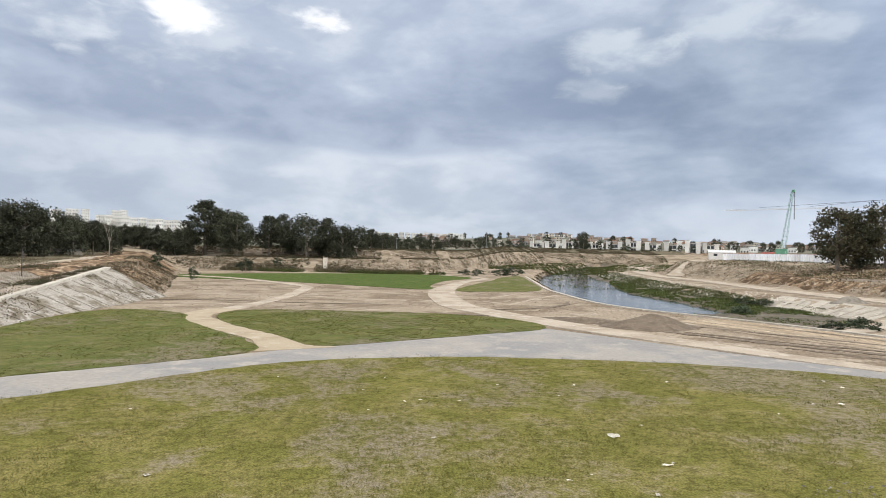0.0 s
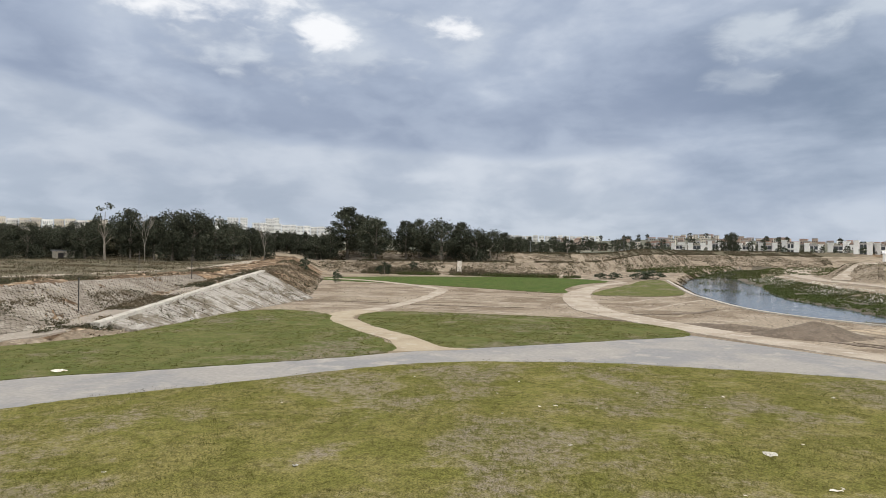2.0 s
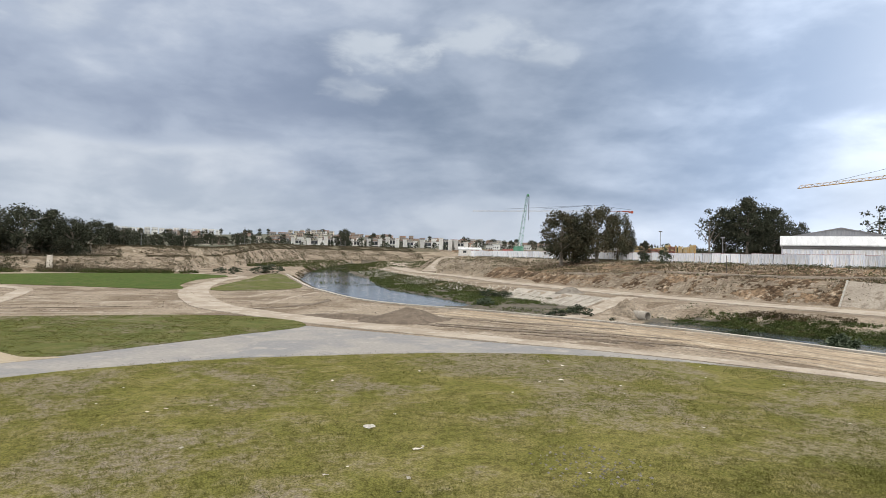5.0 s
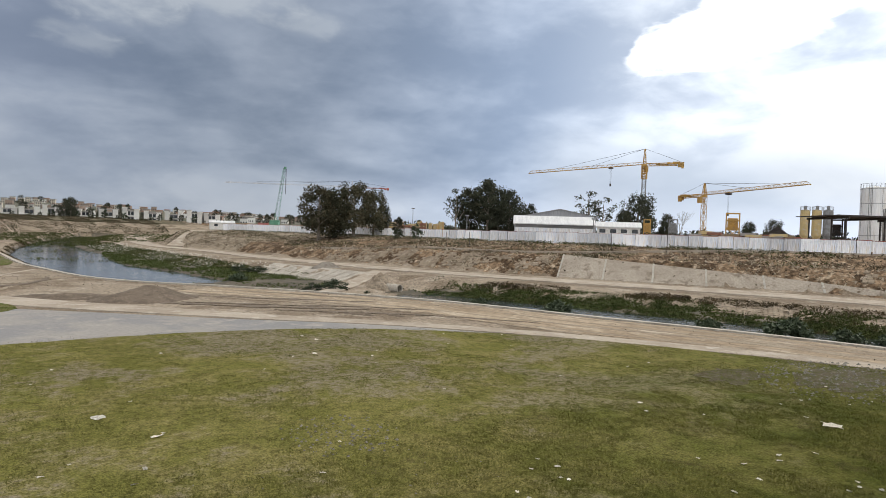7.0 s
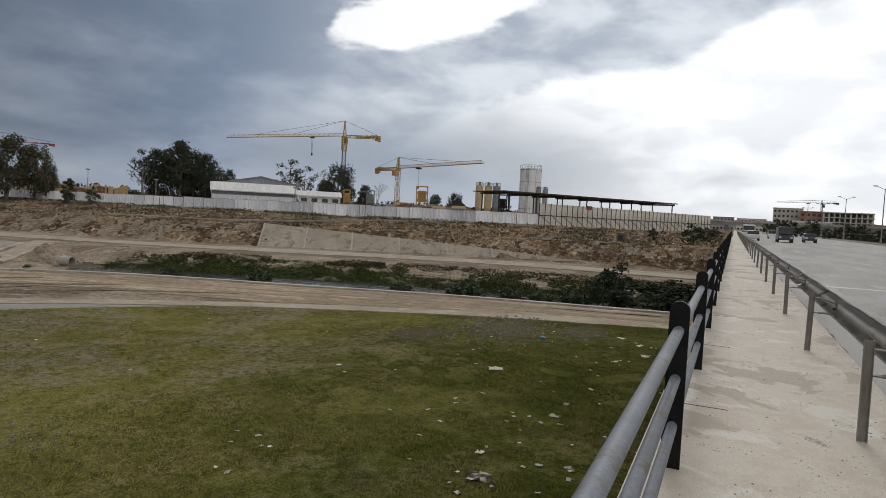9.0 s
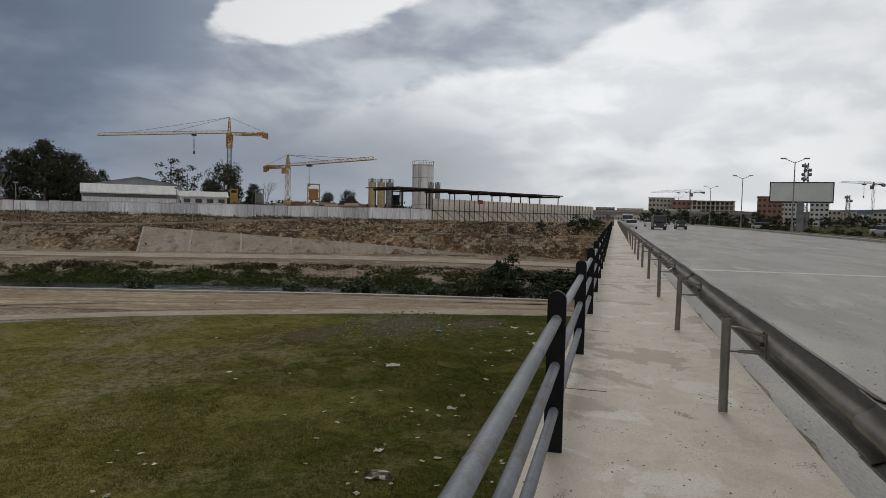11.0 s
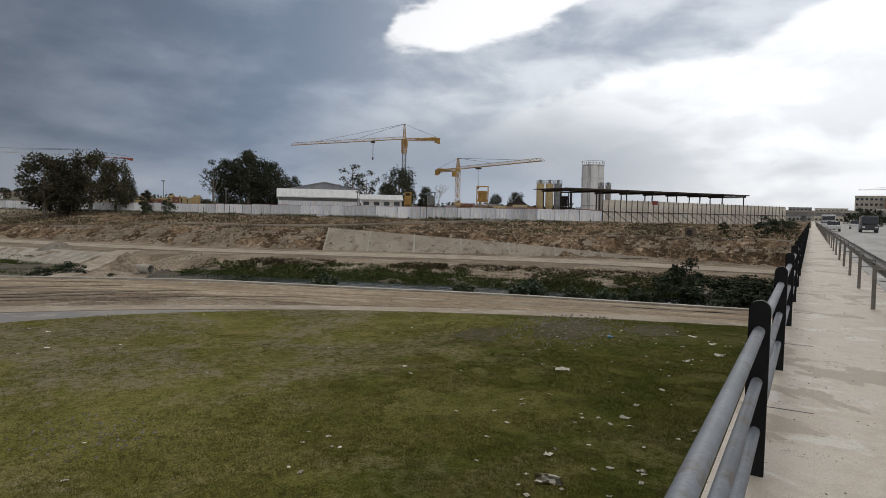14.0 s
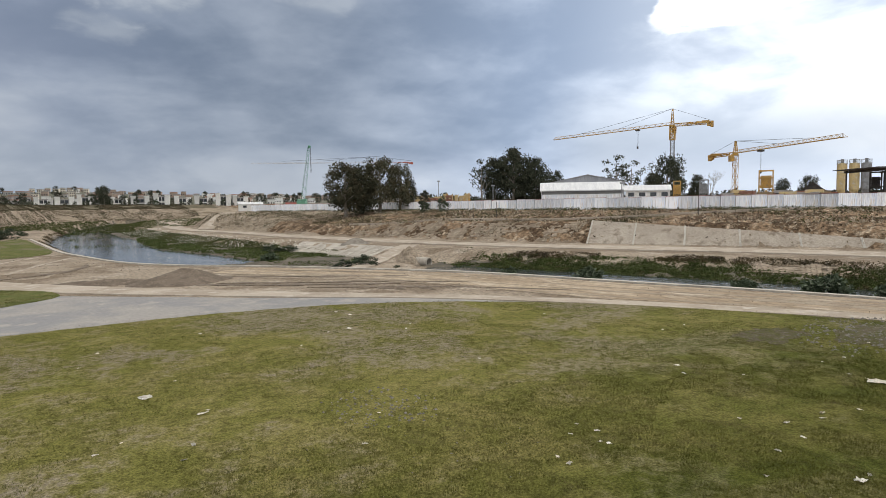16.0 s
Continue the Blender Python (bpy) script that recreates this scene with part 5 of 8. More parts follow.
verge = lambda nrng, n: tuple(np.array([(p.x, p.y) for p in LAWN_EDGE])[nrng.integers(14, len(LAWN_EDGE) - 8, n)].T + nrng.normal(size=(2, n)) * 0.35)
scatter("verge_tufts", 43, 900, verge, "tuft", DARK_REED, "dry tufts along the edge of the lawn", height=0.08, spread=0.14, per=7, width=0.012, bare=0.0)
cross = lambda nrng, n: (nrng.uniform(42.5, 50, n), nrng.uniform(55.5, 61, n))
scatter("crossing_weeds", 44, 700, cross, "leaf", GREEN_SCRUB, "green weeds at the foot of the crossing", tall=0.22, per=10, size=0.14, bare=-0.3)


# ---- levee, slabs, crossing ----
def prism(corners, thick, material_, name, parent):
    """A slab from four corners, thickened downwards."""
    bm = bmesh.new()
    top = [bm.verts.new(c) for c in corners]
    low = [bm.verts.new(Vector(c) - Vector((0, 0, thick))) for c in corners]
    bm.faces.new(top), bm.faces.new(low[::-1])
    for k in range(4):
        j = (k + 1) % 4
        bm.faces.new((top[k], low[k], low[j], top[j]))
    bmesh.ops.recalc_face_normals(bm, faces=bm.faces[:])
    return part(name, bm, material_, parent)


WALL_CONCRETE = material("stained_concrete", (0.43, 0.378, 0.315), (0.37, 0.322, 0.265), (0.245, 0.205, 0.16), scale=0.28, fine=5, bump=0.3, grain=0.2, spec=0.1)
PALE_RIB = material("pale_rib", (0.56, 0.53, 0.47), (0.47, 0.44, 0.39), (0.38, 0.35, 0.30), scale=0.9, fine=8, bump=0.3, spec=0.1)
LEVEE_STONE = material("levee_concrete", (0.355, 0.33, 0.295), (0.185, 0.16, 0.125), (0.42, 0.395, 0.36), scale=0.6, fine=6, bump=0.5, grain=0.3, blend=(0.44, 0.58), spec=0.1)


def build_slabs():
    wall = thing("slope_wall", pose(0, 0, 0), "sloping concrete retaining wall below the site", "retaining wall")
    ys = np.linspace(59.5, 17, 8)
    for a, b in zip(ys, ys[1:]):
        b += 0.12
        ha, hb = (2.8 * ((y - 16) / 43.5) ** 0.9 + 0.08 for y in (a, b))
        xa, xb = line(a, TRACK_FAR), line(b, TRACK_FAR)
        lean = 0.75 * ha, 0.75 * hb
        prism([(xa + 0.35, a - lean[0], 0.05), (xb + 0.35, b - lean[1], 0.05), (xb - 0.15 + 1.45 * hb, b, hb + 0.12), (xa - 0.15 + 1.45 * ha, a, ha + 0.12)], 0.35, WALL_CONCRETE, "slab", wall)
    for y in ys:
        h = 2.8 * ((y - 16) / 43.5) ** 0.9 + 0.08
        x = line(y, TRACK_FAR) - 0.15
        prism([(x + 0.42, y - 0.75 * h - 0.13, 0.09), (x + 0.42, y - 0.75 * h + 0.13, 0.09), (x + 1.45 * h, y + 0.13, h + 0.19), (x + 1.45 * h, y - 0.13, h + 0.19)], 0.2, PALE_RIB, "rib", wall)
    lining = thing("bank_lining", pose(0, 0, 0), "cast concrete slabs lining the river bank", "bank lining")
    top_a, top_b = Vector((41.6, 93.5, 0.08)), Vector((44.6, 70.0, 0.08))
    low_a, low_b = Vector((36.4, 88.0, -1.3)), Vector((41.2, 71.8, -1.3))
    for k in range(11):
        a, b = k / 11, (k + 0.94) / 11
        prism([low_a.lerp(low_b, a), low_a.lerp(low_b, b), top_a.lerp(top_b, b), top_a.lerp(top_b, a)], 0.3, CONCRETE, "slab", lining)
    levee = thing("levee_facing", pose(0, 0, 0), "ribbed concrete facing on the levee slope", "retaining wall")
    ys = np.linspace(34, 65, 14)
    for a, b in zip(ys, ys[1:]):
        b -= 0.1
        za, zb = line(a, LEVEE_TOP), line(b, LEVEE_TOP)
        xa, xb = line(a, LEVEE_FOOT), line(b, LEVEE_FOOT)
        prism([(xa + 0.3, a + 1.0, 0.06), (xb + 0.3, b + 1.0, 0.06), (xb - 1.9 * zb, b, zb + 0.12), (xa - 1.9 * za, a, za + 0.12)], 0.3, LEVEE_STONE, "slab", levee)
    for y in ys:
        z, x = line(y, LEVEE_TOP), line(y, LEVEE_FOOT)
        prism([(x + 0.3, y + 0.86, 0.14), (x + 0.3, y + 1.1, 0.14), (x - 1.9 * z, y + 0.1, z + 0.2), (x - 1.9 * z, y - 0.14, z + 0.17)], 0.2, LEVEE_STONE, "rib", levee)
    top = curve([(line(y, LEVEE_FOOT) - 1.95 * line(y, LEVEE_TOP) - 0.2, y, line(y, LEVEE_TOP) + 0.1) for y in (33, 38, 44, 52, 60, 65.5)], 6)
    tagged(part("levee_kerb", ribbon(top, (0.6, 0.6), 0.24, 0.5), PALE_RIB), "pale concrete kerb along the top of the levee", "kerb", kind="structure")
    way = curve([(line(y, LEVEE_FOOT) - 1.95 * line(y, LEVEE_TOP) - 1.9, y, line(y, LEVEE_TOP) + 0.02) for y in (10, 20, 29, 36, 44, 52, 60, 67, 76)], 6)
    tagged(part("levee_track", ribbon(way, (2.6, 2.6), 0.06, 0.2, 0.1), material("track_dirt", (0.34, 0.30, 0.25), (0.28, 0.24, 0.2), scale=0.3, fine=6)), "dirt track on top of the levee", "track", kind="structure")
    way = curve([(line(y, LEVEE_FOOT) - 22 + 0.10 * (y - 40), y, float(ground_height(line(y, LEVEE_FOOT) - 22 + 0.10 * (y - 40), y)) + 0.02) for y in (20, 40, 60, 80, 100, 115)], 6)
    tagged(part("terrace_track", ribbon(way, (2.4, 2.4), 0.08, 0.2, 0.15), PALE_PATH), "pale track across the terrace field", "track", kind="structure")
    facing = thing("terrace_facing", pose(0, 0, 0), "block-faced concrete slope below the terrace", "retaining wall")
    grey = material("concrete_blocks", (0.31, 0.275, 0.23), (0.22, 0.19, 0.155), (0.37, 0.335, 0.285), scale=0.5, fine=7, bump=0.4, spec=0.1)

    def at(y, s):
        t = line(y, LEVEE_TOP)
        terrace = max(2.75 - t, 0.15)
        return Vector((line(y, LEVEE_FOOT) - (2.0 * t + 3.5 + s * (0.4 + 2.0 * terrace)), y, t + s * terrace + 0.1))

    for y0, y1 in ((14, 25), (25.1, 36), (36.1, 47), (47.1, 57)):
        block_field("block_panel", at, y0, y1, 0.27, 24, grey, facing, 0.97)
    bank = thing("bank_blocks", pose(0, 0, 0), "pale honeycomb blocks facing the river bank", "retaining wall")
    pale = material("pale_blocks", (0.345, 0.282, 0.212), (0.23, 0.186, 0.138), (0.43, 0.37, 0.295), scale=0.5, fine=6, bump=0.4, spec=0.1)
    block_field("block", lambda y, s: Vector((line(y, FAR_BANK) - 4.2 * (1 - s), y, -1.0 * (1 - s) + 0.08)), -6, 30, 0.42, 9, pale, bank, 0.75)

    def bank_at(y, s):
        b = float(np.interp(y, [90, 105], [2.7, 1.6]))
        return Vector((line(y, TRACK_FAR) + 1.55 * b * s, y, b * s + 0.05))

    upper = thing("honeycomb_facing", pose(0, 0, 0), "weed-grown honeycomb blocks facing the site bank", "retaining wall")
    block_field("block", bank_at, 60.2, 104, 0.5, 11, pale, upper, 0.55)
    low = thing("honeycomb_facing", pose(0, 0, 0), "weed-grown honeycomb blocks above the far track", "retaining wall")
    block_field("block", lambda y, s: Vector((line(y, TRACK_FAR) + 2.2 + 6.0 * s, y, ground_height(line(y, TRACK_FAR) + 2.2 + 6.0 * s, y) + 0.05)), 1.2, 26, 0.6, 12, pale, low, 0.6)
    start = lambda x: float(plateau_foot(x))
    rise = thing("honeycomb_facing", pose(0, 0, 0), "pale honeycomb blocks facing the plateau slope", "retaining wall")
    block_field("block", lambda x, s: Vector((x, start(x) + 7 * s, 3.0 * s + 0.12)), -37, -16, 0.75, 10, pale, rise, 0.7)
    scree = thing("honeycomb_facing", pose(0, 0, 0), "broken pale blocks on the far plateau slope", "retaining wall")
    block_field("block", lambda x, s: Vector((x, start(x) + 18 * s, ground_height(x, start(x) + 18 * s) + 0.15)), 0, 95, 1.3, 12, pale, scree, 0.62)


def block_field(name, at, y0, y1, size, rows, mat, parent, share=1.0):
    """Courses of small blocks laid on a slope, with open joints."""
    verts, faces = [], []
    rng = random.Random(3)
    count = int((y1 - y0) / size)
    for r in range(rows):
        for k in range(count):
            ya, yb = y0 + size * (k + 0.5 * (r % 2)), y0 + size * (k + 0.5 * (r % 2) + 0.88)
            a, b = r / rows, (r + 0.88) / rows
            if share < 1 and 0.5 + 0.9 * noise.noise(Vector((ya * 0.25, r * size * 0.25, 2))) + rng.uniform(-0.25, 0.25) > share:
                continue
            lift = Vector((0, 0, rng.uniform(0.0, 0.06)))
            quad = [at(ya, a), at(yb, a), at(yb, b), at(ya, b)]
            n = len(verts)
            verts += [tuple(q + lift) for q in quad] + [tuple(q - Vector((0, 0, 0.1))) for q in quad]
            faces += [(n, n + 1, n + 2, n + 3)] + [(n + c, n + 4 + c, n + 4 + (c + 1) % 4, n + (c + 1) % 4) for c in range(4)]
    me = bpy.data.meshes.new(name)
    me.from_pydata(verts, [], faces)
    me.materials.append(mat)
    ob = new(name, me)
    ob.parent = parent
    return tagged(ob, kind="stuff")


build_slabs()


def build_crossing():
    """An earth crossing over the channel with a concrete pipe through it."""
    bm = bmesh.new()
    a, b = Vector((25.0, 51.0, 0)), Vector((48.0, 72.5, 0))
    along = (b - a).normalized()
    across = Vector((-along.y, along.x, 0))
    rows = []
    for k in range(23):
        c = a.lerp(b, k / 22)
        z = -0.85 + 0.85 * ramp(np.array(k / 22), 0.35, 1.0) + 0.25 * ramp(np.array(k / 22), 0.2, 0.0)
        row = []
        for w, drop in ((-10.5, 2.6), (-5.5, 0.55), (-2.2, 0.03), (-1.0, 0.0), (1.0, 0.0), (2.0, 0.05), (3.2, 0.9), (5.5, 2.4)):
            p = c + across * w
            n = noise.noise(Vector((p.x * 0.7, p.y * 0.7, 5))) * 0.16
            row.append(bm.verts.new((p.x, p.y, float(z) - drop + n * (0.3 if drop < 0.1 else 1))))
        rows.append(row)
    for p, q in zip(rows, rows[1:]):
        for k in range(7):
            f = bm.faces.new((p[k], p[k + 1], q[k + 1], q[k]))
            f.smooth = True
    bmesh.ops.recalc_face_normals(bm, faces=bm.faces[:])
    tagged(part("earth_crossing", bm, DIRT), "heaped earth crossing over the river channel", "causeway", kind="structure")
    way = curve([tuple(a.lerp(b, s) + Vector((0, 0, -0.85 + 0.85 * float(ramp(np.array(s), 0.35, 1.0))))) for s in (0.25, 0.45, 0.65, 0.85, 1.0)], 6)
    tagged(part("crossing_track", ribbon(way, (1.8, 2.6), 0.12, 0.2, 0.1), PALE_PATH), "pale wheel track over the earth crossing", "track", kind="structure")
    pipe = thing("culvert_pipe", pose(40.6, 57.6, -0.85, 0, 0, 14), "large concrete culvert pipe in the crossing", "pipe")
    bm = bmesh.new()
    rings = []
    for r, y in ((0.50, 0.6), (0.50, -1.2), (0.41, -1.2), (0.41, 0.6)):
        rings.append([bm.verts.new((r * math.cos(q), y + 1.2, r * math.sin(q))) for q in (2 * math.pi * k / 24 for k in range(24))])
    for p, q in zip(rings, rings[1:] + rings[:1]):
        for k in range(24):
            bm.faces.new((p[k], p[(k + 1) % 24], q[(k + 1) % 24], q[k]))
    bmesh.ops.recalc_face_normals(bm, faces=bm.faces[:])
    part("shell", bm, CONCRETE, pipe)


build_crossing()


def heap(name, x, y, rx, ry, h, mat, label, seed, turn=0.0):
    """A loose heap of soil on the ground."""
    bm = bmesh.new()
    rings, n = [], 40
    for k in range(11):
        r = k / 10
        ring = []
        for s in range(n):
            q = 2 * math.pi * s / n
            bumpy = noise.noise(Vector((2.2 * r * math.cos(q), 2.2 * r * math.sin(q), seed))) * 0.45 + noise.noise(Vector((7 * r * math.cos(q), 7 * r * math.sin(q), seed))) * 0.14
            reach = r * (1 + 0.25 * noise.noise(Vector((math.cos(q), math.sin(q), seed + 4))))
            z = h * ((math.cos(math.pi * min(r, 1)) + 1) / 2) ** 0.85 * (1 + bumpy) - (0.3 if k == 10 else 0)
            u, v = rx * reach * math.cos(q), ry * reach * math.sin(q)
            ca, sa_ = math.cos(radians(turn)), math.sin(radians(turn))
            lie = ground_height(x + u * ca - v * sa_, y + u * sa_ + v * ca) - ground_height(x, y)
            ring.append(bm.verts.new((u, v, z + lie * min(1, 1.6 * r))))
        rings.append(ring)
    bmesh.ops.remove_doubles(bm, verts=rings[0], dist=0.001)
    bm.verts.ensure_lookup_table()
    for p, q in zip(rings[1:], rings[2:]):
        for k in range(n):
            f = bm.faces.new((p[k], p[(k + 1) % n], q[(k + 1) % n], q[k]))
            f.smooth = True
    bm.faces.new(rings[1]).smooth = True
    bmesh.ops.recalc_face_normals(bm, faces=bm.faces[:])
    ob = part(name, bm, mat)
    ob.matrix_basis = pose(x, y, ground_height(x, y), 0, 0, turn)
    return tagged(ob, label, "heap")


SOIL = material("soil", (0.175, 0.138, 0.105), (0.13, 0.102, 0.075), (0.225, 0.18, 0.14), scale=0.8, fine=7, bump=0.8, dist=0.1)
GRAVEL = material("gravel", (0.27, 0.245, 0.21), (0.19, 0.17, 0.145), spec=0.04, scale=1, fine=12, bump=0.8, dist=0.05)
heap("soil_mound", 12.4, 49.5, 4.3, 3.0, 0.85, SOIL, "heap of brown soil tipped on bare dirt", 3, 20)
heap("soil_mound", 8.0, 52.3, 4.6, 1.6, 0.32, SOIL, "low ridge of brown soil beside a larger heap", 4, 150)
heap("soil_mound", 22.0, 35.6, 1.3, 0.4, 0.16, SOIL, "low scrape of dark soil on the dirt road", 6, 120)
heap("soil_mound", 23.8, 34.0, 0.9, 0.3, 0.12, SOIL, "low scrape of dark soil on the dirt road", 16, 100)
heap("soil_mound", 20.6, 37.2, 0.8, 0.25, 0.10, SOIL, "low scrape of dark soil on the dirt road", 17, 140)
heap("gravel_mound", 44.6, 82.0, 2.6, 1.8, 0.8, GRAVEL, "small heap of grey gravel on the far track", 5)
heap("soil_mound", 40.9, 61.6, 3.4, 2.4, 1.75, DIRT, "mound of earth heaped over a culvert pipe", 9, 20)
heap("soil_mound", 39.0, 59.8, 1.7, 1.7, 1.7, DIRT, "lump of earth beside a culvert pipe", 12, 20)
heap("soil_mound", 45.5, 60.5, 3.2, 5.5, 0.7, DIRT, "low mound of pale earth beside the crossing", 7, 60)

ruts = material("wheel_ruts", (0.29, 0.235, 0.178), (0.35, 0.295, 0.225), (0.235, 0.19, 0.14), spec=0.04, scale=0.5, fine=8, bump=0.5)
for k, (off, w) in enumerate(((4.4, 0.7), (6.2, 0.6), (2.6, 0.5), (7.6, 0.45), (1.5, 0.5))):
    rut = curve([(line(y, NEAR_KERB) - off - 0.02 * (y - 20) + 0.5 * math.sin(y * 0.13 + k), y - 0.2 * off) for y in (-30, -10, 5, 17, 27, 39, 48, 57)], 8)
    tagged(part("wheel_rut", ribbon(rut, (w, w * 0.5, w * 1.5, w * 0.8, w * 0.3, w * 1.4, w * 0.5), 0.02, 0.1, 0.14, k), ruts), "dark wheel ruts along the dirt road", "rut", kind="structure")
for k, (a, b, w) in enumerate((((-40, 60), (-9, 57.5), 0.5), ((-42, 66), (-8, 62), 0.4), ((-38, 72), (-9, 69), 0.5), ((-40, 79), (-9, 76), 0.4), ((2, 66), (9, 84), 0.5), ((4, 60), (11, 74), 0.5), ((0, 75), (6, 88), 0.4), ((-36, 57.5), (-12, 59.5), 0.4))):
    mid = ((a[0] + b[0]) / 2, (a[1] + b[1]) / 2 + 1.2)
    tagged(part("wheel_rut", ribbon(curve([a, mid, b], 12), (w, w * 0.6, w), 0.015, 0.1, 0.1, k), ruts if k % 2 else PALE_PATH), "wheel ruts across the levelled dirt", "rut", kind="structure")
for k, (pts, w) in enumerate((
    (((-6, 54.6), (0, 55.2), (5, 53.8), (9, 52.0)), 1.2), (((12, 47.5), (16, 43.6), (20, 40.4), (24, 37.5)), 0.8), (((14, 46.8), (19, 42.6), (23.5, 39.6), (28, 35.0)), 0.5),
    (((18, 40.0), (22, 36.6), (26, 33.0), (30, 27.0)), 0.5), (((16, 50.5), (20, 47.0), (24, 43.5), (27, 41.0)), 0.6), (((-2, 60), (3, 62), (7, 66), (9, 72)), 0.7), (((-36, 62), (-28, 64), (-18, 63), (-10, 64)), 0.5))):
    streak = ribbon(curve(pts, 12), (w * 0.2, w, w * 0.5, w * 1.3, w * 0.6, w, w * 0.2), 0.032, 0.08, w * 0.22, 30 + k)
    tagged(part("soil_streak", streak, SOIL), "streak of darker damp soil over pale dirt", "soil", kind="structure")
far_track = curve([((line(y, FAR_BANK) + line(y, TRACK_FAR)) / 2, y) for y in (-40, 4, 20, 33, 45, 57, 76, 99, 115, 140, 165, 190, 215, 240, 270, 300, 340)], 6)
tagged(part("far_track", ribbon(far_track, (6, 6, 6, 6, 5, 5, 4.5, 4.5, 5, 6, 8, 10, 10), 0.12, 0.3, 0.25), PALE_PATH), "pale haul road on the far bank", "track", kind="structure")
ramp_way = curve([(46.5, 163, 0.05), (51, 170, 1.6), (56, 177, 3.6), (62, 184, 3.9)], 8)
tagged(part("haul_ramp", ribbon(ramp_way, (4.0, 4.5), 0.35, 1.2, 0.15), PALE_PATH), "pale earth ramp up to the site", "track", kind="structure")
drain = thing("drain_chute", pose(-39.0, 149.4, 0.1, 23.2, 0, 14.7), "pale concrete drain chute on the plateau slope", "drain")
part("chute", box(-0.55, 0.55, 0, 7.6, -0.08, 0.22, 0.04), CONCRETE, drain)
for s in (-0.55, 0.45):
    part("side_wall", box(s, s + 0.1, 0, 7.6, 0.22, 0.42, 0.02), CONCRETE, drain)
inlet = thing("drain_inlet", pose(88.5, 13.5, 3.0, 0, 0, 70), "small concrete drain inlet in the bank", "drain")
part("surround", box(-0.65, 0.65, 0, 0.5, 0.0, 1.1, 0.04), SOIL, inlet)
# no hollow here: a thin dark plate stands for the shade inside
part("opening", box(-0.36, 0.36, 0.496, 0.51, 0.1, 0.8), STEEL, inlet)

# ---- fence and panel wall of the site ----
FENCE_LINE = [(68, 190), (83, 147), (84.8, 103), (88, 74), (91, 43), (97, 31.5), (101, 29)]


def corrugated(width, height, step, depth, name, mat):
    bm = bmesh.new()
    cols = []
    n = int(width / step)
    for k in range(n + 1):
        cols.append([bm.verts.new((-width / 2 + width * k / n, depth if k % 2 else -depth, z)) for z in (0, height)])
    for a, b in zip(cols, cols[1:]):
        bm.faces.new((a[0], b[0], b[1], a[1]))
    bmesh.ops.solidify(bm, geom=bm.faces[:], thickness=0.006)
    return mesh_of(bm, name, mat)


def build_fence():
    root = thing("site_fence", pose(0, 0, 0), "white corrugated sheet hoarding round the building site", "fence")
    sheet_me = corrugated(2.16, 2.15, 0.12, 0.022, "sheet", WHITE_SHEET)
    post_me = mesh_of(box(-0.04, 0.04, -0.04, 0.04, 0, 2.3), "post", STEEL)
    rng = random.Random(4)
    rail = bmesh.new()
    for (ax, ay), (bx, by) in zip(FENCE_LINE, FENCE_LINE[1:]):
        a, b = Vector((ax, ay, 0)), Vector((bx, by, 0))
        n = max(1, round((b - a).length / 2.2))
        yaw = math.degrees(math.atan2(by - ay, bx - ax))
        for k in range(n):
            c = a.lerp(b, (k + 0.5) / n)
            z = 4.15 + rng.uniform(-0.06, 0.06)
            piece("sheet", sheet_me, pose(c.x, c.y, z, rng.uniform(-1.5, 1.5), 0, yaw + rng.uniform(-1, 1)), root)
            if k % 2 == 0:
                p = a.lerp(b, k / n)
                piece("post", post_me, pose(p.x + 0.12, p.y, 4.1), root)
            p, q = a.lerp(b, k / n), a.lerp(b, (k + 1) / n)
            add_tube(rail, (p.x + 0.08, p.y, z + 2.14), (q.x + 0.08, q.y, z + 2.14), 0.05, sides=5)
    part("top_rail", rail, RED_TRIM, root)


build_fence()


def build_panel_wall():
    root = thing("panel_wall", pose(101, 29, 4.25, 0, 0, math.degrees(math.atan2(-23.5, 55))), "tall off-white panel wall held by steel braces", "wall")
    cream = material("panel_white", (0.74, 0.69, 0.60), (0.62, 0.57, 0.50), (0.78, 0.74, 0.67), scale=0.5, fine=6, vary=0.1, bump=0.1)
    panel = mesh_of(box(-0.72, 0.72, -0.04, 0.04, 0, 3.75, 0.01), "panel", cream)
    post = mesh_of(box(-0.05, 0.05, -0.12, -0.045, 0, 3.85), "post", STEEL)
    bm = bmesh.new()
    add_tube(bm, (0, -0.1, 2.0), (1.2, -2.0, 0.1), 0.05, sides=5)
    brace = mesh_of(bm, "brace", STEEL)
    for k in range(41):
        piece("panel", panel, pose(0.75 + 1.5 * k, 0, 0), root)
        piece("post", post, pose(1.5 * k, 0, 0), root)
        if k % 2 == 0:
            piece("brace", brace, pose(1.5 * k, 0, 0), root)
    part("waler", box(0, 61.5, -0.16, -0.10, 1.75, 1.87), STEEL, root)
    part("sign", box(13, 14.6, -0.14, -0.10, 3.2, 3.9), RED_TRIM, root)


build_panel_wall()


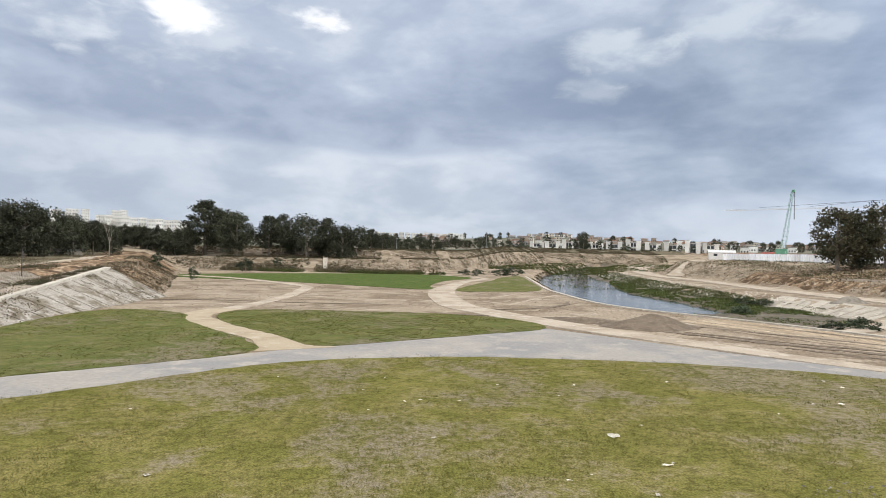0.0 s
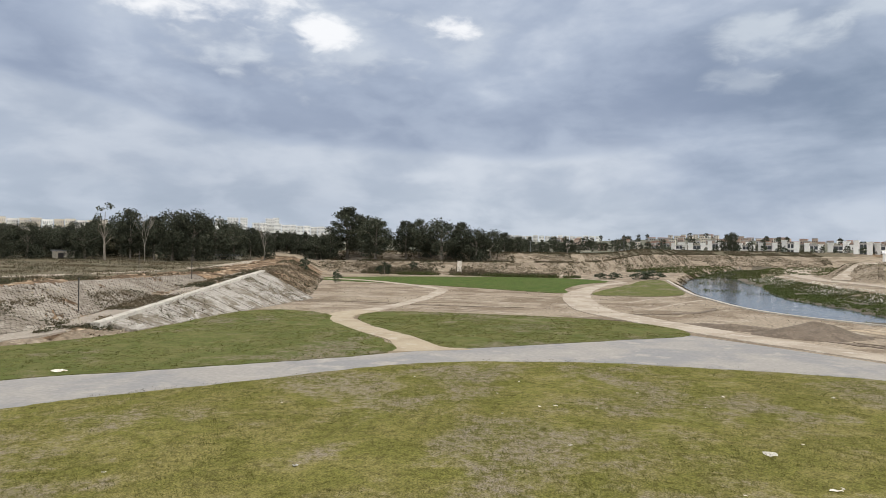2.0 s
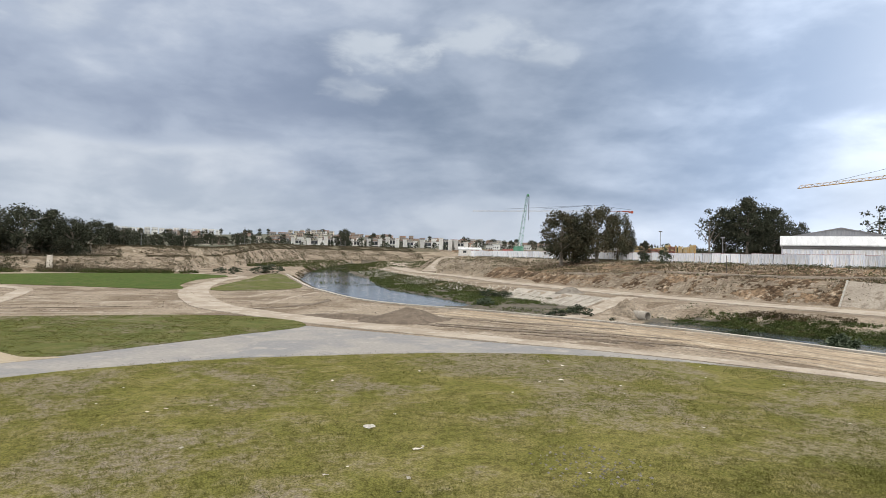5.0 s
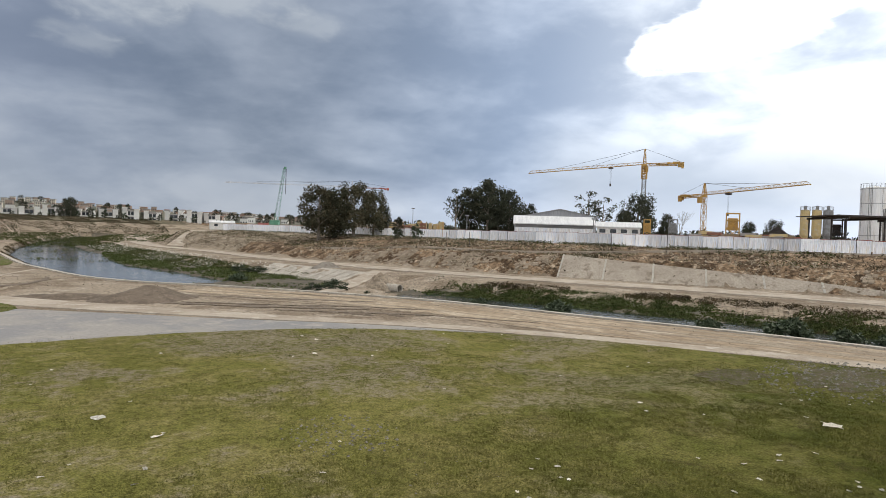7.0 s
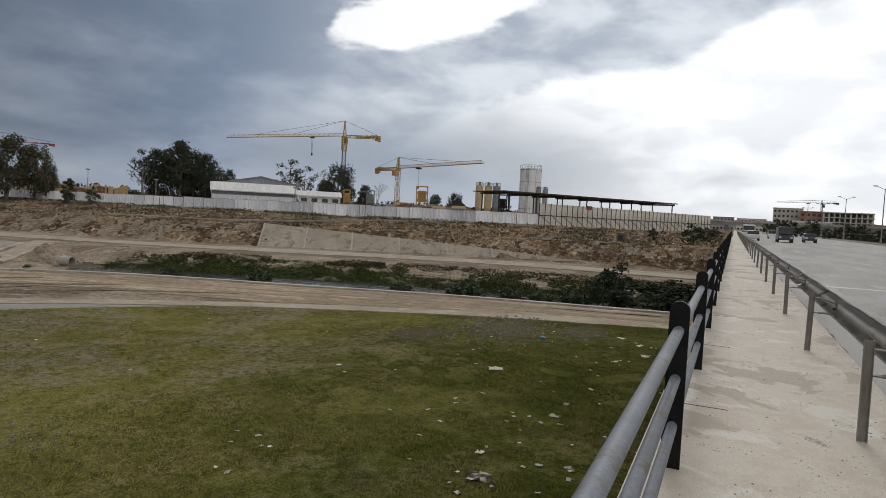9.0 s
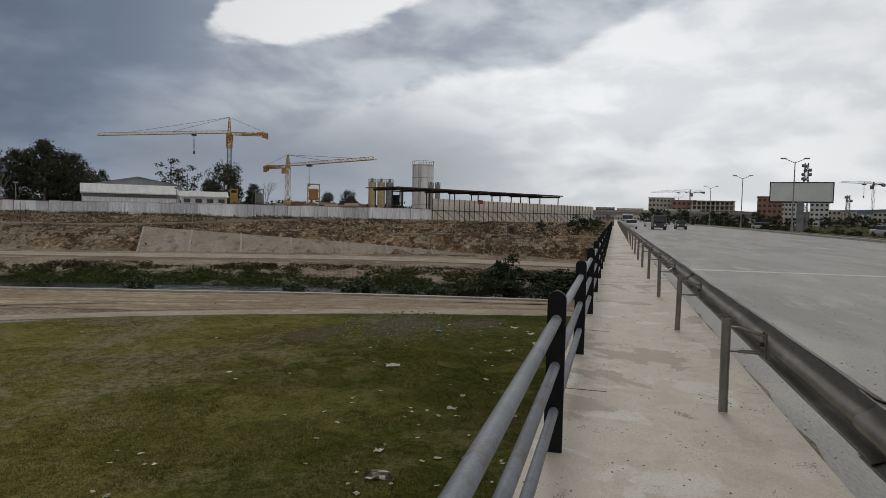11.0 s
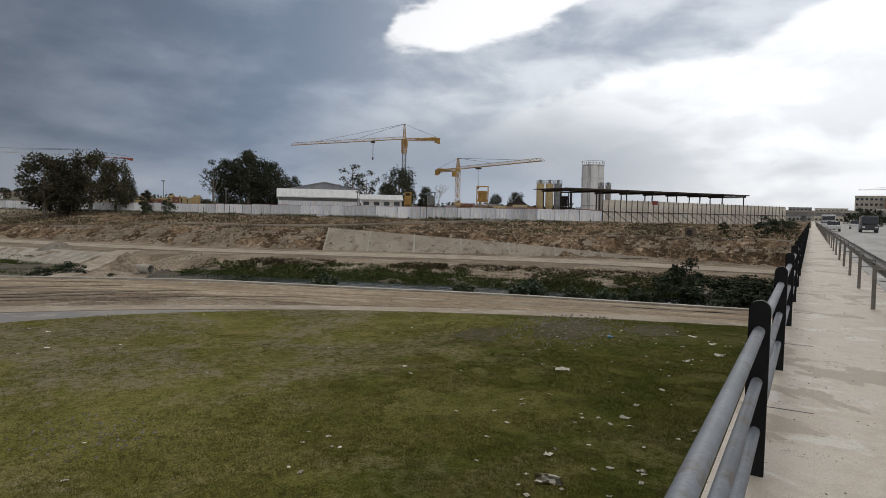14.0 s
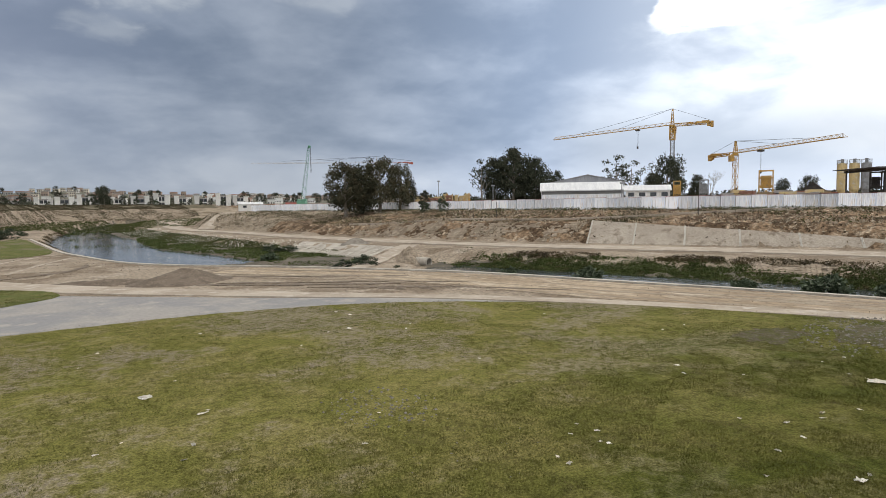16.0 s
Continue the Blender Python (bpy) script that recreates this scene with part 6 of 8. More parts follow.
def build_canopy():
    a, b = Vector((112, 39, 0)), Vector((152, 12.5, 0))
    root = thing("canopy", pose(a.x, a.y, 4.3, 0, 0, math.degrees(math.atan2(b.y - a.y, b.x - a.x))), "long flat dark steel canopy on slim posts", "canopy")
    size = (b - a).length
    part("roof", box(-1, size, -1.0, 9.0, 5.92, 6.05), STEEL, root)
    part("fascia", box(-1, size, -1.06, -1.0, 5.86, 6.09), STEEL, root)
    post = mesh_of(box(-0.09, 0.09, -0.09, 0.09, 0, 5.85), "post", STEEL)
    for k in range(8):
        for y in (-0.4, 8.4):
            piece("post", post, pose(1 + k * (size - 2) / 7, y, 0), root)
    beam = mesh_of(box(-0.08, 0.08, -1, 9, 5.5, 5.85), "beam", STEEL)
    for k in range(8):
        piece("beam", beam, pose(1 + k * (size - 2) / 7, 0, 0), root)


build_canopy()


# ---- the building site ----
def lattice(bm, a, b, w0, w1, bays, r):
    """A square lattice mast or jib from a to b."""
    a, b = Vector(a), Vector(b)
    turn = (b - a).to_track_quat("Z", "Y").to_matrix()
    rings = []
    for k in range(bays + 1):
        w = (w0 + (w1 - w0) * k / bays) / 2
        rings.append([a.lerp(b, k / bays) + turn @ Vector((sx * w, sy * w, 0)) for sx, sy in ((-1, -1), (1, -1), (1, 1), (-1, 1))])
    for s in range(4):
        add_tube(bm, rings[0][s], rings[-1][s], r * 1.3, sides=4)
    for k, (p, q) in enumerate(zip(rings, rings[1:])):
        for s in range(4):
            u = (s + 1) % 4
            add_tube(bm, p[s], p[u], r, sides=3, caps=False)
            add_tube(bm, p[s] if (k + s) % 2 else p[u], q[u] if (k + s) % 2 else q[s], r, sides=3, caps=False)


def tower_crane(x, y, z0, jib_z, top_z, yaw, jib, counter, colour, label, white_from=None, thin=1.0, rise=0.0, tail=None):
    root = thing("tower_crane", pose(x, y, z0, 0, 0, yaw), label, "crane", "tower cranes")
    h, t = jib_z - z0, top_z - z0
    bm = bmesh.new()
    lattice(bm, (0, 0, 0), (0, 0, (white_from or h) - 0.0), 1.6 * thin, 1.6 * thin, max(4, int(h / 1.8)), 0.09 * thin)
    part("mast", bm, GREY_STEEL if white_from else colour, root)
    if white_from:
        bm = bmesh.new()
        lattice(bm, (0, 0, white_from), (0, 0, h), 1.7, 1.7, 5, 0.12)
        part("climbing_frame", bm, colour, root)
    part("cab", box(-1.1, 0.4, -1.9, -0.8, h - 2.4, h - 0.4, 0.08), colour, root)
    part("slewing_ring", tube((0, 0, h - 0.5), (0, 0, h + 0.3), 1.1 * thin, sides=14), colour, root)
    bm = bmesh.new()
    lattice(bm, (0, 0, h), (0, 0, t), 1.4 * thin, 0.4 * thin, 4, 0.10 * thin)
    part("cathead", bm, colour, root)
    bm = bmesh.new()
    n = int(jib / 2.0)
    tip = Vector((jib, 0, h + 0.3 + rise))
    base = Vector((0.8, 0, h + 0.3))
    for k in range(n):
        p, q = base.lerp(tip, k / n), base.lerp(tip, (k + 1) / n)
        up = Vector((0, 0, 1.15 * thin))
        for s in (-0.55, 0.55):
            add_tube(bm, p + Vector((0, s, 0)), q + Vector((0, s, 0)), 0.11 * thin, sides=4, caps=False)
            add_tube(bm, p + Vector((0, s, 0)), p.lerp(q, 0.5) + up, 0.06 * thin, sides=3, caps=False)
            add_tube(bm, p.lerp(q, 0.5) + up, q + Vector((0, s, 0)), 0.06 * thin, sides=3, caps=False)
        add_tube(bm, p.lerp(q, -0.5) + up, p.lerp(q, 0.5) + up, 0.09 * thin, sides=4, caps=False)
    part("jib", bm, colour, root)
    bm = bmesh.new()
    lattice(bm, (-0.8, 0, h + 0.2), (-counter, 0, h + 0.2), 1.2 * thin, 1.2 * thin, int(counter / 1.5), 0.09 * thin)
    part("counter_jib", bm, colour, root)
    part("winch_deck", box(-counter, -counter * 0.3, -0.7, 0.7, h + 0.1, h + 0.45 * thin, 0.04), tail or colour, root)
    part("winch", box(-counter * 0.9, -counter * 0.72, -0.6, 0.6, h + 0.45 * thin, h + 1.3 * thin, 0.1), tail or colour, root)
    part("electric_box", box(-counter * 0.66, -counter * 0.58, -0.5, 0.5, h + 0.45 * thin, h + 1.1 * thin, 0.05), tail or colour, root)
    for k in (0, 1):
        part("counterweight", box(-counter + 1.1 * k, -counter + 1.0 + 1.1 * k, -0.55, 0.55, h - (1.7 - 0.5 * k) * thin, h + (0.9 - 0.3 * k) * thin, 0.06), tail or colour, root)
    bm = bmesh.new()
    for s in (0.42, 0.75):
        add_tube(bm, (0, 0, t), base.lerp(tip, s) + Vector((0, 0, 1.0)), 0.05, sides=4)
    add_tube(bm, (0, 0, t), (-counter + 1, 0, h + 1.0), 0.05, sides=4)
    part("tie_bar", bm, STEEL, root)
    trolley = base.lerp(tip, 0.26)
    part("trolley", box(trolley.x - 0.8, trolley.x + 0.8, -0.7, 0.7, trolley.z - 0.7, trolley.z - 0.2, 0.03), STEEL, root)
    bm = bmesh.new()
    for s in (-0.25, 0.25):
        add_tube(bm, (trolley.x + s, 0, trolley.z - 0.6), (trolley.x + s * 0.5, 0, trolley.z - 6.5), 0.04, sides=4)
    part("hoist_rope", bm, STEEL, root)
    part("hook_block", box(trolley.x - 0.3, trolley.x + 0.3, -0.2, 0.2, trolley.z - 7.4, trolley.z - 6.4, 0.05), STEEL, root)
    return root


x, y = polar(33.72, 250)
tower_crane(x, y, 4.3, height_at(250, 6.36), height_at(250, 7.75), 113, 46, 14, YELLOW, "yellow tower crane on a pale lattice mast", white_from=height_at(250, 5.2) - 4.3, rise=-2.6, thin=0.82)
x, y = polar(28.86, 230)
tower_crane(x, y, 4.3, height_at(230, 3.80), height_at(230, 4.85), -115, 44, 14, YELLOW, "lower yellow tower crane beside a taller one", rise=0.6, thin=0.8)
ROOF_PALE = material("pale_steel", (0.62, 0.62, 0.62), (0.52, 0.5, 0.5), scale=0.4, rough=0.5, bump=0)
x, y = polar(59.4, 300)
CRANE_RED = material("crane_red", (0.5, 0.12, 0.07), (0.4, 0.1, 0.07), scale=0.5, bump=0)
tower_crane(x, y, 4.3, height_at(300, 3.8), height_at(300, 4.4), 147, 58, 17, ROOF_PALE, "distant white tower crane with a red counter-jib", thin=0.38, tail=CRANE_RED)


def crawler_crane():
    x, y = polar(66.0, 215)
    root = thing("crawler_crane", pose(x, y, 4.4, 0, 0, 60), "green crawler crane with a raised lattice boom", "crane")
    part("cab", box(-2.2, 1.4, -1.5, 1.5, 1.2, 3.6, 0.1), GREEN_PAINT, root)
    part("engine_housing", box(-4.2, -2.2, -1.4, 1.4, 1.3, 3.0, 0.1), GREEN_PAINT, root)
    for s in (-1.7, 1.7):
        part("crawler_track", box(-3, 3, s - 0.4, s + 0.4, 0, 1.1, 0.3), STEEL, root)
    top = height_at(215, 5.3) - 4.4
    bm = bmesh.new()
    lattice(bm, (1.0, 0, 2.0), (2.0, -2.4, top), 1.4, 0.6, 14, 0.024)
    part("boom", bm, GREEN_PAINT, root)
    bm = bmesh.new()
    for s in (-0.2, 0.2):
        add_tube(bm, (2.5, s * 0.4 - 2.9, top - 0.2), (2.5, s * 0.4 - 2.9, top - 8.5), 0.05, sides=4)
    add_tube(bm, (2.0, -2.4, top), (-3.4, 0, 3.0), 0.04, sides=4)
    part("rope", bm, STEEL, root)
    part("sheave", box(1.7, 2.7, -3.0, -2.2, top - 0.4, top + 0.4, 0.1), GREEN_PAINT, root)


crawler_crane()


def gable(x, y, yaw, long, deep, eave, ridge, wall, roof, name, label, windows=0, base=4.3):
    """A long building with a pitched roof; its front faces -y of its own axes."""
    root = thing(name, pose(x, y, base, 0, 0, yaw), label, "building")
    part("wall", box(-long / 2, long / 2, -deep / 2, deep / 2, 0, eave), wall, root)
    bm = bmesh.new()
    e, o = 0.35, 0.3
    pts = [(-deep / 2 - e, eave - 0.1), (0, ridge), (deep / 2 + e, eave - 0.1), (deep / 2 + e, eave - 0.3), (0, ridge - 0.2), (-deep / 2 - e, eave - 0.3)]
    rings = [[bm.verts.new((sx * (long / 2 + o), a, b)) for a, b in pts] for sx in (-1, 1)]
    for k in range(6):
        j = (k + 1) % 6
        bm.faces.new((rings[0][k], rings[0][j], rings[1][j], rings[1][k]))
    bm.faces.new(rings[0][::-1]), bm.faces.new(rings[1])
    bmesh.ops.recalc_face_normals(bm, faces=bm.faces[:])
    part("roof", bm, roof, root)
    for s in (-1, 1):
        bm = bmesh.new()
        outer, inner = ([bm.verts.new((s * (long / 2 - d), a, b)) for a, b in ((-deep / 2, eave - 0.05), (deep / 2, eave - 0.05), (0, ridge - 0.2))] for d in (0.01, 0.2))
        bm.faces.new(outer), bm.faces.new(inner[::-1])
        for k in range(3):
            j = (k + 1) % 3
            bm.faces.new((outer[k], inner[k], inner[j], outer[j]))
        bmesh.ops.recalc_face_normals(bm, faces=bm.faces[:])
        part("gable_wall", bm, wall, root)
    for k in range(windows):
        c = -long / 2 + long * (k + 0.5) / windows
        w = part("window", box(c - 0.6, c + 0.6, -deep / 2 - 0.03, -deep / 2 + 0.05, eave - 1.4, eave - 0.6), GLASS_DARK, root)
        part("frame", box(c - 0.7, c + 0.7, -deep / 2 - 0.02, -deep / 2 + 0.04, eave - 1.5, eave - 1.4), WHITE_SHEET, w)
    return root


ROOF_GREY = material("grey_roof", (0.31, 0.31, 0.315), (0.25, 0.25, 0.255), scale=0.5, rough=0.6, bump=0.1, stretch=(3, 0.3, 1))
ROOF_WHITE = material("pale_roof", (0.74, 0.75, 0.75), (0.64, 0.65, 0.66), scale=0.5, rough=0.55, bump=0.1, stretch=(3, 0.3, 1))
# grey louvres, with the shade under the eave put into their dark colour
SHADED_LOUVRE = material("shaded_louvre_grey", (0.13, 0.13, 0.13), (0.20, 0.20, 0.195), scale=0.6, fine=6, bump=0.2, stretch=(0.3, 1, 6))
HALL_CLADDING = material("grey_cladding", (0.36, 0.37, 0.39), (0.30, 0.31, 0.33), scale=0.4, fine=4, rough=0.6, bump=0.1, stretch=(3, 3, 0.2))
x, y = polar(41.3, 140)
shed = gable(x, y, -45, 16.6, 9, 4.0, 5.65, WHITE_SHEET, ROOF_WHITE, "site_shed", "long white shed with a pale metal roof and shaded grey louvres")
part("louvre_band", box(-8.2, 8.2, -4.58, -4.48, 3.05, 3.72), SHADED_LOUVRE, shed)
x, y = polar(41.0, 165)
gable(x, y, 45, 22, 17, 6.2, 7.9, HALL_CLADDING, ROOF_GREY, "site_hall", "large hall with a shallow grey roof")
x, y = polar(35.7, 138)
gable(x, y, -52, 8.6, 5, 3.75, 4.7, WALL_WHITE, ROOF_WHITE, "site_office", "small white site office with four windows", 4)
x, y = polar(23.4, 160)
gable(x, y, 25, 9, 7.6, 1.9, 5.0, STEEL, STEEL, "dark_shed", "low shed with a steep dark roof")
x, y = polar(57.2, 200)
gable(x, y, -30, 7, 5, 3.2, 4.0, WALL_WHITE, ROOF_GREY, "site_cabin", "small white cabin behind the hoarding", 2)
x, y = polar(70.4, 235)
gable(x, y, -15, 8, 4, 2.6, 3.2, WALL_WHITE, ROOF_WHITE, "site_cabin", "white cabin at the end of the hoarding", 2)
x, y = polar(66.6, 222)
gable(x, y, -20, 6, 4, 2.2, 2.8, WALL_WHITE, RED_TRIM, "site_cabin", "white cabin with a red roof beside a crane", 2)


def silo(x, y, z, r, h, mat, label, legs=True):
    root = thing("silo", pose(x, y, z, 0, 0, 20), label, "silo")
    bm = bmesh.new()
    prof = ((0.15, 0.0), (r * 0.4, 0.6), (r, 2.0), (r, h - 0.3), (r * 0.9, h), (0.02, h + 0.15))
    rings = [[bm.verts.new((a * math.cos(q), a * math.sin(q), b)) for q in (2 * math.pi * k / 20 for k in range(20))] for a, b in prof]
    for p, q in zip(rings, rings[1:]):
        for k in range(20):
            bm.faces.new((p[k], p[(k + 1) % 20], q[(k + 1) % 20], q[k]))
    part("shell", bm, mat, root)
    part("filter", tube((0.1, 0, h), (0.1, 0, h + 0.9), 0.35, 0.3, 10), GREY_STEEL, root)
    bm = bmesh.new()
    for k in range(24):
        q = 2 * math.pi * k / 24
        add_tube(bm, (r * math.cos(q), r * math.sin(q), h - 0.2), (r * math.cos(q), r * math.sin(q), h + 0.7), 0.025, sides=3)
    for k in range(24):
        q, u = 2 * math.pi * k / 24, 2 * math.pi * (k + 1) / 24
        add_tube(bm, (r * math.cos(q), r * math.sin(q), h + 0.7), (r * math.cos(u), r * math.sin(u), h + 0.7), 0.03, sides=3)
    part("guard_rail", bm, GREY_STEEL, root)
    for k in range(4 if legs else 0):
        q = math.pi / 4 + k * math.pi / 2
        part("leg", tube((r * 0.9 * math.cos(q), r * 0.9 * math.sin(q), -2.5), (r * 0.9 * math.cos(q), r * 0.9 * math.sin(q), 2.2), 0.1, sides=6), mat, root)
    return root


CREAM_STEEL = material("cream_steel", (0.64, 0.50, 0.25), (0.54, 0.42, 0.22), (0.56, 0.50, 0.40), scale=0.5, rough=0.5, bump=0)
for az, mat in ((21.45, YELLOW), (20.65, CREAM_STEEL), (19.9, GREY_STEEL)):
    x, y = polar(az, 150)
    tagged(silo(x, y, 5.4, 0.9, height_at(150, 2.7) - 5.4, CREAM_STEEL if mat is YELLOW else mat, "upright cement silo on steel legs"), group="cement silos")
x, y = polar(16.95, 180)
tank = thing("storage_tank", pose(x, y, 4.3, 0, 0, 0), "tall white cylindrical storage tank", "tank")
tz = height_at(180, 4.35) - 4.3
TANK_WHITE = material("tank_white", (0.93, 0.93, 0.92), (0.84, 0.85, 0.86), (0.78, 0.75, 0.70), scale=0.5, fine=5, rough=0.4, bump=0, spec=0.5, stretch=(1, 1, 0.15), grain=0.08)
bm = tube((0, 0, 0), (0, 0, tz), 3.0, sides=40)
part("shell", bm, TANK_WHITE, tank)
for k in range(8):
    q = 2 * math.pi * k / 8
    part("seam", tube((3 * math.cos(q), 3 * math.sin(q), 0.1), (3 * math.cos(q), 3 * math.sin(q), tz - 0.1), 0.04, sides=5), GREY_STEEL, tank)
part("roof", tube((0, 0, tz), (0, 0, tz + 0.5), 3.05, 0.2, 40), WALL_WHITE, tank)
for z in (0.25, 0.5, 0.75, 0.98):
    part("band", tube((0, 0, tz * z), (0, 0, tz * z + 0.08), 3.04, sides=40), GREY_STEEL, tank)
bm = bmesh.new()
for k in range(20):
    q, u = 2 * math.pi * k / 20, 2 * math.pi * (k + 1) / 20
    add_tube(bm, (3 * math.cos(q), 3 * math.sin(q), tz), (3 * math.cos(q), 3 * math.sin(q), tz + 1.0), 0.04, sides=3)
    add_tube(bm, (3 * math.cos(q), 3 * math.sin(q), tz + 1.0), (3 * math.cos(u), 3 * math.sin(u), tz + 1.0), 0.04, sides=3)
part("guard_rail", bm, GREY_STEEL, tank)
bm = bmesh.new()
add_tube(bm, (-3.1, -0.3, 0), (-3.1, -0.3, tz + 0.8), 0.05, sides=4), add_tube(bm, (-3.1, 0.3, 0), (-3.1, 0.3, tz + 0.8), 0.05, sides=4)
part("ladder", bm, GREY_STEEL, tank)
for az in (15.6, 16.2):
    x, y = polar(az, 168)
    tagged(silo(x, y, 5.0, 0.7, height_at(168, 2.55) - 5.0, WALL_GREY, "slim grey silo behind the canopy"), group="cement silos")


def goods_stack(az, d, wide, top, mat, label):
    """Layers of stacked goods on bearers, a little shifted against each other."""
    x, y = polar(az, d)
    root = thing("goods_stack", pose(x, y, 4.3, 0, 0, az - 90 + rng.uniform(-25, 25)), label, "stack", "stacks on the building site")
    h = height_at(d, top) - 4.3
    layers = 4
    for k in range(layers):
        o = rng.uniform(-0.12, 0.12)
        part("layer", box(-wide / 2 + o, wide / 2 + o, -0.9, 0.9, 0.12 + h * k / layers, h * (k + 0.86) / layers, 0.02), mat, root)
        for c in (-0.35, 0.35):
            part("bearer", box(wide * c - 0.08, wide * c + 0.08, -0.85, 0.85, h * (k + 0.86) / layers if k < layers - 1 else -0.02, 0.12 + h * (k + 1) / layers if k < layers - 1 else 0.12), STEEL, root)


rng = random.Random(33)
SITE_RED = material("site_red_steel", (0.30, 0.13, 0.09), (0.22, 0.12, 0.09), (0.36, 0.22, 0.16), scale=0.7, fine=6, bump=0.1)
TIMBER = material("site_timber", (0.34, 0.25, 0.15), (0.25, 0.19, 0.12), (0.40, 0.33, 0.24), scale=0.8, fine=7, bump=0.1)
for k in range(26):
    az = 22.3 + 0.47 * k + (23.0 if k > 15 else 0) + rng.uniform(-0.2, 0.2)
    goods_stack(az, rng.uniform(122, 150) if k < 16 else rng.uniform(172, 190), rng.uniform(1.6, 3.4), rng.uniform(0.5, 0.95), (SITE_RED, TIMBER, CREAM_STEEL, WALL_GREY)[k % 4], ("rust-red steel formwork stacked on bearers", "stacked timber boards on bearers", "yellowish formwork panels stacked on bearers", "grey concrete elements stacked on bearers")[k % 4])


def batching_frame(az, d, wide, top, mat, label):
    x, y = polar(az, d)
    root = thing("steel_frame", pose(x, y, 4.3, 0, 0, az - 90), label, "steel frame")
    h = height_at(d, top) - 4.3
    w = wide / 2
    for sx in (-1, 1):
        for sy in (-1, 1):
            part("leg", box(sx * w - 0.12, sx * w + 0.12, sy * w - 0.12, sy * w + 0.12, 0, h), mat, root)
    for z in (0.3, 0.55, 0.8, 1.0):
        for sy in (-1, 1):
            part("beam", box(-w, w, sy * w - 0.1, sy * w + 0.1, h * z - 0.2, h * z), mat, root)
            part("beam", box(sy * w - 0.1, sy * w + 0.1, -w + 0.13, w - 0.13, h * z - 0.2, h * z), mat, root)
    part("hopper", box(-w * 0.8, w * 0.8, -w * 0.8, w * 0.8, h * 0.5, h * 0.85, 0.1), mat, root)
    for sy in (-1, 1):
        for a, b in ((0.0, 0.3), (0.3, 0.55), (0.55, 0.8)):
            part("brace", tube((-w, sy * w, h * a), (w, sy * w, h * b), 0.07, sides=5), mat, root)
            part("brace", tube((w, sy * w, h * a), (-w, sy * w, h * b), 0.07, sides=5), mat, root)


batching_frame(26.6, 150, 2.6, 2.4, YELLOW, "yellow steel batching frame with a hopper")
batching_frame(19.3, 130, 1.6, 2.0, STEEL, "dark steel frame beside the silos")
batching_frame(33.3, 150, 1.4, 1.75, YELLOW, "small yellow steel stand")
batching_frame(31.2, 145, 1.6, 1.8, GREY_STEEL, "pale steel stair tower")
rng = random.Random(12)
for k, az in enumerate((54.9, 54.4, 53.9, 53.3, 52.8, 52.3, 51.8, 51.3)):
    x, y = polar(az, 185 + 4 * (k % 3))
    stack = thing("formwork_stack", pose(x, y, 4.3, 0, 0, az + rng.uniform(-20, 20)), "stack of yellow formwork panels on the site", "formwork", "formwork stacks")
    top = rng.uniform(3.2, 4.6)
    part("panel", box(-1.2, 1.2, -0.5, 0.5, 0, top, 0.02), CREAM_STEEL, stack)
    bm = bmesh.new()
    for c in (-1.1, -0.4, 0.4, 1.1):
        add_box(bm, c - 0.07, c + 0.07, -0.58, -0.5, 0, top + 0.2)
    part("batten", bm, YELLOW, stack)
for az, d in ((48.7, 108), (50.8, 108), (36.2, 104), (31.6, 96)):
    x, y = polar(az, d)
    pole = thing("fence_pole", pose(x, y, ground_height(x, y)), "lone dark steel pole on the bank", "pole")
    part("shaft", tube((0, 0, -0.2), (0, 0, 2.8), 0.05, 0.045, 6), STEEL, pole)
way = [(60, 112), (63, 100), (66.2, 90), (70.8, 72), (76.3, 61.5), (83.5, 51), (90, 40), (103, 25)]
bank_path = curve([(a, b, ground_height(a, b)) for a, b in way], 8)
tagged(part("bank_path", ribbon(bank_path, (0.6, 0.9, 0.7, 0.6), 0.28, 0.6, 0.2), PALE_PATH), "narrow pale trodden path along the bank", "footpath", kind="structure")
heap("spoil_heap", 100, 165, 9, 6, 3.6, DIRT, "heap of pale spoil behind the hoarding", 14)


# ---- small things on the levee and the lawn ----
def meet(az, el):
    """Where a line of sight from the bridge meets the ground."""
    ds = np.arange(8, 400, 0.25)
    x, y = ds * math.cos(radians(az)), ds * math.sin(radians(az))
    over = 5.5 + ds * math.tan(radians(el)) - land(x, y)
    k = int(np.argmax(over < 0))
    return float(x[k]), float(y[k]), float(land(x[k:k + 1], y[k:k + 1])[0])


for az, el, h in ((135.9, -5.2, 2.5), (127.7, -2.65, 2.6), (131.7, -1.9, 2.4), (142.5, -7.0, 2.5)):
    x, y, z = meet(az, el)
    post = thing("fence_post", pose(x, y, z), "thin dark steel fence post by the levee track", "fence post", "levee fence posts")
    part("shaft", tube((0, 0, -0.2), (0, 0, h), 0.045, 0.04, 6), STEEL, post)
    part("cap", tube((0, 0, h), (0, 0, h + 0.05), 0.055, 0.03, 6), STEEL, post)


def low_building(az, el, wide, high, wall, roof, name, label):
    x, y, z = meet(az, el)
    root = thing(name, pose(x, y, z, 0, 0, az - 90), label, "building")
    part("wall", box(-wide / 2, wide / 2, 0, 4, -0.5, high, 0.02), wall, root)
    part("roof", box(-wide / 2 - 0.3, wide / 2 + 0.3, -0.3, 4.3, high, high + 0.25, 0.02), roof, root)
    for k in range(max(1, int(wide / 3))):
        part("door", box(-wide / 2 + 1 + 3 * k, -wide / 2 + 2 + 3 * k, -0.04, 0.05, 0, high * 0.75), STEEL, root)


